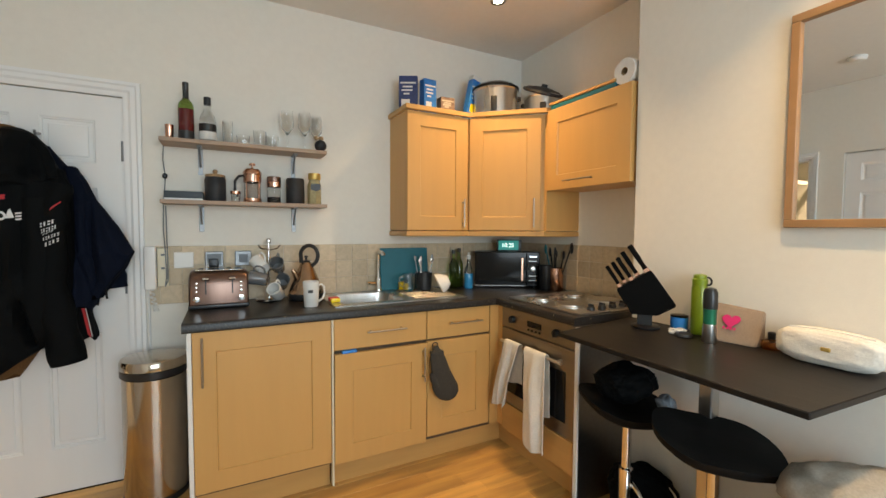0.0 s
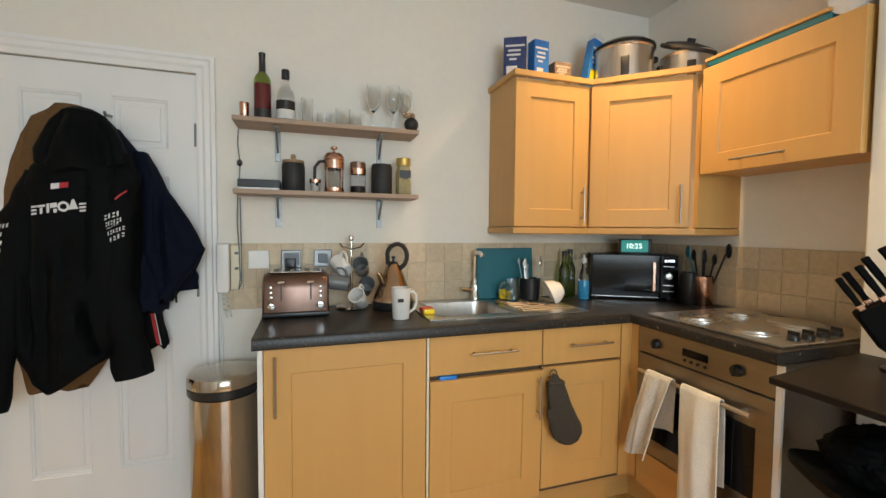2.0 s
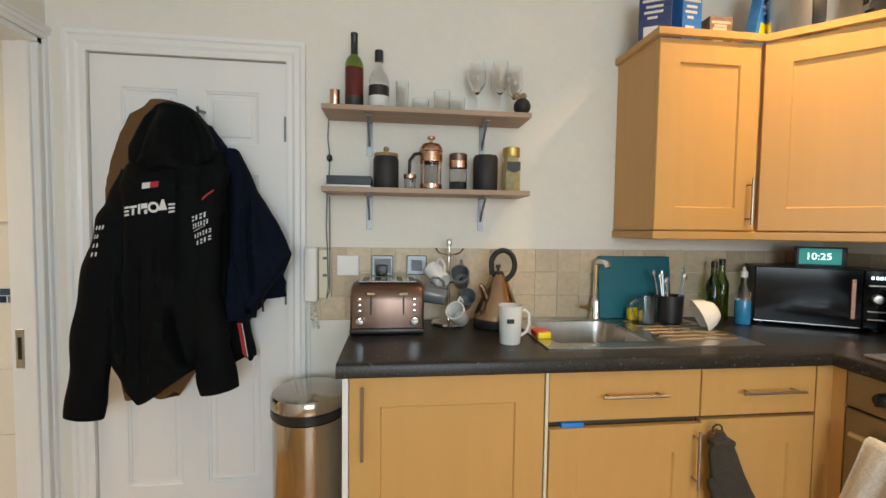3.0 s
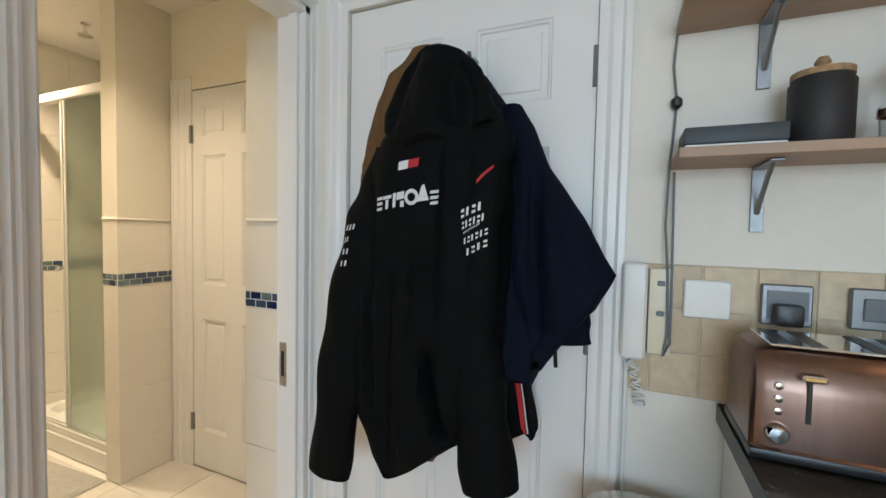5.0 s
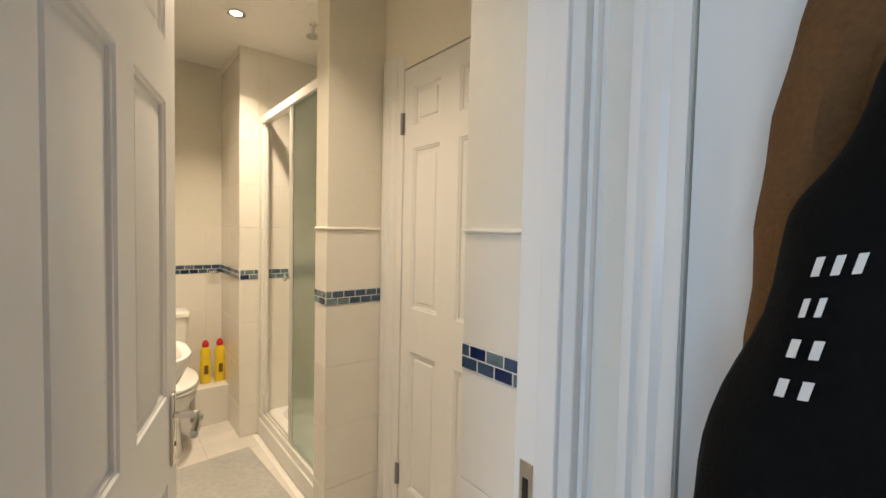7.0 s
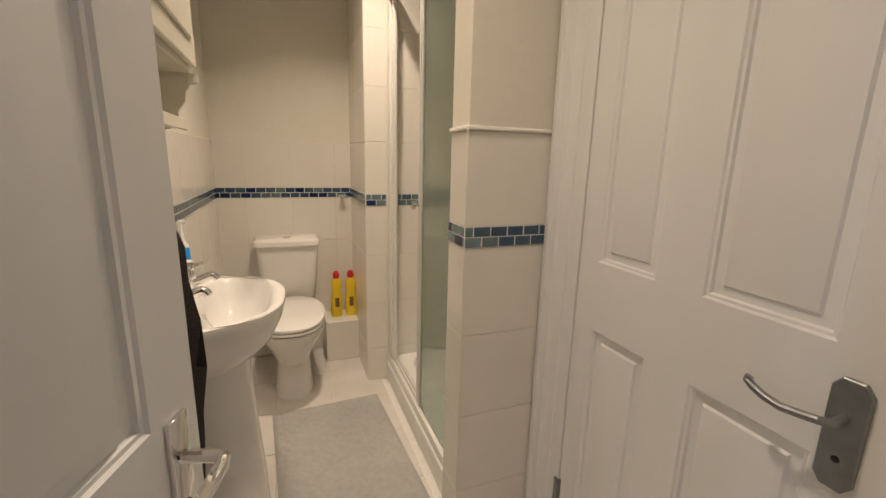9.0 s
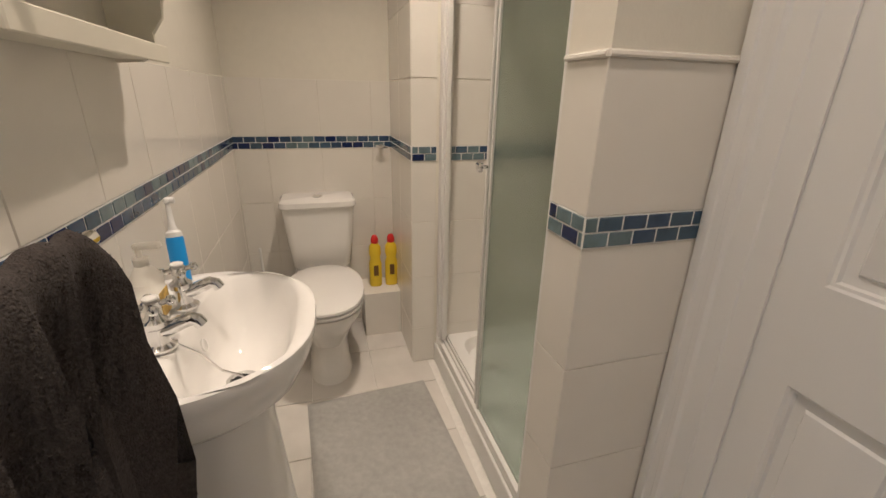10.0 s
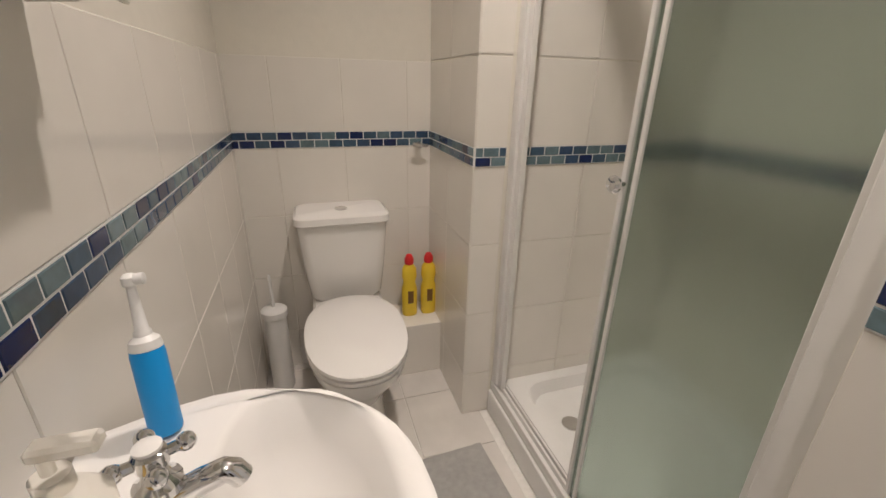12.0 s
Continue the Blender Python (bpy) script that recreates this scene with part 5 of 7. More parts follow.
tagged(part("wall_pipe", T([(-0.367, WN - 0.006, 0.0), (-0.367, WN - 0.006, 0.99)], 0.005, 8), M_WPLASTIC), "thin white cable conduit down the wall", "conduit")

# ---- worktop things ----
WTZ = 0.9025
to = thing("toaster", "bronze metal four-slice toaster with two levers", "toaster", -0.04, 2.44, WTZ)
X0, X1, Y0, Y1 = -0.174, 0.094, 2.36, 2.55
bm = bmesh.new()
sec = [(-0.005, 0.022), (0.0, 0.026), (0.0, 0.12), (0.008, 0.16), (0.03, 0.184), (0.06, 0.192)]
L2 = (Y1 - Y0)
ring = [(Y0 + a, WTZ + z) for a, z in sec] + [(Y1 - a, WTZ + z) for a, z in reversed(sec)]
rings = []
for x, s in ((X0, 0.86), (X0 + 0.006, 0.95), (X0 + 0.02, 1.0), (X1 - 0.02, 1.0), (X1 - 0.006, 0.95), (X1, 0.86)):
    cy, cz = (Y0 + Y1) / 2, WTZ + 0.022
    rings.append([(x, cy + (y - cy) * s, cz + (z - cz) * s) for y, z in ring])
loft(bm, rings)
part("shell", bm, M_BRONZE, to)
part("base", B(X0 - 0.002, Y0 - 0.004, WTZ + 0.004, X1 + 0.002, Y1 + 0.004, WTZ + 0.0215, bevel=0.005, seg=2), M_BLACK, to, "black plastic base")
part("top_plate", B(X0 + 0.028, Y0 + 0.028, WTZ + 0.189, X1 - 0.028, Y1 - 0.028, WTZ + 0.1935, bevel=0.001), M_CHROME, to, "chrome top plate")
for x in (X0 + 0.04, X0 + 0.085, X1 - 0.1, X1 - 0.055):
    part("slot", B(x, Y0 + 0.035, WTZ + 0.188, x + 0.022, Y1 - 0.035, WTZ + 0.1945), M_BLACK, to, "dark bread slot")
for x in (X0 + 0.075, X1 - 0.075):
    part("lever_slot", B(x - 0.003, Y0 - 0.004, WTZ + 0.075, x + 0.003, Y0 + 0.004, WTZ + 0.15), M_BLACK, to)
    part("lever", B(x - 0.016, Y0 - 0.022, WTZ + 0.147, x + 0.016, Y0 - 0.001, WTZ + 0.158, bevel=0.003), M_CHROME, to)
for x in (X0 + 0.035, X1 - 0.035):
    bm = LT([(0.017, 0), (0.017, 0.006), (0.013, 0.014), (0.003, 0.015)], segs=18)
    bm.transform(Matrix.Translation((x, Y0, WTZ + 0.052)) @ pose(0, 0, 0, 90, 0, 0))
    part("dial", bm, M_CHROME, to)
    for k in range(3):
        bm = LT([(0.006, 0), (0.006, 0.004), (0.003, 0.005)], segs=12)
        bm.transform(Matrix.Translation((x, Y0 + 0.001, WTZ + 0.088 + 0.021 * k)) @ pose(0, 0, 0, 90, 0, 0))
        part("button", bm, M_CHROME, to)

M_MUGW = M_CERAMIC
M_MUGG = mat("grey glazed ceramic", (0.16, 0.165, 0.17), 0.2, scale=15, vary=0.06)


def mug(name, label, m, r, h, material, category="mug", group="mugs"):
    g = thing(name, label, category, *m.translation, group)
    bm = LT([(r * 0.8, 0), (r * 0.86, 0.003), (r, h), (r - 0.004, h), (r * 0.8, 0.01)], segs=28)
    bm.transform(m)
    part("cup", bm, material, g, smooth=50)
    bm = T([(r * 0.93, 0, h * 0.82), (r + 0.012, 0, h * 0.86), (r + 0.026, 0, h * 0.75), (r + 0.028, 0, h * 0.5), (r + 0.018, 0, h * 0.28), (r * 0.88, 0, h * 0.18)], 0.0055, 8)
    bm.transform(m)
    part("handle", bm, material, g)
    return g


mt = thing("mug_tree", "steel mug tree with hooks", "mug tree", 0.205, 2.52, WTZ)
part("foot", LT([(0.07, 0), (0.072, 0.004), (0.066, 0.012), (0.02, 0.016)], 0.205, 2.52, WTZ, 28), M_CHROME, mt)
part("stem", LT([(0.006, 0.0165), (0.006, 0.32), (0.011, 0.325), (0.013, 0.337), (0.009, 0.348), (0.003, 0.35)], 0.205, 2.52, WTZ, 14), M_CHROME, mt)
for k in range(6):
    a = radians(20 + 60 * k)
    z = WTZ + (0.17 if k % 2 else 0.28)
    part("hook", T([(0.205, 2.52, z), (0.205 + 0.05 * math.cos(a), 2.52 + 0.05 * math.sin(a), z + 0.012), (0.205 + 0.066 * math.cos(a), 2.52 + 0.066 * math.sin(a), z + 0.03)], 0.0035, 6), M_CHROME, mt)
for x, y, z, rx, rz, mm, lb in ((0.235, 2.44, 0.955, 55, 60, M_CERAMIC, "white mug with a printed line hung on the mug tree"), (0.245, 2.455, 1.10, 62, 75, M_MUGG, "dark grey mug hung on the mug tree"), (0.15, 2.445, 1.035, 80, -15, M_MUGG, "dark grey mug hung on the mug tree"), (0.16, 2.49, 1.105, 60, -60, M_CERAMIC, "pale mug hung on the mug tree"), (0.275, 2.52, 1.0, 60, 90, M_MUGG, "dark grey mug hung on the mug tree")):
    mug("mug", lb, Matrix.Translation((x, y, z)) @ pose(0, 0, 0, 0, 0, rz - 90) @ pose(0, 0, 0, rx, 0, 0) @ pose(0, 0, 0, 0, 0, 90) @ Matrix.Translation((0, 0, -0.04)), 0.038, 0.088, mm)

M_KETTLE = mat("polished pale bronze", (0.44, 0.30, 0.20), 0.17, 1.0, scale=60, vary=0.05, bump=0.02, bump_scale=300, stretch=(1, 1, 0.1))
ke = thing("kettle", "bronze pyramid kettle with a black handle on its base", "kettle", 0.4, 2.47, WTZ)
part("base", LT([(0.09, 0), (0.096, 0.006), (0.099, 0.03), (0.096, 0.038)], 0.398, 2.47, WTZ, 28), M_BLACK, ke)
part("body", LT([(0.097, 0.0385), (0.097, 0.043), (0.092, 0.055), (0.034, 0.2), (0.026, 0.212)], 0.398, 2.47, WTZ, 32), M_KETTLE, ke, "copper coloured cone body")
part("lid", LT([(0.024, 0.2125), (0.02, 0.222), (0.006, 0.226), (0.006, 0.236), (0.011, 0.24), (0.009, 0.25)], 0.398, 2.47, WTZ, 20), M_BLACK, ke)
part("handle", T([(0.37, 2.455, WTZ + 0.212)] + [Vector((0.412 + 0.048 * math.cos(t), 2.45 - 0.0 * t, WTZ + 0.25 + 0.058 * math.sin(t))) for t in np.linspace(2.9, -0.9, 16)] + [(0.425, 2.45, WTZ + 0.19)], 0.011, 10), M_BLACK, ke, "curved black handle")
part("spout", T([(0.345, 2.445, WTZ + 0.12), (0.325, 2.435, WTZ + 0.165), (0.318, 2.432, WTZ + 0.175)], 0.016, 10, 0.008), M_KETTLE, ke)
g = mug("mug", "tall white mug with a small dark print by the sink", pose(0.382, 2.225, WTZ, 0, 0, 5), 0.042, 0.132, M_CERAMIC)
part("print", B(0.36, 2.1835, WTZ + 0.075, 0.385, 2.187, WTZ + 0.09, bevel=0.001), M_DARKFOIL, g, "small dark printed mark")
rd = thing("sink_cloth", "red and yellow sponge on the rim of the sink", "sponge", 0.515, 2.27, 0.907)
part("red_sponge", B(0.488, 2.27, 0.9076, 0.545, 2.325, 0.93, bevel=0.008, seg=2), M_RED, rd)
part("yellow_sponge", B(0.49, 2.245, 0.9076, 0.54, 2.2695, 0.93, bevel=0.006, seg=2), M_YEL, rd)

M_TEAL = mat("teal plastic", (0.0, 0.13, 0.17), 0.45, scale=25, vary=0.04)
bm = B(-0.17, 0, 0, 0.17, 0.008, 0.275, bevel=0.003)
bm.transform(pose(1.05, 2.562, WTZ + 0.006, -6, 0, 0))
tagged(part("chopping_board", bm, M_TEAL), "teal plastic chopping board leaning on the tiles", "chopping board")
g = mug("glass_mug", "clear glass mug on the drainer", pose(1.03, 2.45, 0.9125, 0, 0, 180), 0.042, 0.11, M_GLASS, "mug", "washing up")
tagged(part("yellow_sponge", B(0.985, 2.5, 0.9125, 1.045, 2.53, 0.965, bevel=0.006), M_YEL), "yellow sponge standing behind the glass mug", "sponge")
ct = thing("cutlery_holder", "black cutlery holder full of cutlery on the drainer", "cutlery holder", 1.14, 2.47, 0.91)
part("holder", LT([(0.045, 0), (0.05, 0.004), (0.056, 0.115), (0.053, 0.115), (0.046, 0.008)], 1.14, 2.47, 0.9115, 20), M_BLACK, ct)
rr = random.Random(3)
for k in range(8):
    a, l = rr.random() * 6.28, 0.16 + 0.05 * rr.random()
    x, y = 1.14 + 0.028 * math.cos(a), 2.47 + 0.028 * math.sin(a)
    ex, ey = x + 0.035 * math.cos(a), y + 0.03 * math.sin(a)
    bm = T([(x, y, 0.925), (ex, ey, 0.92 + l)], 0.002, 6, 0.003)
    bmesh.ops.create_uvsphere(bm, u_segments=8, v_segments=6, radius=0.009, matrix=Matrix.Translation((ex, ey, 0.925 + l)) @ Matrix.Diagonal((1, 0.4, 1.8, 1)))
    part("cutlery", bm, M_BRACKET if k % 2 else M_STEEL, ct)
bo = thing("china_bowl", "white fluted china bowl tipped on the drainer", "bowl", 1.23, 2.36, 0.93)
bm = LT([(0.03, 0), (0.034, 0.003), (0.055, 0.03), (0.07, 0.07), (0.066, 0.07), (0.05, 0.033), (0.028, 0.008)], segs=32)
for v in bm.verts:
    a = math.atan2(v.co.y, v.co.x)
    v.co.x *= 1 + 0.025 * math.sin(a * 12)
    v.co.y *= 1 + 0.025 * math.sin(a * 12)
bm.transform(Matrix.Translation((1.235, 2.36, 0.972)) @ pose(0, 0, 0, 0, 0, -20) @ pose(0, 0, 0, 0, -115, 0) @ Matrix.Translation((0, 0, -0.03)))
part("bowl", bm, M_CERAMIC, bo, smooth=60)
for x, y, h, mm, lb in ((1.40, 2.54, 0.26, M_GREENGL, "tall green oil bottle"), (1.455, 2.56, 0.27, M_GREENGL, "tall green oil bottle")):
    b = thing("oil_bottle", lb + " on the worktop", "bottle", x, y, WTZ)
    part("glass", LT([(0.028, 0), (0.03, 0.004), (0.03, h * 0.6), (0.013, h * 0.76), (0.012, h * 0.9)], x, y, WTZ, 20), mm, b)
    part("cap", LT([(0.0135, h * 0.9 + 0.0005), (0.0135, h), (0.011, h + 0.002)], x, y, WTZ, 14), M_BLACK, b)
b = thing("washing_up_bottle", "clear bottle of blue washing-up liquid", "bottle", 1.475, 2.46, WTZ)
M_BLUELIQ = mat("pale blue liquid", (0.04, 0.30, 0.55), 0.15, scale=10, vary=0.05)
part("liquid", LT([(0.028, 0), (0.03, 0.004), (0.03, 0.1), (0.029, 0.103)], 1.475, 2.46, WTZ, 20), M_BLUELIQ, b, "blue liquid")
part("bottle", LT([(0.03, 0.1035), (0.026, 0.13), (0.012, 0.17), (0.011, 0.2)], 1.475, 2.46, WTZ, 20), M_GLASS, b)
part("cap", LT([(0.014, 0.2005), (0.014, 0.225), (0.006, 0.23), (0.006, 0.245)], 1.475, 2.46, WTZ, 14), M_WPLASTIC, b, "white cap")

# microwave across the corner
mw = thing("microwave", "black microwave with copper trim across the corner", "microwave", 1.72, 2.36, WTZ)
mm = Matrix.Translation((1.533, 2.468, WTZ)) @ pose(0, 0, 0, 0, 0, math.degrees(math.atan2(2.238 - 2.468, 1.918 - 1.533)))
def put(bm):
    bm.transform(mm)
    return bm


part("case", put(B(0, 0.012, 0.012, 0.448, 0.225, 0.25, bevel=0.006, seg=2)), M_BLACK, mw)
part("door", put(B(0.002, 0, 0.014, 0.355, 0.0115, 0.248, bevel=0.003)), M_BLKGLASS, mw, "black glass door")
cpn = part("control_panel", put(B(0.357, 0, 0.014, 0.446, 0.0115, 0.248, bevel=0.003)), M_BLKGLASS, mw)
part("door_trim", put(B(0.318, -0.006, 0.05, 0.334, -0.0005, 0.21, bevel=0.002)), M_COPPER, mw, "copper door trim")
part("lower_trim", put(B(0.002, -0.002, 0.0145, 0.35, -0.0002, 0.018)), M_STEEL, mw)
M_LEDW = glow("pale blue digits", (0.7, 0.85, 1.0), 2.5)
for k, x in enumerate((0.378, 0.392, 0.404, 0.417)):
    part("digit", put(B(x, -0.0012, 0.212, x + 0.008, -0.0003, 0.224)), M_LEDW, cpn, "lit digit")
for z in (0.185, 0.082, 0.05):
    part("button_bar", put(B(0.37, -0.003, z, 0.425, -0.0005, z + 0.005, bevel=0.001)), M_STEEL, cpn)
bm = LT([(0.019, 0), (0.019, 0.01), (0.015, 0.014), (0.003, 0.015)], segs=20)
bm.transform(Matrix.Translation((0.398, 0, 0.135)) @ pose(0, 0, 0, 90, 0, 0))
part("dial", put(bm), M_STEEL, cpn)
for x, y in ((0.03, 0.04), (0.41, 0.04), (0.03, 0.19), (0.41, 0.19)):
    part("foot", put(LT([(0.012, 0), (0.012, 0.0115)], x, y, 0.0005, 10)), M_BLACK, mw)
ck = thing("digital_clock", "small digital clock with a glowing green display on the microwave", "clock", 1.78, 2.42, WTZ + 0.25)
part("case", put(B(0.155, 0.06, 0.2505, 0.325, 0.10, 0.335, bevel=0.006, seg=2)), M_BLACK, ck)
M_LED = glow("teal display", (0.01, 0.22, 0.20), 0.7)
M_LEDB = glow("white clock digits", (0.75, 1.0, 0.95), 1.6)
scr = part("screen", put(B(0.165, 0.0585, 0.262, 0.305, 0.0598, 0.328)), M_LED, ck, "glowing green and blue display")
cu = bpy.data.curves.new("digits", "FONT")
cu.body, cu.size, cu.extrude = "10:25", 0.04, 0.0003
tmp = new("digits", cu)
dg_me = bpy.data.meshes.new_from_object(tmp.evaluated_get(bpy.context.evaluated_depsgraph_get()))
bpy.data.objects.remove(tmp)
dg_me.materials.clear()
dg_me.materials.append(M_LEDB)
dg_ob = new("digits", dg_me)
dg_ob.parent = scr
dg_ob.matrix_basis = mm @ Matrix.Translation((0.186, 0.0578, 0.282)) @ pose(0, 0, 0, 90, 0, 0)
ut = thing("utensil_pot", "copper pot of black kitchen utensils", "utensil pot", 1.955, 2.15, WTZ)
part("pot", LT([(0.048, 0), (0.05, 0.004), (0.05, 0.15), (0.047, 0.15), (0.046, 0.01)], 1.955, 2.125, WTZ, 28), M_COPPER, ut)
for k, (dx, dy, h, r) in enumerate(((0.02, -0.05, 0.30, 0.03), (-0.02, 0.03, 0.29, 0.026), (-0.01, -0.01, 0.26, 0.022), (0.005, 0.03, 0.27, 0.025), (0.03, -0.01, 0.25, 0.024), (-0.03, -0.02, 0.28, 0.022))):
    a = Vector((1.955 + dx * 0.3, 2.125 + dy * 0.3, WTZ + 0.02))
    e = Vector((1.955 + dx * 1.6, 2.125 + dy * 1.9, WTZ + h - 0.03))
    bm = T([a, e], 0.005, 6)
    bmesh.ops.create_uvsphere(bm, u_segments=14, v_segments=8, radius=r, matrix=Matrix.Translation(e + Vector((0, dy * 0.3, 0.015))) @ pose(0, 0, 0, 0, 0, 60) @ Matrix.Diagonal((1, 0.35, 1.25, 1)))
    part("utensil", bm, M_TEAL if k == 1 else M_BLACK, ut)
tagged(part("black_canister", LT([(0.04, 0), (0.042, 0.004), (0.042, 0.165), (0.038, 0.17)], 1.905, 2.165, WTZ, 24), M_BLACK), "black canister beside the microwave", "canister")

# ---- on top of the wall cabinets ----
CT = UZ1 + 0.001
M_BOXNAVY = mat("navy printed card", (0.03, 0.05, 0.16), 0.5, scale=60, vary=0.15)
M_BOXBLUE = mat("blue printed card", (0.02, 0.20, 0.60), 0.45, scale=60, vary=0.12)
M_BOXTAN = mat("brown printed card", (0.32, 0.20, 0.13), 0.55, scale=60, vary=0.2)
M_CREAMC = mat("cream card", (0.62, 0.52, 0.38), 0.6, scale=50, vary=0.05)


def carton(label, x, y, w, d, h, rz, material, band, tilt=0, side=None):
    c = thing("food_box", label, "food box", x, y, CT, "boxes on the cabinets")
    m = pose(x, y, CT + 0.0005 + abs(math.sin(radians(tilt))) * w / 2, 0, tilt, rz)
    bm = B(-w / 2, -d / 2, 0, w / 2, d / 2, h, bevel=0.001)
    bm.transform(m)
    b = part("box", bm, material, c)
    for k, (u, z) in enumerate(((0.42, 0.8), (0.3, 0.7), (0.36, 0.61), (0.25, 0.52))):
        bm = B(-w * u, -d / 2 - 0.001, h * z, w * (u - 0.06 * k), -d / 2 - 0.0002, h * z + 0.010)
        bm.transform(m)
        part("printed_band", bm, band, b, "pale printed band")
    if tilt:
        bm = B(-w / 2 + 0.001, -d / 2 + 0.001, h + 0.0005, w / 2 - 0.001, d / 2 - 0.001, h + 0.03, bevel=0.001)
        bm.transform(m)
        part("carton_top", bm, M_PAPERW, b, "white carton top")
    bm = B(-w / 2 + 0.015, -d / 2 - 0.001, h * 0.2, w * 0.1, -d / 2 - 0.0002, h * 0.4)
    bm.transform(m)
    part("printed_patch", bm, side or band, b)


carton("navy cereal box with pale print", 1.03, 2.47, 0.115, 0.06, 0.24, -28, M_BOXNAVY, M_PAPERW)
carton("blue food packet with pale print", 1.155, 2.45, 0.09, 0.06, 0.235, 5, M_BOXBLUE, M_PAPERW)
carton("small brown food box", 1.285, 2.45, 0.1, 0.06, 0.14, 0, M_BOXTAN, M_CREAMC)
carton("tall blue carton leaning with a white top", 1.44, 2.43, 0.075, 0.05, 0.28, 10, M_BOXBLUE, M_PAPERW, 13, M_YEL)
cream = part("box", B(1.075, 2.47, CT + 0.0005, 1.105, 2.53, CT + 0.22, bevel=0.001), M_CREAMC, thing("food_box", "cream food box behind the others", "food box", 1.09, 2.5, CT, "boxes on the cabinets"))


def cooker(name, label, x, y, r, h, lid_mat, tilt=0):
    c = thing(name, label, "cooking pot", x, y, CT)
    part("pot", LT([(r * 0.9, 0.004), (r, 0.012), (r, h), (r * 1.03, h + 0.004), (r * 1.03, h + 0.01)], x, y, CT, 32), M_STEEL, c)
    bm = LT([(r * 1.07, 0), (r * 1.07, 0.012), (r * 0.9, 0.03), (r * 0.3, 0.042), (0.02, 0.043), (0.02, 0.06), (0.006, 0.062)], segs=32)
    bm.transform(Matrix.Translation((x, y, CT + h + 0.011 + 0.0012 * tilt)) @ pose(0, 0, 0, tilt, 0, 0))
    ld = part("lid", bm, lid_mat, c)
    if tilt:
        bm = LT([(r * 0.97, 0.006), (r * 1.11, 0.002), (r * 1.13, 0.010), (r * 1.10, 0.020), (r * 0.98, 0.022)], segs=36, cap0=False, cap1=False)
        bm.transform(Matrix.Translation((x, y, CT + h + 0.011 + 0.0012 * tilt)) @ pose(0, 0, 0, tilt, 0, 0))
        part("rim", bm, M_MATTBLACK, ld, "thick black lid rim")
    for a in (0.0, math.pi):
        dx, dy = math.cos(a + 0.6), -math.sin(a + 0.6)
        part("side_handle", B(x + dx * r * 1.02 - 0.015, y + dy * r * 1.02 - 0.015, CT + h * 0.7, x + dx * r * 1.02 + 0.015, y + dy * r * 1.02 + 0.015, CT + h * 0.85, bevel=0.004), M_BLACK, c)
    bm = B(-0.02, -r - 0.008, h * 0.2, 0.02, -r + 0.004, h * 0.7, bevel=0.006, seg=2)
    bm.transform(Matrix.Translation((x, y, CT)) @ pose(0, 0, 0, 0, 0, -38))
    part("control_box", bm, M_BLACK, c)


cooker("slow_cooker", "steel slow cooker with a glass lid on the cabinets", 1.60, 2.34, 0.145, 0.19, M_BLKGLASS)
cooker("stock_pot", "steel pot with a tilted black lid on the cabinets", 1.88, 2.2, 0.12, 0.15, M_MATTBLACK, 26)
ty = thing("oven_tray", "teal tray and wooden board lying on the cabinet", "tray", 1.85, 1.7, 2.03)
part("tray", B(1.755, 1.5, 2.0315, 2.02, 1.975, 2.058, bevel=0.004), M_TEAL, ty)
part("board", B(1.75, 1.5, 2.059, 2.02, 1.985, 2.075, bevel=0.003), M_BEECHH, ty, "pale wooden board")
kr = thing("kitchen_roll", "white kitchen roll lying on the cabinet", "kitchen roll", 1.83, 1.46, 2.1)
bm = bmesh.new()
lathe(bm, [(0.02, 0), (0.062, 0), (0.064, 0.003), (0.064, 0.197), (0.062, 0.2), (0.02, 0.2), (0.02, 0.001)], segs=32, cap0=False, cap1=False)
bm.transform(Matrix.Translation((1.762, 1.455, 2.0955)) @ pose(0, 0, 0, 0, 90, 0))
part("paper", bm, M_PAPERW, kr)
bm = LT([(0.0195, 0.002), (0.018, 0.002), (0.018, 0.198), (0.0195, 0.198)], segs=20, cap0=False, cap1=False)
bm.transform(Matrix.Translation((1.762, 1.455, 2.0955)) @ pose(0, 0, 0, 0, 90, 0))
part("core", bm, M_CORK, kr, "brown card core")


# ---- soft things ----
def cloth_mat(name, colour, vary=0.12, rough=0.9, scale=150):
    return mat(name, colour, rough, scale=scale, vary=vary, bump=0.35, bump_scale=500, blotch=0.12, Specular_IOR_Level=0.2)


M_KBLOCK = mat("satin black wood", (0.005, 0.005, 0.005), 0.55, scale=60, vary=0.1, Specular_IOR_Level=0.03)
M_JBLACK = mat("black softshell fabric", (0.0042, 0.0048, 0.0052), 0.7, scale=150, vary=0.12, bump=0.3, bump_scale=400, blotch=0.12, Specular_IOR_Level=0.07)
M_JNAVY = mat("navy fabric", (0.005, 0.0078, 0.018), 0.8, scale=150, vary=0.12, bump=0.35, bump_scale=500, blotch=0.12, Specular_IOR_Level=0.08)
M_JBROWN = cloth_mat("tan suede", (0.16, 0.085, 0.035))
M_PRINT = mat("white printed ink", (0.70, 0.70, 0.70), 0.7, scale=60, vary=0.04)
M_PRINTR = mat("red printed ink", (0.45, 0.015, 0.02), 0.6, scale=60, vary=0.04)
M_TOWW = cloth_mat("white waffle cotton", (0.78, 0.75, 0.68), 0.06)
M_TOWG = cloth_mat("grey striped cotton", (0.72, 0.70, 0.65), 0.12)
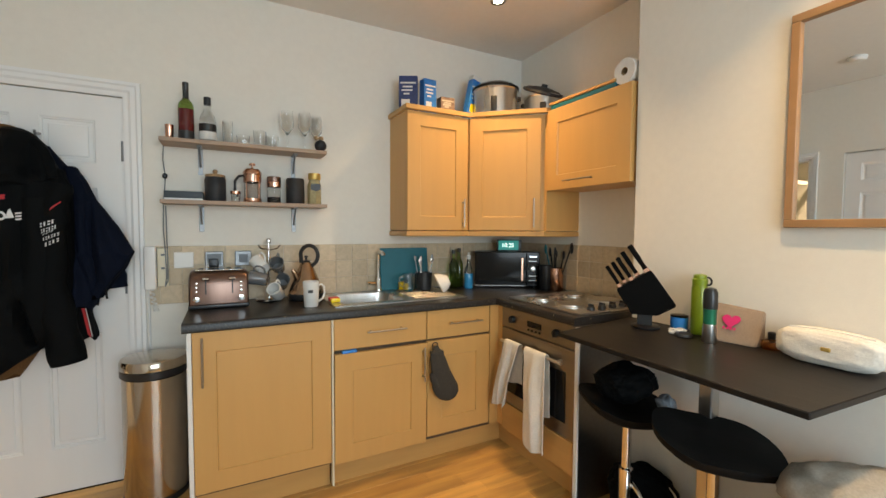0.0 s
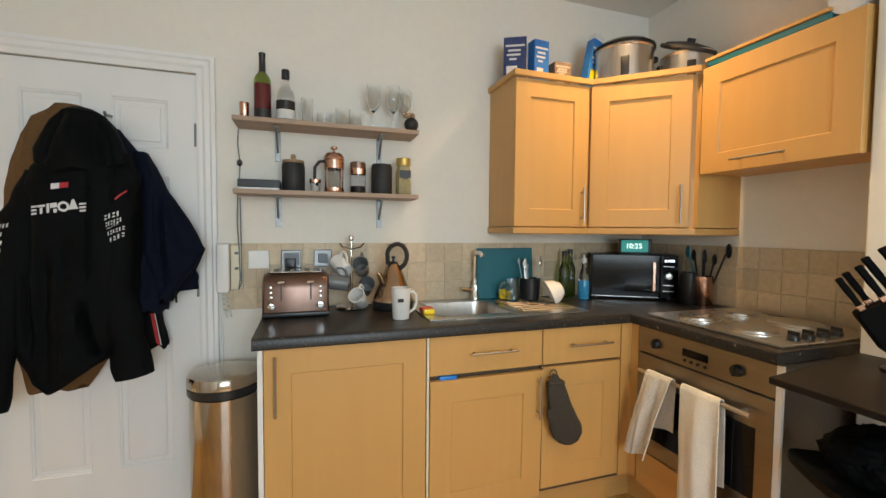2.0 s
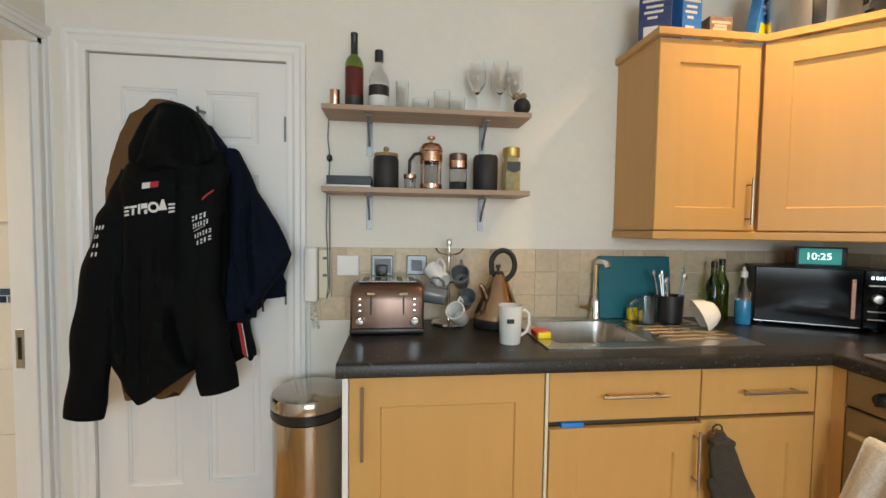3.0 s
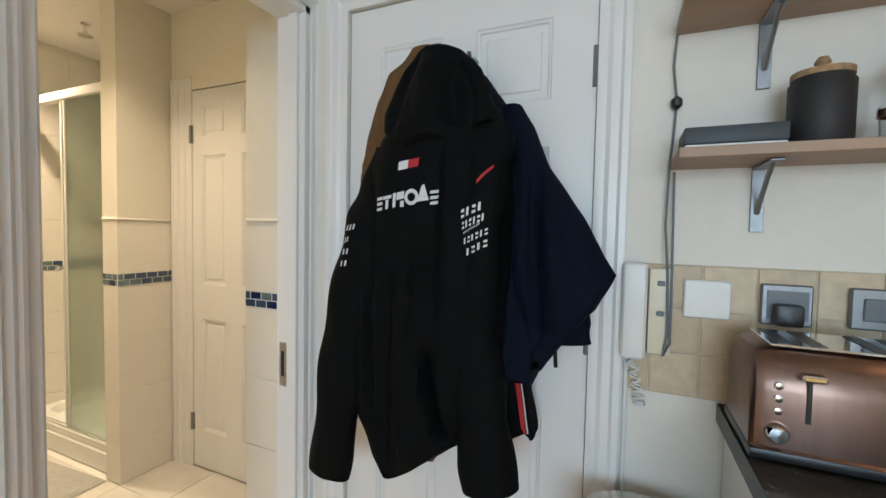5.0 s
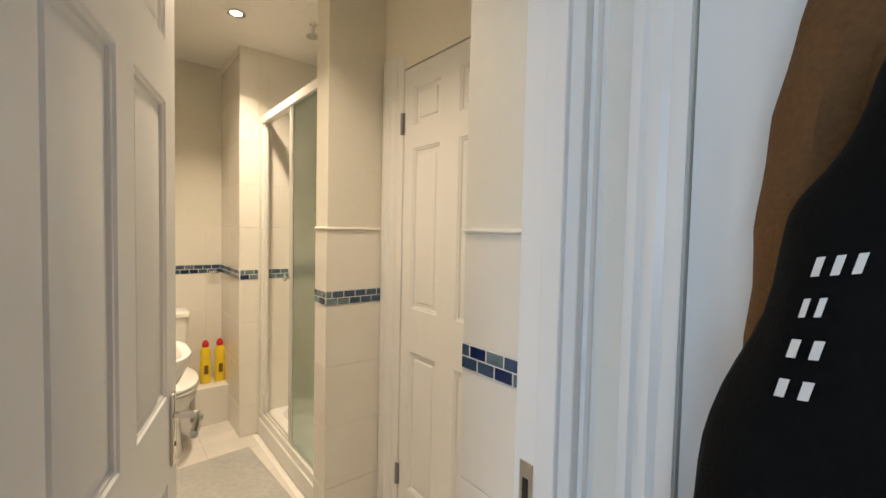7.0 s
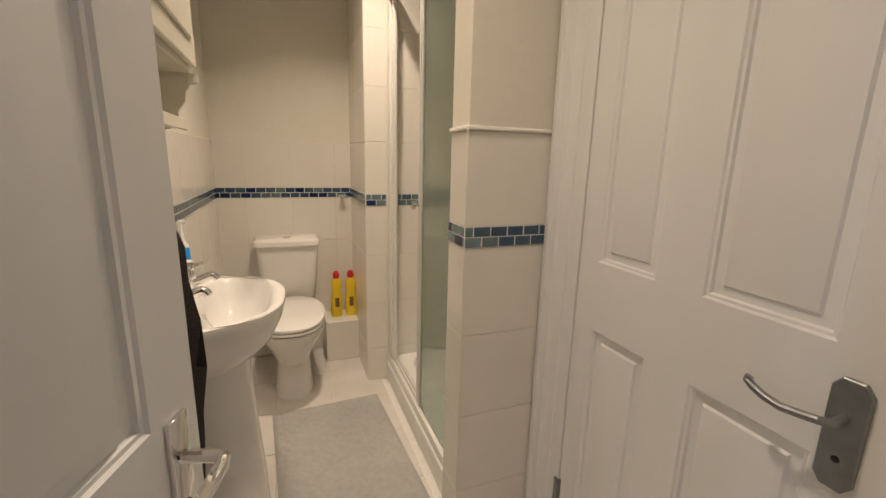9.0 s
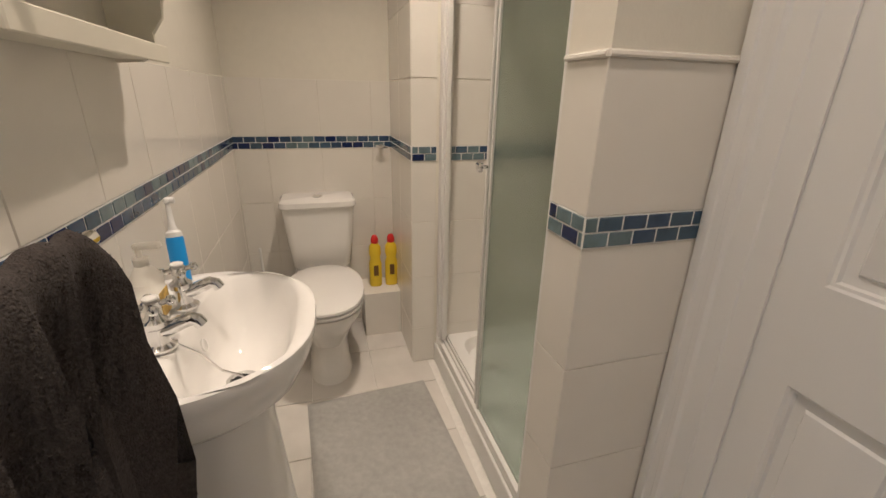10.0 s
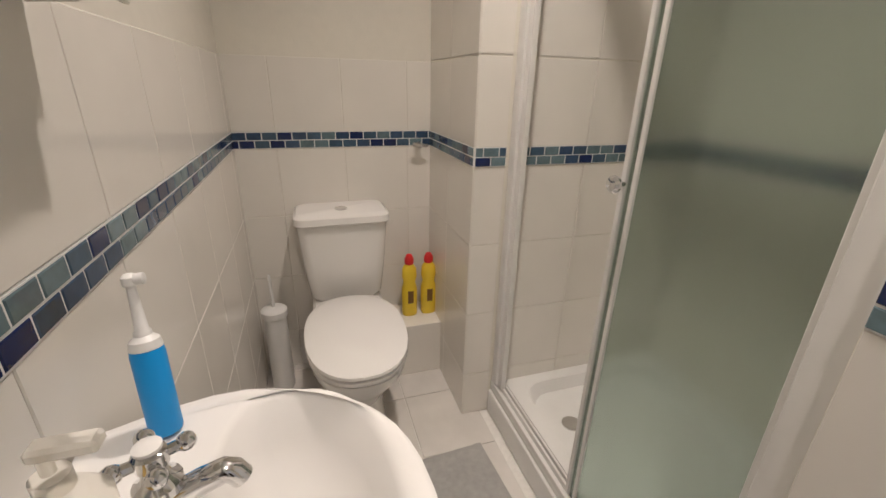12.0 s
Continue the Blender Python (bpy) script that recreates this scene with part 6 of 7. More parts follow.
M_GLOVE = cloth_mat("dark grey quilted cotton", (0.06, 0.052, 0.042))


def drape(rows, n=72, folds=0.012, freq=26.0, seed=0.0, e=2.3, back=None, creases=(), steps=7):
    """Cloth round its own axis: rows of z, left x, right x, front y, back y, with folds that deepen downwards.
    Creases run from x0, z0 to x1, z1 with a width and a depth (negative: a ridge)."""
    bm = bmesh.new()
    fine = []
    for a, b in zip(rows, rows[1:]):
        for k in range(steps):
            t = k / steps
            fine.append([p + (q - p) * (t * t * (3 - 2 * t)) for p, q in zip(a, b)])
    fine.append(list(rows[-1]))
    top, bot = rows[0][0], rows[-1][0]
    rings = []
    for z, xl, xr, yf, yb in fine:
        cx, cy, hw, hd = (xl + xr) / 2, (yf + yb) / 2, (xr - xl) / 2, (yb - yf) / 2
        t = abs(top - z) / max(abs(top - bot), 1e-6)
        ring = []
        for i in range(n):
            a = 2 * math.pi * i / n
            c, s = math.cos(a), math.sin(a)
            x = cx + hw * math.copysign(abs(c) ** (2 / e), c)
            y = cy + hd * math.copysign(abs(s) ** (2 / e), s)
            f = math.sin(x * freq + 2 * math.sin(z * 3 + seed) + seed) + 0.7 * noise.noise((x * 9 + seed, z * 3, seed))
            f += 0.5 * noise.noise((x * 22, z * 14, seed + 3))
            if s < 0:
                y -= folds * (0.3 + 0.8 * t) * f * abs(s)
                for x0, z0, x1, z1, wide, deep in creases:
                    q = (z0 - z) / (z0 - z1)
                    if 0 < q < 1:
                        off = (x - x0 - (x1 - x0) * q + 0.006 * noise.noise((z * 9, x0 * 5, 1))) / wide
                        y += deep * math.exp(-off * off) * min(1, 5 * q, 5 * (1 - q))
                y = min(y, 2.613) if back is None else y
            ring.append((x + 0.006 * noise.noise((z * 12, a * 2, seed)), y, z + 0.012 * t * math.sin(a * 5 + seed)))
        rings.append(ring)
    loft(bm, rings)
    return bm


def sleeve(pts, r0, r1, seed=0.0, n=28, squash=0.6, bulge=0.0):
    pts = [Vector(p) for p in pts]
    fine = []
    for i in range(len(pts) - 1):
        for k in range(9):
            fine.append(pts[i].lerp(pts[i + 1], k / 9))
    fine.append(pts[-1])
    bm = bmesh.new()
    rings = []
    for j, p in enumerate(fine):
        t = j / (len(fine) - 1)
        r = r0 + (r1 - r0) * t + bulge * math.sin(math.pi * t ** 1.4)
        d = (fine[min(j + 1, len(fine) - 1)] - fine[max(j - 1, 0)]).normalized()
        side = Vector((0, 1, 0)).cross(d).normalized()
        ring = []
        for i in range(n):
            a = 2 * math.pi * i / n
            w = 1 + 0.10 * noise.noise((t * 9, math.cos(a) * 1.5 + seed, math.sin(a) * 1.5)) + 0.05 * math.sin(t * 30 + 3 * math.cos(a) + seed)
            ring.append(p + side * math.cos(a) * r * w + Vector((0, 1, 0)) * math.sin(a) * r * w * squash)
        rings.append(ring)
    return loft(bm, rings)


def decal(name, tree, x0, z0, x1, z1, material, parent, label="", slant=0.0, nx=8, nz=3, y0=1.8, off=0.0025):
    """A printed patch laid on the cloth that the tree holds, looking along y."""
    bm = bmesh.new()
    grid = []
    for k in range(nz + 1):
        row = []
        for i in range(nx + 1):
            x, z = x0 + (x1 - x0) * i / nx, z0 + (z1 - z0) * k / nz + slant * (i / nx)
            hit = tree.ray_cast(Vector((x, y0, z)), Vector((0, 1, 0)))
            row.append(bm.verts.new((x, (hit[0].y if hit[0] else 2.45) - off, z)))
        grid.append(row)
    for k in range(nz):
        for i in range(nx):
            bm.faces.new((grid[k][i], grid[k][i + 1], grid[k + 1][i + 1], grid[k + 1][i]))
    part(name, bm, material, parent, label, 60)


def laid(name, tree, fn, nu, nv, material, parent, label="", close=False):
    """A printed mark on the cloth that the tree holds; fn gives x and z over the mark from 0 to 1 both ways."""
    bm = bmesh.new()
    grid = []
    for k in range(nv + 1):
        row = []
        for i in range(nu if close else nu + 1):
            x, z = fn(i / nu, k / nv)
            hit = tree.ray_cast(Vector((x, 1.8, z)), Vector((0, 1, 0)))
            row.append(bm.verts.new((x, (hit[0].y if hit[0] else 2.45) - 0.002, z)))
        grid.append(row)
    for k in range(nv):
        for i in range(nu):
            j = (i + 1) % len(grid[k])
            bm.faces.new((grid[k][i], grid[k][j], grid[k + 1][j], grid[k + 1][i]))
    part(name, bm, material, parent, label, 60)


def strip(x0, z0, x1, z1, rise=0.0, lean=0.0):
    return lambda u, v: (x0 + (x1 - x0) * u + lean * v, z0 + (z1 - z0) * v + rise * u)


co = thing("coat", "tan suede coat hung on the door under the others", "coat", -0.95, 2.55, 0.6, "coats on the door")
part("body", drape([(1.745, -0.935, -0.82, 2.51, 2.60), (1.70, -0.995, -0.78, 2.48, 2.61), (1.63, -1.03, -0.75, 2.47, 2.612), (1.53, -1.06, -0.75, 2.47, 2.612), (1.42, -1.085, -0.75, 2.475, 2.612), (1.3, -1.10, -0.75, 2.49, 2.612), (1.0, -1.11, -0.75, 2.525, 2.612), (0.8, -1.10, -0.75, 2.54, 2.612), (0.625, -1.06, -0.86, 2.54, 2.612)], seed=4, folds=0.008, creases=[(-1.0, 1.68, -1.03, 1.3, 0.012, 0.012), (-0.98, 1.6, -1.06, 1.35, 0.01, -0.008)]), M_JBROWN, co)
part("sleeve", sleeve([(-0.985, 2.53, 1.6), (-1.03, 2.52, 1.45), (-1.04, 2.53, 1.25), (-1.03, 2.54, 1.0)], 0.04, 0.046, 8.0), M_JBROWN, co)
part("collar", drape([(1.752, -0.925, -0.83, 2.49, 2.60), (1.72, -0.95, -0.80, 2.475, 2.605), (1.675, -0.975, -0.79, 2.47, 2.605)], seed=3, folds=0.004, n=40), M_JBROWN, co, "turned-up tan collar")

hk = thing("door_hook", "small metal coat hook on the door", "hook", -0.75, 2.62, 1.75)
part("hook", T([(-0.775, 2.63, 1.745), (-0.775, 2.60, 1.742), (-0.775, 2.575, 1.735), (-0.775, 2.565, 1.75)], 0.006, 8), M_BRACKET, hk)

nv = thing("coat", "navy jacket with a wide sleeve hung on the door", "jacket", -0.6, 2.5, 1.0, "coats on the door")
bm = drape([(1.68, -0.80, -0.725, 2.54, 2.605), (1.63, -0.79, -0.69, 2.53, 2.61), (1.56, -0.76, -0.645, 2.51, 2.612), (1.5, -0.74, -0.606, 2.475, 2.612), (1.35, -0.72, -0.53, 2.445, 2.612), (1.15, -0.70, -0.515, 2.425, 2.612), (1.0, -0.69, -0.545, 2.42, 2.612), (0.935, -0.69, -0.555, 2.425, 2.612)], seed=1.5, folds=0.01, creases=[(-0.62, 1.55, -0.585, 0.95, 0.018, 0.03), (-0.6, 1.4, -0.645, 0.95, 0.016, 0.02), (-0.585, 1.6, -0.56, 1.2, 0.012, -0.012)], steps=12, n=96)
part("body", bm, M_JNAVY, nv)
part("sleeve", drape([(1.59, -0.67, -0.628, 2.52, 2.60), (1.53, -0.665, -0.592, 2.50, 2.60), (1.43, -0.645, -0.55, 2.47, 2.60), (1.31, -0.63, -0.468, 2.43, 2.58), (1.23, -0.62, -0.422, 2.41, 2.54), (1.185, -0.61, -0.395, 2.40, 2.48), (1.12, -0.60, -0.425, 2.41, 2.50), (1.05, -0.585, -0.485, 2.42, 2.54), (0.98, -0.58, -0.535, 2.43, 2.56)], seed=2.2, folds=0.008, n=72, creases=[(-0.575, 1.5, -0.545, 1.0, 0.016, 0.035), (-0.555, 1.45, -0.44, 1.12, 0.014, 0.014), (-0.53, 1.4, -0.50, 1.02, 0.014, -0.012)], steps=10), M_JNAVY, nv, "wide hanging sleeve")
part("sleeve", sleeve([(-0.54, 2.55, 1.3), (-0.51, 2.56, 1.15), (-0.495, 2.56, 1.01)], 0.05, 0.05, 5.0), M_JNAVY, nv)
part("toggle", T([(-0.52, 2.50, 1.01), (-0.517, 2.5, 0.965)], 0.005, 6), M_BLACK, nv)

fl = thing("coat", "black fleece with a red side stripe hung on the door", "jacket", -0.6, 2.57, 0.8, "coats on the door")
bm = drape([(1.5, -0.75, -0.60, 2.54, 2.612), (1.0, -0.70, -0.60, 2.50, 2.612), (0.775, -0.68, -0.566, 2.50, 2.612)], seed=7, folds=0.005, n=48)
tree = BVHTree.FromBMesh(bm)
bd = part("body", bm, M_JBLACK, fl)
laid("red_stripe", tree, strip(-0.592, 0.785, -0.583, 0.98, 0, -0.03), 2, 8, M_PRINTR, bd, "red side stripe")
laid("white_stripe", tree, strip(-0.5815, 0.785, -0.579, 0.98, 0, -0.03), 2, 8, M_PRINT, bd, "thin white stripe")

bk = thing("coat", "black hooded sports jacket with white prints hung on the door", "jacket", -0.85, 2.5, 0.6, "coats on the door")
FOLDS = [(-0.77, 1.5, -0.775, 1.05, 0.016, 0.016), (-0.79, 1.02, -0.745, 0.70, 0.012, 0.05), (-0.89, 1.22, -0.92, 0.66, 0.022, 0.03), (-0.855, 1.15, -0.84, 0.64, 0.02, -0.022), (-0.80, 1.3, -0.81, 0.8, 0.018, -0.016), (-0.945, 1.4, -0.955, 0.75, 0.014, 0.03), (-0.83, 1.25, -0.875, 0.7, 0.014, 0.016)]
bm = drape([(1.57, -0.93, -0.66, 2.43, 2.60), (1.5, -0.97, -0.635, 2.385, 2.61), (1.43, -0.985, -0.625, 2.362, 2.61), (1.32, -0.995, -0.62, 2.355, 2.61), (1.1, -1.03, -0.615, 2.352, 2.61), (0.9, -1.035, -0.625, 2.358, 2.61), (0.77, -1.02, -0.66, 2.365, 2.61), (0.66, -0.98, -0.70, 2.375, 2.61)], seed=0.6, folds=0.007, freq=24, n=150, creases=FOLDS, steps=14, e=2.8)
for v in bm.verts:
    if v.co.z < 0.85:
        v.co.z += (0.62 * (v.co.x + 0.91) if v.co.x > -0.91 else -0.5 * (v.co.x + 0.91)) * (0.85 - v.co.z) / 0.19
tree = BVHTree.FromBMesh(bm)
bd = part("body", bm, M_JBLACK, bk)
part("hood", drape([(1.738, -0.865, -0.79, 2.47, 2.585), (1.722, -0.89, -0.765, 2.44, 2.60), (1.68, -0.922, -0.725, 2.42, 2.605), (1.62, -0.945, -0.695, 2.40, 2.605), (1.56, -0.96, -0.668, 2.375, 2.6), (1.515, -0.955, -0.66, 2.362, 2.59), (1.485, -0.92, -0.675, 2.372, 2.58), (1.465, -0.87, -0.71, 2.40, 2.57)], seed=3.1, folds=0.008, freq=19, n=110, steps=10, creases=[(-0.86, 1.73, -0.90, 1.5, 0.02, 0.02), (-0.775, 1.72, -0.74, 1.49, 0.022, 0.026), (-0.82, 1.7, -0.81, 1.5, 0.02, -0.014), (-0.72, 1.66, -0.69, 1.5, 0.014, -0.014)]), M_JBLACK, bk)
part("hood_edge", sleeve([(-0.745, 2.46, 1.685), (-0.712, 2.44, 1.645), (-0.686, 2.42, 1.585), (-0.678, 2.41, 1.52)], 0.014, 0.024, 6.0, n=16), M_JBLACK, bk, "rolled black hood edge")
lb = sleeve([(-0.925, 2.44, 1.475), (-0.95, 2.425, 1.38), (-0.985, 2.42, 1.27), (-1.028, 2.415, 1.06), (-1.066, 2.415, 0.85), (-1.104, 2.42, 0.61)], 0.05, 0.06, 1.0, squash=0.62, bulge=0.018)
ltree = BVHTree.FromBMesh(lb)
ls = part("sleeve", lb, M_JBLACK, bk)
rb = sleeve([(-0.66, 2.43, 1.5), (-0.672, 2.402, 1.4), (-0.682, 2.40, 1.28), (-0.69, 2.40, 1.05), (-0.662, 2.40, 0.86), (-0.638, 2.40, 0.70)], 0.05, 0.066, 2.4, squash=0.72)
rtree = BVHTree.FromBMesh(rb)
rs = part("sleeve", rb, M_JBLACK, bk)
laid("flag_patch", tree, strip(-0.866, 1.409, -0.809, 1.438, 0.008), 6, 3, M_JNAVY, bd, "small red, white and navy flag patch")
decal("flag_white", tree, -0.863, 1.413, -0.838, 1.433, M_PRINT, bd, "white half of the patch", 0.004, off=0.005)
decal("flag_red", tree, -0.838, 1.417, -0.812, 1.437, M_PRINTR, bd, "red half of the patch", 0.004, off=0.005)


# maker's wordmark as plain white bars, a ring and a wedge
def mark(tree, fn, parent, nu=4, nv=4, close=False):
    laid("white_mark", tree, fn, nu, nv, M_PRINT, parent, "", close)


for k in range(3):
    mark(tree, strip(-0.924, 1.319 + 0.0125 * k, -0.906, 1.326 + 0.0125 * k, 0.003), bd)
mark(tree, strip(-0.904, 1.346, -0.880, 1.354, 0.004), bd)
mark(tree, strip(-0.896, 1.324, -0.888, 1.346, 0.001), bd)
mark(tree, strip(-0.876, 1.328, -0.868, 1.361, 0.001), bd)
mark(tree, strip(-0.866, 1.345, -0.846, 1.362, 0.004), bd)
mark(tree, strip(-0.856, 1.329, -0.846, 1.343, 0.001), bd)
mark(tree, lambda u, v: (-0.8275 + (0.010 + 0.0075 * v) * math.cos(2 * math.pi * u), 1.352 + (0.010 + 0.0085 * v) * math.sin(2 * math.pi * u)), bd, 24, 2, True)
mark(tree, lambda u, v: (-0.813 + 0.026 * (0.5 + (u - 0.5) * (1 - 0.75 * v)), 1.341 + 0.036 * v + 0.004 * u), bd)
for k in range(3):
    mark(tree, strip(-0.785, 1.334 + 0.0125 * k, -0.767, 1.341 + 0.0125 * k, 0.003, 0.001), bd)
for k, (wd, ht, n) in enumerate(((0.064, 0.02, 5), (0.062, 0.017, 7), (0.045, 0.005, 9), (0.056, 0.015, 6), (0.05, 0.017, 4))):
    z, lw = (1.319, 1.293, 1.271, 1.262, 1.240)[k], wd / n
    for i in range(n):
        xa, za = -0.720 + 0.007 * k + lw * i, z + 0.026 * i / n
        if i % 2:
            mark(rtree, strip(xa, za - ht, xa + lw * 0.6, za - ht * 0.7, 0.003), rs, 3, 2)
            mark(rtree, strip(xa, za - ht * 0.42, xa + lw * 0.6, za - ht * 0.1, 0.003), rs, 3, 2)
        else:
            mark(rtree, strip(xa, za - ht, xa + lw * 0.42, za - ht * 0.1, 0.003), rs, 3, 3)
for k, (wd, n) in enumerate(((0.032, 3), (0.018, 2), (0.026, 2), (0.028, 2))):
    z, lw = 1.285 - 0.03 * k, wd / n
    for i in range(n):
        xa = -1.024 - 0.0055 * k + lw * i
        mark(ltree, strip(xa, z - 0.014 + 0.002 * i, xa + lw * 0.45, z + 0.002 * i, 0.001, 0.003), ls, 3, 3)
laid("red_flash", rtree, strip(-0.673, 1.378, -0.640, 1.386, 0.034), 5, 2, M_PRINTR, rs, "short red flash")

# dish towels on the oven rail
def dish_towel(label, y0, y1, zf, zb, material, lean, seed):
    t = thing("dish_towel", label, "dish towel", 1.39, (y0 + y1) / 2, 0.68, "towels on the oven")
    bm = bmesh.new()
    rings = []
    path = [(1.418, zb), (1.416, 0.5), (1.414, 0.62), (1.412, 0.668), (1.406, 0.686), (1.395, 0.692), (1.384, 0.686), (1.379, 0.668), (1.377, 0.6), (1.374, 0.5), (1.372, 0.4), (1.371, zf + 0.03), (1.371, zf)]
    for k, (x, z) in enumerate(path):
        drop = max(0, 0.69 - z)
        ring = []
        for i in range(31):
            u = i / 30
            y = y0 + (y1 - y0) * u + lean * drop * (1 if k > 5 else 0.2)
            f = math.sin(u * 7 + seed + z * 3) * 0.7 + math.sin(u * 12 + seed) * 0.25 + 0.5 * noise.noise((u * 6, z * 8, seed))
            ring.append((x - (min(1, drop * 6) * 0.02 * (f + 0.7) if k > 5 else 0), y, z + 0.012 * math.sin(u * 4 + seed) * min(1, drop * 4)))
        rings.append(ring)
    loft(bm, rings, False, False, close=False)
    bmesh.ops.recalc_face_normals(bm, faces=bm.faces)
    bmesh.ops.solidify(bm, geom=bm.faces[:], thickness=0.004)
    part("cloth", bm, material, t, smooth=70)


dish_towel("grey striped dish towel over the oven rail", 1.775, 1.90, 0.31, 0.45, M_TOWG, 0.22, 1.0)
dish_towel("white waffle dish towel over the oven rail", 1.568, 1.728, 0.19, 0.36, M_TOWW, -0.04, 2.7)

gl = thing("oven_glove", "dark grey oven glove hung on a cabinet handle", "oven glove", 1.04, 2.02, 0.4)
bm = bmesh.new()
rows = [(0.672, 1.0, 0.012, 0.006), (0.655, 1.002, 0.02, 0.01), (0.64, 1.005, 0.034, 0.014), (0.60, 1.012, 0.047, 0.018), (0.54, 1.028, 0.055, 0.022), (0.48, 1.045, 0.068, 0.024), (0.44, 1.058, 0.078, 0.024), (0.40, 1.07, 0.072, 0.022), (0.372, 1.075, 0.05, 0.018), (0.358, 1.078, 0.022, 0.008)]
loft(bm, [[(cx + hw * math.cos(2 * math.pi * i / 28) * (1 + 0.05 * noise.noise((i * 0.4, z * 20, 1))), 2.005 + hd * math.sin(2 * math.pi * i / 28) + 0.004 * noise.noise((i * 0.7, z * 30, 2)), z) for i in range(28)] for z, cx, hw, hd in rows])
part("mitt", bm, M_GLOVE, gl, smooth=60)
part("loop", T(arc((1.0, 2.017, 0.672), (1, 0, 0), (0, 0, 1), 0.016, -0.4, 3.6, 10), 0.003, 6), M_GLOVE, gl)
bm = bmesh.new()
bmesh.ops.create_icosphere(bm, subdivisions=3, radius=1, matrix=pose(0.995, 2.0, 0.475, 0, -28, 0) @ Matrix.Diagonal((0.022, 0.017, 0.06, 1)))
part("thumb", bm, M_GLOVE, gl, smooth=60)
part("cuff", B(0.968, 1.988, 0.628, 1.042, 2.022, 0.645, bevel=0.006, seg=2), M_GLOVE, gl)

# ---- bin ----
M_BINSTEEL = mat("polished bin steel", (0.50, 0.44, 0.37), 0.13, 1.0, scale=40, vary=0.05, bump=0.02, bump_scale=200, stretch=(1, 1, 0.15))
bi = thing("pedal_bin", "polished steel pedal bin beside the cabinets", "bin", -0.33, 2.42, 0)
part("body", LT([(0.128, 0.03), (0.132, 0.034), (0.132, 0.60), (0.128, 0.604)], -0.325, 2.42, 0, 40), M_BINSTEEL, bi)
part("foot_ring", LT([(0.13, 0), (0.136, 0.004), (0.136, 0.028), (0.13, 0.03)], -0.325, 2.42, 0, 36), M_BLACK, bi)
part("collar", LT([(0.13, 0.6045), (0.139, 0.608), (0.139, 0.634), (0.134, 0.638)], -0.325, 2.42, 0, 40), M_BLACK, bi, "black plastic collar")
part("lid", LT([(0.137, 0.6385), (0.14, 0.642), (0.14, 0.672), (0.134, 0.684), (0.1, 0.692), (0.03, 0.697)], -0.325, 2.42, 0, 40), M_BINSTEEL, bi, "domed steel lid")
part("pedal", B(-0.355, 2.245, 0.008, -0.295, 2.30, 0.022, bevel=0.004), M_BLACK, bi)

# ---- breakfast bar ----
TZ = 0.882
bar = thing("breakfast_bar", "black laminate breakfast bar on a steel leg", "table", 1.5, 0.9, 0)
bm = P([(1.215, 1.30), (BRX - 0.004, 1.376), (BRX - 0.004, 0.42), (1.20, 0.45)], "z", TZ - 0.02, TZ)
bmesh.ops.bevel(bm, geom=bm.edges[:], offset=0.003, segments=1, affect="EDGES")
part("top", bm, M_BAR, bar)
part("leg", B(1.585, 0.885, 0.004, 1.635, 0.935, TZ - 0.021, bevel=0.004), M_STEEL, bar, "square steel leg")


def stool(x, y, rz, seat_z, label):
    s = thing("bar_stool", label, "bar stool", x, y, 0, "bar stools")
    m = pose(x, y, 0, 0, 0, rz)
    bm = bmesh.new()
    top, low = [], []
    n, rr_ = 36, 7
    rings_t, rings_b = [], []
    for j in range(rr_, 0, -1):
        q = j / rr_
        ring = []
        for i in range(n):
            a = 2 * math.pi * i / n
            c, sn = math.cos(a), math.sin(a)
            px = 0.2 * q * math.copysign(abs(c) ** 0.8, c)
            py = 0.19 * q * math.copysign(abs(sn) ** 0.8, sn)
            pz = seat_z + 0.9 * max(0, py - 0.05) ** 1.5 + 0.8 * max(0, abs(px) - 0.08) ** 2 - 0.25 * max(0, -py - 0.1) ** 1.3
            ring.append(Vector((px, py, pz)))
        rings_t.append(ring)
    under = [[p - Vector((0, 0, 0.035 if k else 0.02)) for p in ring] for k, ring in enumerate(rings_t)]
    loft(bm, list(reversed(under)) + rings_t)
    bm.transform(m)
    part("seat", bm, M_SEAT, s, "black padded saddle seat", 60)
    part("pole", LT([(0.028, 0.03), (0.028, 0.3), (0.02, 0.305), (0.02, seat_z - 0.05), (0.07, seat_z - 0.045), (0.07, seat_z - 0.036)], x, y, 0, 20), M_CHROME, s)
    part("foot", LT([(0.2, 0.001), (0.205, 0.006), (0.2, 0.014), (0.06, 0.03), (0.03, 0.04)], x, y, 0, 36), M_CHROME, s)
    pts = [m @ Vector(p) for p in [(0, -0.02, 0.24)] + [(0.13 * math.sin(t), -0.1 - 0.09 * math.cos(t), 0.2) for t in np.linspace(-2.2, 2.2, 18)] + [(0, -0.02, 0.24)]]
    part("foot_rest", T(pts, 0.009, 8), M_CHROME, s)


M_SEAT = mat("black leatherette", (0.008, 0.0075, 0.007), 0.65, scale=80, vary=0.15, bump=0.3, bump_scale=200, Specular_IOR_Level=0.12)
stool(1.487, 1.17, 60, 0.575, "black bar stool on a chrome pole with a bag on it")
stool(1.44, 0.79, 35, 0.60, "black bar stool on a chrome pole")


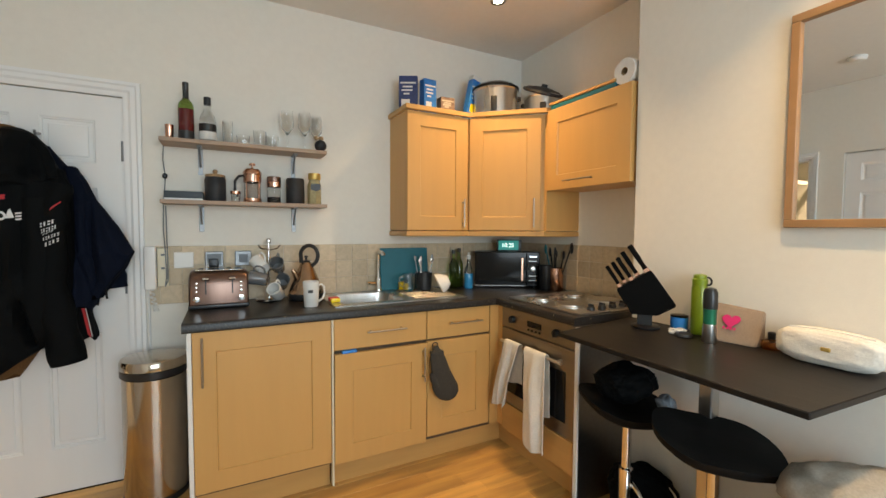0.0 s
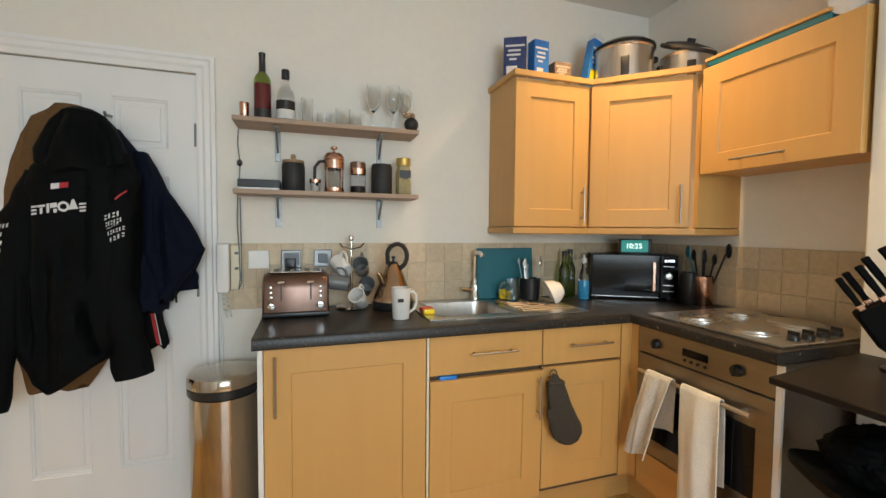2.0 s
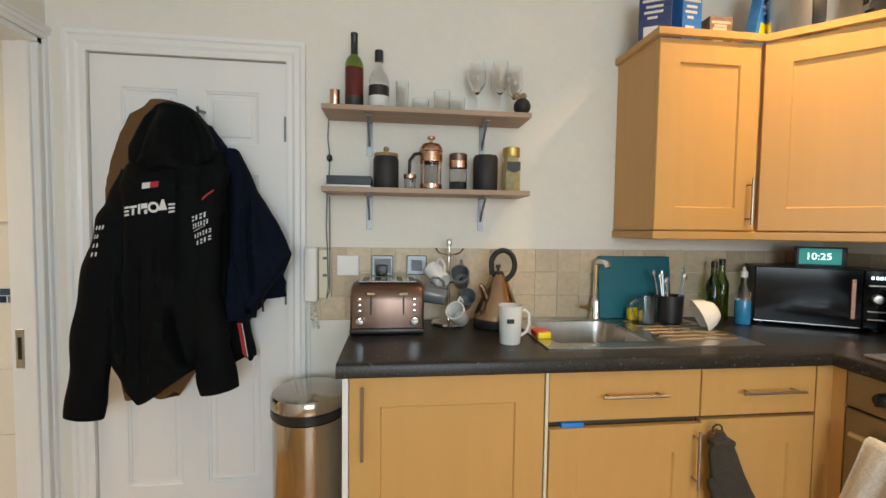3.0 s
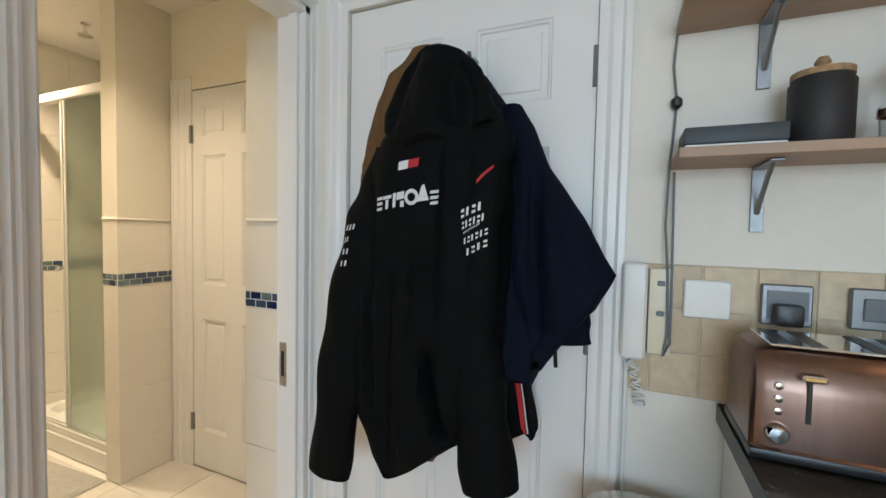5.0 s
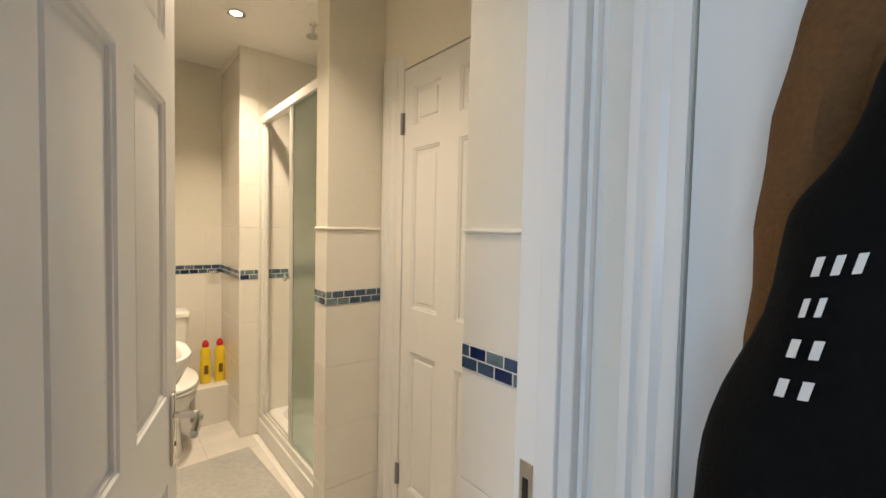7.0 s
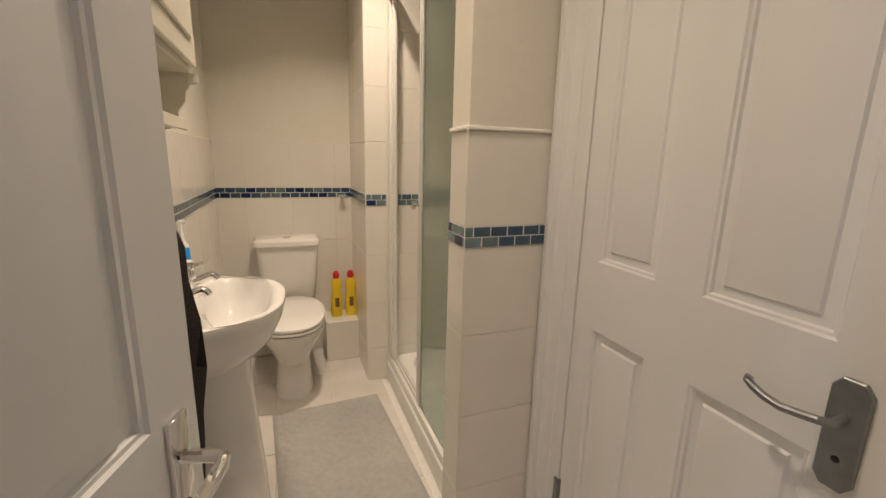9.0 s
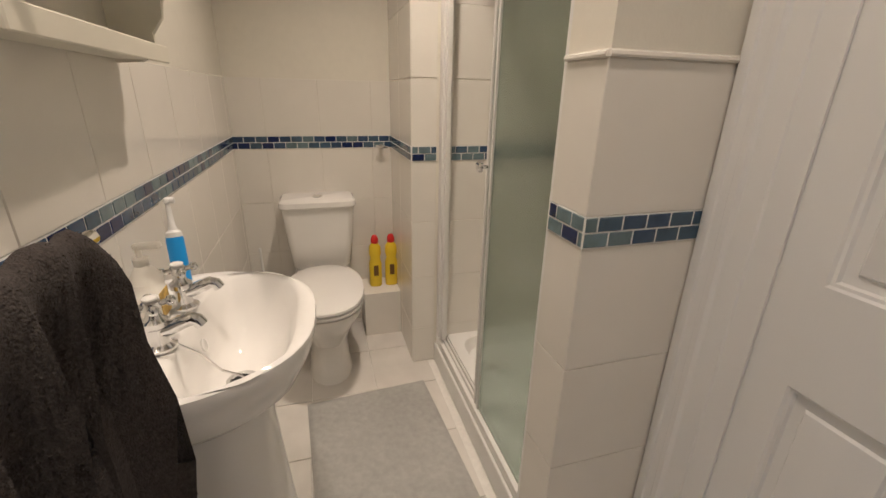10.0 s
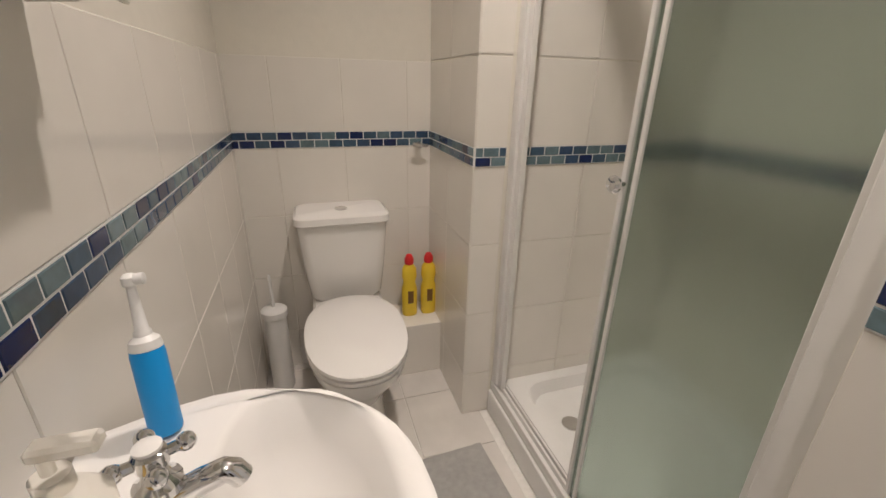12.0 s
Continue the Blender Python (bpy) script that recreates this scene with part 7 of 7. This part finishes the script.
def blob(name, label, category, cx, cy, z0, sx, sy, sz, material, seed, amp=0.22):
    bm = bmesh.new()
    bmesh.ops.create_icosphere(bm, subdivisions=5, radius=1)
    for v in bm.verts:
        p = v.co.copy()
        r = 1 + amp * noise.noise(p * 1.6 + Vector((seed, 0, 0))) + amp * 0.6 * abs(noise.noise(p * 4 + Vector((0, seed, 0)))) + amp * 0.2 * noise.noise(p * 11)
        v.co = Vector((cx + p.x * sx * r, cy + p.y * sy * r, z0 + sz * 0.95 + p.z * sz * r))
        v.co.z = max(v.co.z, z0 + 0.0005)
    return tagged(part(name, bm, material, None, "", 60), label, category)


blob("black_bag", "crumpled black bag lying on the stool", "bag", 1.50, 1.19, 0.59, 0.13, 0.10, 0.075, M_JBLACK, 1.0)
blob("plastic_bag", "crumpled grey plastic bag on the stool", "bag", 1.535, 1.03, 0.585, 0.035, 0.035, 0.035, M_GREYPL, 3.0)
blob("black_holdall", "black bag on the floor under the bar", "bag", 1.62, 1.18, 0.0, 0.11, 0.16, 0.13, M_JBLACK, 5.0)


def shoe(x, y, rz, label):
    s = thing("shoe", label, "shoe", x, y, 0, "shoes under the bar")
    m = pose(x, y, 0, 0, 0, rz)
    def outline(z, k):
        return [(0.14 * k * math.cos(a), 0.046 * k * math.sin(a) * (1 + 0.15 * math.cos(a)), z) for a in [2 * math.pi * i / 24 for i in range(24)]]
    bm = loft(bmesh.new(), [outline(0.001, 0.96), outline(0.006, 1.0), outline(0.026, 1.0), outline(0.028, 0.96)])
    bm.transform(m)
    part("sole", bm, M_WPLASTIC, s, "pale rubber sole")
    bm = bmesh.new()
    rings = [outline(0.0285, 0.97), outline(0.05, 0.95)]
    for z, k, sh in ((0.07, 0.8, -0.02), (0.085, 0.6, -0.045), (0.10, 0.48, -0.06)):
        rings.append([(px + sh, py, z + 0.02 * max(0, -px)) for px, py, _ in outline(z, k)])
    loft(bm, rings)
    bm.transform(m)
    u = part("upper", bm, M_SHOE, s)
    for k in range(3):
        bm = T([(0.01 + 0.025 * k, -0.022, 0.078 - 0.007 * k), (0.012 + 0.025 * k, 0, 0.085 - 0.008 * k), (0.01 + 0.025 * k, 0.022, 0.078 - 0.007 * k)], 0.003, 6)
        bm.transform(m)
        part("laces", bm, M_WPLASTIC, u)


M_SHOE = cloth_mat("olive grey canvas", (0.14, 0.135, 0.11))
shoe(1.50, 0.98, 190, "olive grey canvas shoe on the floor")
shoe(1.47, 0.87, 172, "olive grey canvas shoe on the floor")

# things on the bar
kb = thing("knife_block", "black slanted knife block with five black and copper knives", "knife block", 1.618, 1.192, TZ)
bmx = face((1.618, 1.192, TZ + 0.056), (0.64, -0.77, 0), (0, 0, 1))
part("base", LT([(0.056, 0), (0.058, 0.003), (0.058, 0.009), (0.052, 0.012), (0.01, 0.013)], 1.618, 1.192, TZ + 0.0005, 28), M_BLACK, kb)
bm = B(-0.035, -0.044, -0.012, 0.025, 0.01, 0.012, bevel=0.003)
bm.transform(bmx)
part("stem", bm, M_BLACK, kb)
bm = P([(-0.057, 0.004), (0.043, 0.004), (0.11, 0.046), (0.112, 0.056), (0.018, 0.194), (0.008, 0.195), (-0.118, 0.11), (-0.118, 0.1)], "z", -0.032, 0.032)
bmesh.ops.bevel(bm, geom=bm.edges[:], offset=0.003, segments=2, affect="EDGES")
bm.transform(bmx)
part("block", bm, M_KBLOCK, kb)
for k, (u, v, L, wd) in enumerate(((-0.106, 0.12, 0.088, 0.008), (-0.084, 0.135, 0.09, 0.0085), (-0.059, 0.151, 0.098, 0.009), (-0.034, 0.167, 0.108, 0.0095), (0.0, 0.19, 0.118, 0.011))):
    mk = bmx @ Matrix.Translation((u, v, 0.014 * (-1) ** k)) @ pose(0, 0, 0, 0, 0, 33)
    bm = B(-wd - 0.001, -0.006, -0.007, wd + 0.001, 0.016, 0.007, bevel=0.0015)
    bm.transform(mk)
    kn = part("knife", bm, M_COPPER, kb, "copper bolster")
    bm = bmesh.new()
    loft(bm, [[(c * wd * w, 0.0165 + L * q, s * 0.008 * w) for c, s in ((-1, -0.6), (-0.6, -1), (0.6, -1), (1, -0.6), (1, 0.6), (0.6, 1), (-0.6, 1), (-1, 0.6))] for q, w in ((0, 0.95), (0.15, 0.85), (0.5, 1.05), (0.85, 1.0), (0.97, 1.1), (1.0, 0.8))])
    bm.transform(mk)
    part("handle", bm, M_KBLOCK, kn, "black handle")
tn = thing("blue_tub", "blue plastic tub with a white top", "tub", 1.715, 1.105, TZ)
part("tub", LT([(0.03, 0), (0.033, 0.003), (0.034, 0.055), (0.032, 0.057)], 1.71, 1.10, TZ + 0.0005, 24), M_BLUE, tn)
part("lid", LT([(0.0345, 0.0575), (0.0345, 0.064), (0.03, 0.066)], 1.71, 1.10, TZ, 24), M_BLKGLASS, tn, "dark lid")
blob("tissue", "crumpled white tissue on the bar", "tissue", 1.64, 1.06, TZ, 0.035, 0.025, 0.012, M_PAPERW, 2.0, 0.5)
tagged(part("dark_puck", LT([(0.03, 0), (0.034, 0.004), (0.03, 0.014), (0.02, 0.016)], 1.615, 1.02, TZ + 0.0005, 20), M_DARKFOIL), "small dark round case on the bar", "case")
M_LIME = mat("lime green plastic", (0.21, 0.30, 0.012), 0.3, scale=15, vary=0.03, Transmission_Weight=0.15)
gb = thing("water_bottle", "tall lime green water bottle", "bottle", 1.715, 1.02, TZ)
part("bottle", LT([(0.028, 0), (0.030, 0.004), (0.030, 0.19), (0.027, 0.2)], 1.715, 1.02, TZ + 0.0005, 24), M_LIME, gb)
part("cap", LT([(0.028, 0.201), (0.029, 0.226), (0.024, 0.23), (0.024, 0.243), (0.016, 0.246)], 1.715, 1.02, TZ, 24), M_LIME, gb, "green screw cap")
part("strap", T(arc((1.715, 0.99, TZ + 0.22), (0, -1, 0), (0, 0, 1), 0.016, -1.6, 1.6, 8), 0.004, 6), M_BLACK, gb)
de = thing("deodorant_can", "green and silver spray can with a black cap", "spray can", 1.625, 0.925, TZ)
M_GREEN = mat("green metallic print", (0.02, 0.22, 0.12), 0.3, 0.4, scale=20)
part("can", LT([(0.024, 0), (0.026, 0.004), (0.022, 0.07)], 1.625, 0.925, TZ + 0.0005, 24), M_STEEL, de)
part("printed_band", LT([(0.0221, 0.0705), (0.022, 0.105), (0.024, 0.128)], 1.625, 0.925, TZ, 24), M_GREEN, de, "green printed band")
part("cap", LT([(0.0245, 0.1285), (0.025, 0.15), (0.024, 0.19), (0.018, 0.205), (0.008, 0.208)], 1.625, 0.925, TZ, 24), M_BLACK, de, "black cap")
po = thing("cosmetic_pouch", "beige pouch with a pink heart against the wall", "pouch", 1.725, 0.88, TZ)
bm = bmesh.new()
loft(bm, [[(1.665, 0.945, TZ + 0.0005), (1.69, 0.80, TZ + 0.0005), (1.74, 0.80, TZ + 0.0005), (1.735, 0.95, TZ + 0.0005)], [(1.672, 0.95, TZ + 0.03), (1.695, 0.792, TZ + 0.03), (1.745, 0.795, TZ + 0.03), (1.74, 0.955, TZ + 0.03)], [(1.722, 0.958, TZ + 0.138), (1.738, 0.795, TZ + 0.128), (1.748, 0.795, TZ + 0.128), (1.738, 0.958, TZ + 0.139)]])
bmesh.ops.bevel(bm, geom=bm.edges[:], offset=0.004, segments=2, affect="EDGES")
M_POUCH = cloth_mat("beige canvas", (0.36, 0.27, 0.20), 0.06)
M_PINK = mat("hot pink print", (0.62, 0.02, 0.16), 0.5, scale=30, vary=0.03)
pc = part("case", bm, M_POUCH, po)
heart = []
for i in range(28):
    t = 2 * math.pi * i / 28
    heart.append((0.0019 * 16 * math.sin(t) ** 3, 0.0019 * (13 * math.cos(t) - 5 * math.cos(2 * t) - 2 * math.cos(3 * t) - math.cos(4 * t))))
bm = P(heart, "z", 0, 0.0015)
bm.transform(face((1.697, 0.888, TZ + 0.082), (0.15, -1, 0.0), (0.45, 0.05, 0.89)))
part("heart", bm, M_PINK, pc, "pink printed heart")
for k in range(4):
    bm = B(-0.022 + 0.012 * k, -0.035, 0, -0.015 + 0.012 * k, -0.024 - 0.002 * (k % 2), 0.0014)
    bm.transform(face((1.697, 0.888, TZ + 0.082), (0.15, -1, 0.0), (0.45, 0.05, 0.89)))
    part("pink_mark", bm, M_PINK, pc, "pink printed mark")
jr = thing("perfume_jar", "small dark glass bottle with a black cap", "bottle", 1.73, 0.768, TZ)
M_AMBERG = glass("amber glass", (0.35, 0.14, 0.05), 0.03)
part("glass", LT([(0.028, 0), (0.03, 0.003), (0.03, 0.028), (0.012, 0.036)], 1.73, 0.768, TZ + 0.0005, 20), M_AMBERG, jr)
part("cap", LT([(0.011, 0.0365), (0.012, 0.04), (0.012, 0.06), (0.009, 0.062)], 1.73, 0.768, TZ, 14), M_BLACK, jr)
wb = thing("wash_bag", "soft white wash bag lying on the bar", "wash bag", 1.68, 0.58, TZ)
bm = bmesh.new()
bmesh.ops.create_icosphere(bm, subdivisions=5, radius=1)
for v in bm.verts:
    p = v.co.copy()
    q = Vector([math.copysign(abs(c) ** 0.6, c) for c in p])
    r = 1 + 0.05 * noise.noise(p * 2.5) + 0.03 * noise.noise(p * 7)
    v.co = Vector((1.685 + q.x * 0.055 * r, 0.59 + q.y * 0.135 * r, TZ + 0.056 + q.z * 0.056 * r))
    v.co.z = max(v.co.z, TZ + 0.0005)
    v.co.x = min(v.co.x, BRX - 0.006)
part("bag", bm, M_TOWW, wb, smooth=60)
part("zip", T([(1.665, 0.48, TZ + 0.107), (1.66, 0.54, TZ + 0.113), (1.66, 0.62, TZ + 0.114), (1.665, 0.69, TZ + 0.108)], 0.003, 6), M_WPLASTIC, wb)
part("tag", B(1.617, 0.565, TZ + 0.055, 1.622, 0.59, TZ + 0.068, bevel=0.002), M_GOLD, wb, "small gold tag")

# sofa arm that juts into the room, with a folded throw on it
so = thing("sofa", "beige grey fabric sofa arm under the bar", "sofa", 1.5, 0.0, 0)
M_SOFA = cloth_mat("beige grey upholstery", (0.44, 0.36, 0.275), 0.08)
part("arm", B(1.22, -0.5, 0.05, 1.75, 0.52, 0.53, bevel=0.09, seg=5), M_SOFA, so, smooth=60)
part("cushion", B(1.25, -0.45, 0.49, 1.745, 0.54, 0.585, bevel=0.045, seg=5), M_SOFA, so, smooth=60)
for x, y in ((1.28, 0.42), (1.7, 0.42), (1.28, -0.42), (1.7, -0.42)):
    part("foot", LT([(0.02, 0.0), (0.025, 0.06)], x, y, 0.0005, 12), M_BLACK, so)
M_THROW = cloth_mat("pale grey knitted throw", (0.38, 0.34, 0.285), 0.1)
tw = thing("throw_blanket", "pale grey knitted throw bunched on the sofa arm", "blanket", 1.35, 0.42, 0.585)
bm = bmesh.new()
rings = []
for k in range(33):
    u = k / 32
    c = Vector((1.30 + 0.40 * u, 0.44 + 0.05 * math.sin(u * 5), 0.582 + 0.012 * math.sin(u * 4)))
    r = 0.068 * min(1, 8 * u + 0.45, 5 * (1 - u) + 0.25)
    rings.append([(c.x + 0.01 * noise.noise((u * 8, i * 0.4, 2)), c.y + r * 1.5 * math.cos(6.283 * i / 30) * (1 + 0.15 * noise.noise((u * 7, i * 0.5, 5))), max(0.586, c.z + r * math.sin(6.283 * i / 30) * (1 + 0.22 * noise.noise((u * 9, math.cos(6.283 * i / 30) * 2, 8)) + 0.08 * math.sin(i * 2.1 + u * 6)))) for i in range(30)])
part("throw", loft(bm, rings), M_THROW, tw, smooth=60)
# ---- kitchen: splashback tiles ----
heights = [0.904, 1.006, 1.108, 1.21]
splash = structure("splashback_north", B(-0.37, WN - 0.004, 0.904, WE, WN - 0.0005, 1.21), M_GROUTK, "beige stone tile splashback", "wall tiles")
tile_field(splash, face((-0.37, WN - 0.004, 0), (1, 0, 0), (0, 0, 1)), 2.395, heights, 0.102, 0.003, 0.0035, M_TILEK, first=0.05)
splash_e = structure("splashback_east", B(WE - 0.004, BRY, 0.904, WE - 0.0005, WN - 0.012, 1.21), M_GROUTK, "beige stone tile splashback", "wall tiles")
tile_field(splash_e, face((WE - 0.004, WN - 0.012, 0), (0, -1, 0), (0, 0, 1)), WN - 0.012 - BRY, heights, 0.102, 0.003, 0.0035, M_TILEK)


# ---- bathroom tiling ----
ROWS_B = [0.0, 0.19, 0.452, 0.715, 0.978]
BLUES = [mat("deep blue glass mosaic", (0.009, 0.022, 0.10), 0.12, scale=40, vary=0.15, piece=0.1), mat("slate blue glass mosaic", (0.045, 0.085, 0.16), 0.12, scale=40, vary=0.15, piece=0.1), mat("pale sea glass mosaic", (0.15, 0.22, 0.25), 0.12, scale=40, vary=0.15, piece=0.1), mat("grey blue glass mosaic", (0.065, 0.115, 0.175), 0.12, scale=40, vary=0.15, piece=0.1)]
rnd = random.Random(5)
M_GROUTW = mat("pale mosaic grout", (0.78, 0.78, 0.76), 0.8, scale=60, vary=0.05)


def mosaic(parent, origin, u, length, first=0.0):
    m = face(origin, u, (0, 0, 1))
    bm = box(bmesh.new(), 0, 0.978, 0, length, 1.038, 0.004)
    bm.transform(m)
    part("band_backing", bm, M_GROUTW, parent, "pale grout behind the mosaic band")
    for k in range(2):
        x = -first - (0.026 if k else 0)
        while x < length:
            x0, x1 = max(x, 0.0), min(x + 0.053, length)
            if x1 - x0 > 0.008:
                slab("mosaic_tile", x1 - x0 - 0.0036, 0.0262, 0.0056, rnd.choice(BLUES), parent, m @ Matrix.Translation(((x0 + x1) / 2, 0.978 + 0.0155 + 0.0295 * k, 0)))
            x += 0.053


def tiled(parent, origin, u, length, width=0.2, first=0.0, top=True, high=False, trim=True):
    m = face(origin, u, (0, 0, 1))
    tile_field(parent, m, length, ROWS_B, width, 0.0018, 0.0026, M_TILEB, "tile", first)
    tile_field(parent, m, length, [1.038, 1.296], width, 0.0018, 0.0026, M_TILEB, "tile", first)
    mosaic(parent, origin, u, length, first * 0.3)
    if high:
        tile_field(parent, m, length, [1.299, 1.56, 1.822, 2.084, 2.34], width, 0.0018, 0.0026, M_TILEB, "tile", first)
    elif trim:
        bm = bmesh.new()
        loft(bm, [[(x, 1.2965, 0), (x, 1.2965, 0.007), (x, 1.300, 0.0095), (x, 1.305, 0.0085), (x, 1.308, 0.004), (x, 1.308, 0)] for x in (0, length)])
        bm.transform(m)
        part("tile_trim", bm, M_TILEB, parent, "rounded white tile trim")


tiled(bath_left, (-1.46, 1.88, 0), (-1, 0, 0), 2.73, 0.25, first=0.08, trim=False)
tiled(bath_back, (-4.19, 1.88, 0), (0, 1, 0), 0.75, 0.25, first=0.1, trim=False)
tiled(bath_nook, (-4.19, 2.63, 0), (1, 0, 0), 0.5, 0.25, high=True)
tiled(bath_nook, (-3.69, 2.63, 0), (0, 1, 0), 0.105, 0.2, high=True)
tiled(bath_nook, (-3.69, 2.79, 0), (0, 1, 0), 0.71, 0.235, high=True)
tiled(shower_back, (-3.69, 3.5, 0), (1, 0, 0), 0.97, 0.235, high=True)
tiled(bath_pier, (-2.72, 2.71, 0), (1, 0, 0), 0.12, 0.2, first=0.0)
tiled(bath_pier, (-2.6, 2.705, 0), (0, 1, 0), 0.262, 0.3, first=0.0)
tiled(hall_pier, (-1.683, 2.65, 0), (1, 0, 0), 0.231, 0.3)
m = face((-4.19, 1.88, 0), (1, 0, 0), (0, 1, 0))
for i in range(10):
    for k in range(4):
        x0, x1 = max(0, 0.04 + 0.31 * (i - 1)), 0.04 + 0.31 * i
        y0, y1 = max(0, 0.275 * k - 0.0), 0.275 * (k + 1)
        cx, cy = -4.19 + (x0 + x1) / 2, 1.88 + (y0 + y1) / 2
        if x1 - x0 < 0.02 or (cy > 2.7 and cx < -2.6) or cx > -1.46 or (cy > 2.66 and cx > -1.72):
            continue
        slab("floor_tile", x1 - x0 - 0.004, y1 - y0 - 0.004, 0.005, M_FLOORT, bath_floor, Matrix.Translation((cx, cy, -0.005)))

# ---- kitchen floor boards ----
y = WS
k = 0
rnd = random.Random(9)
while y < WN - 0.01:
    y1 = min(y + 0.095, WN)
    x = WW - 0.06 - rnd.random() * 0.4
    while x < WE:
        L = rnd.choice((0.28, 0.36, 0.44, 0.52, 0.62))
        x0, x1 = max(x, WW - 0.06), min(x + L, WE)
        if x1 - x0 > 0.03 and y > 0.5:
            slab("floor_board", min(x1, WE) - x0 - 0.001, y1 - y - 0.0008, 0.006, M_PLANK, floor, Matrix.Translation(((x0 + min(x1, WE)) / 2, (y + y1) / 2, -0.006)))
        x += L
    y = y1

bm = bmesh.new()
y = WS
while y < 0.5:
    for k in range(7):
        x0 = WW - 0.06 + 0.49 * k
        box(bm, x0, y, -0.006, min(x0 + 0.489, WE), y + 0.0945, 0.0)
    y += 0.095
tagged(part("floor_boards", bm, M_PLANK, floor, "honey oak boards behind the start", 0), kind="stuff")
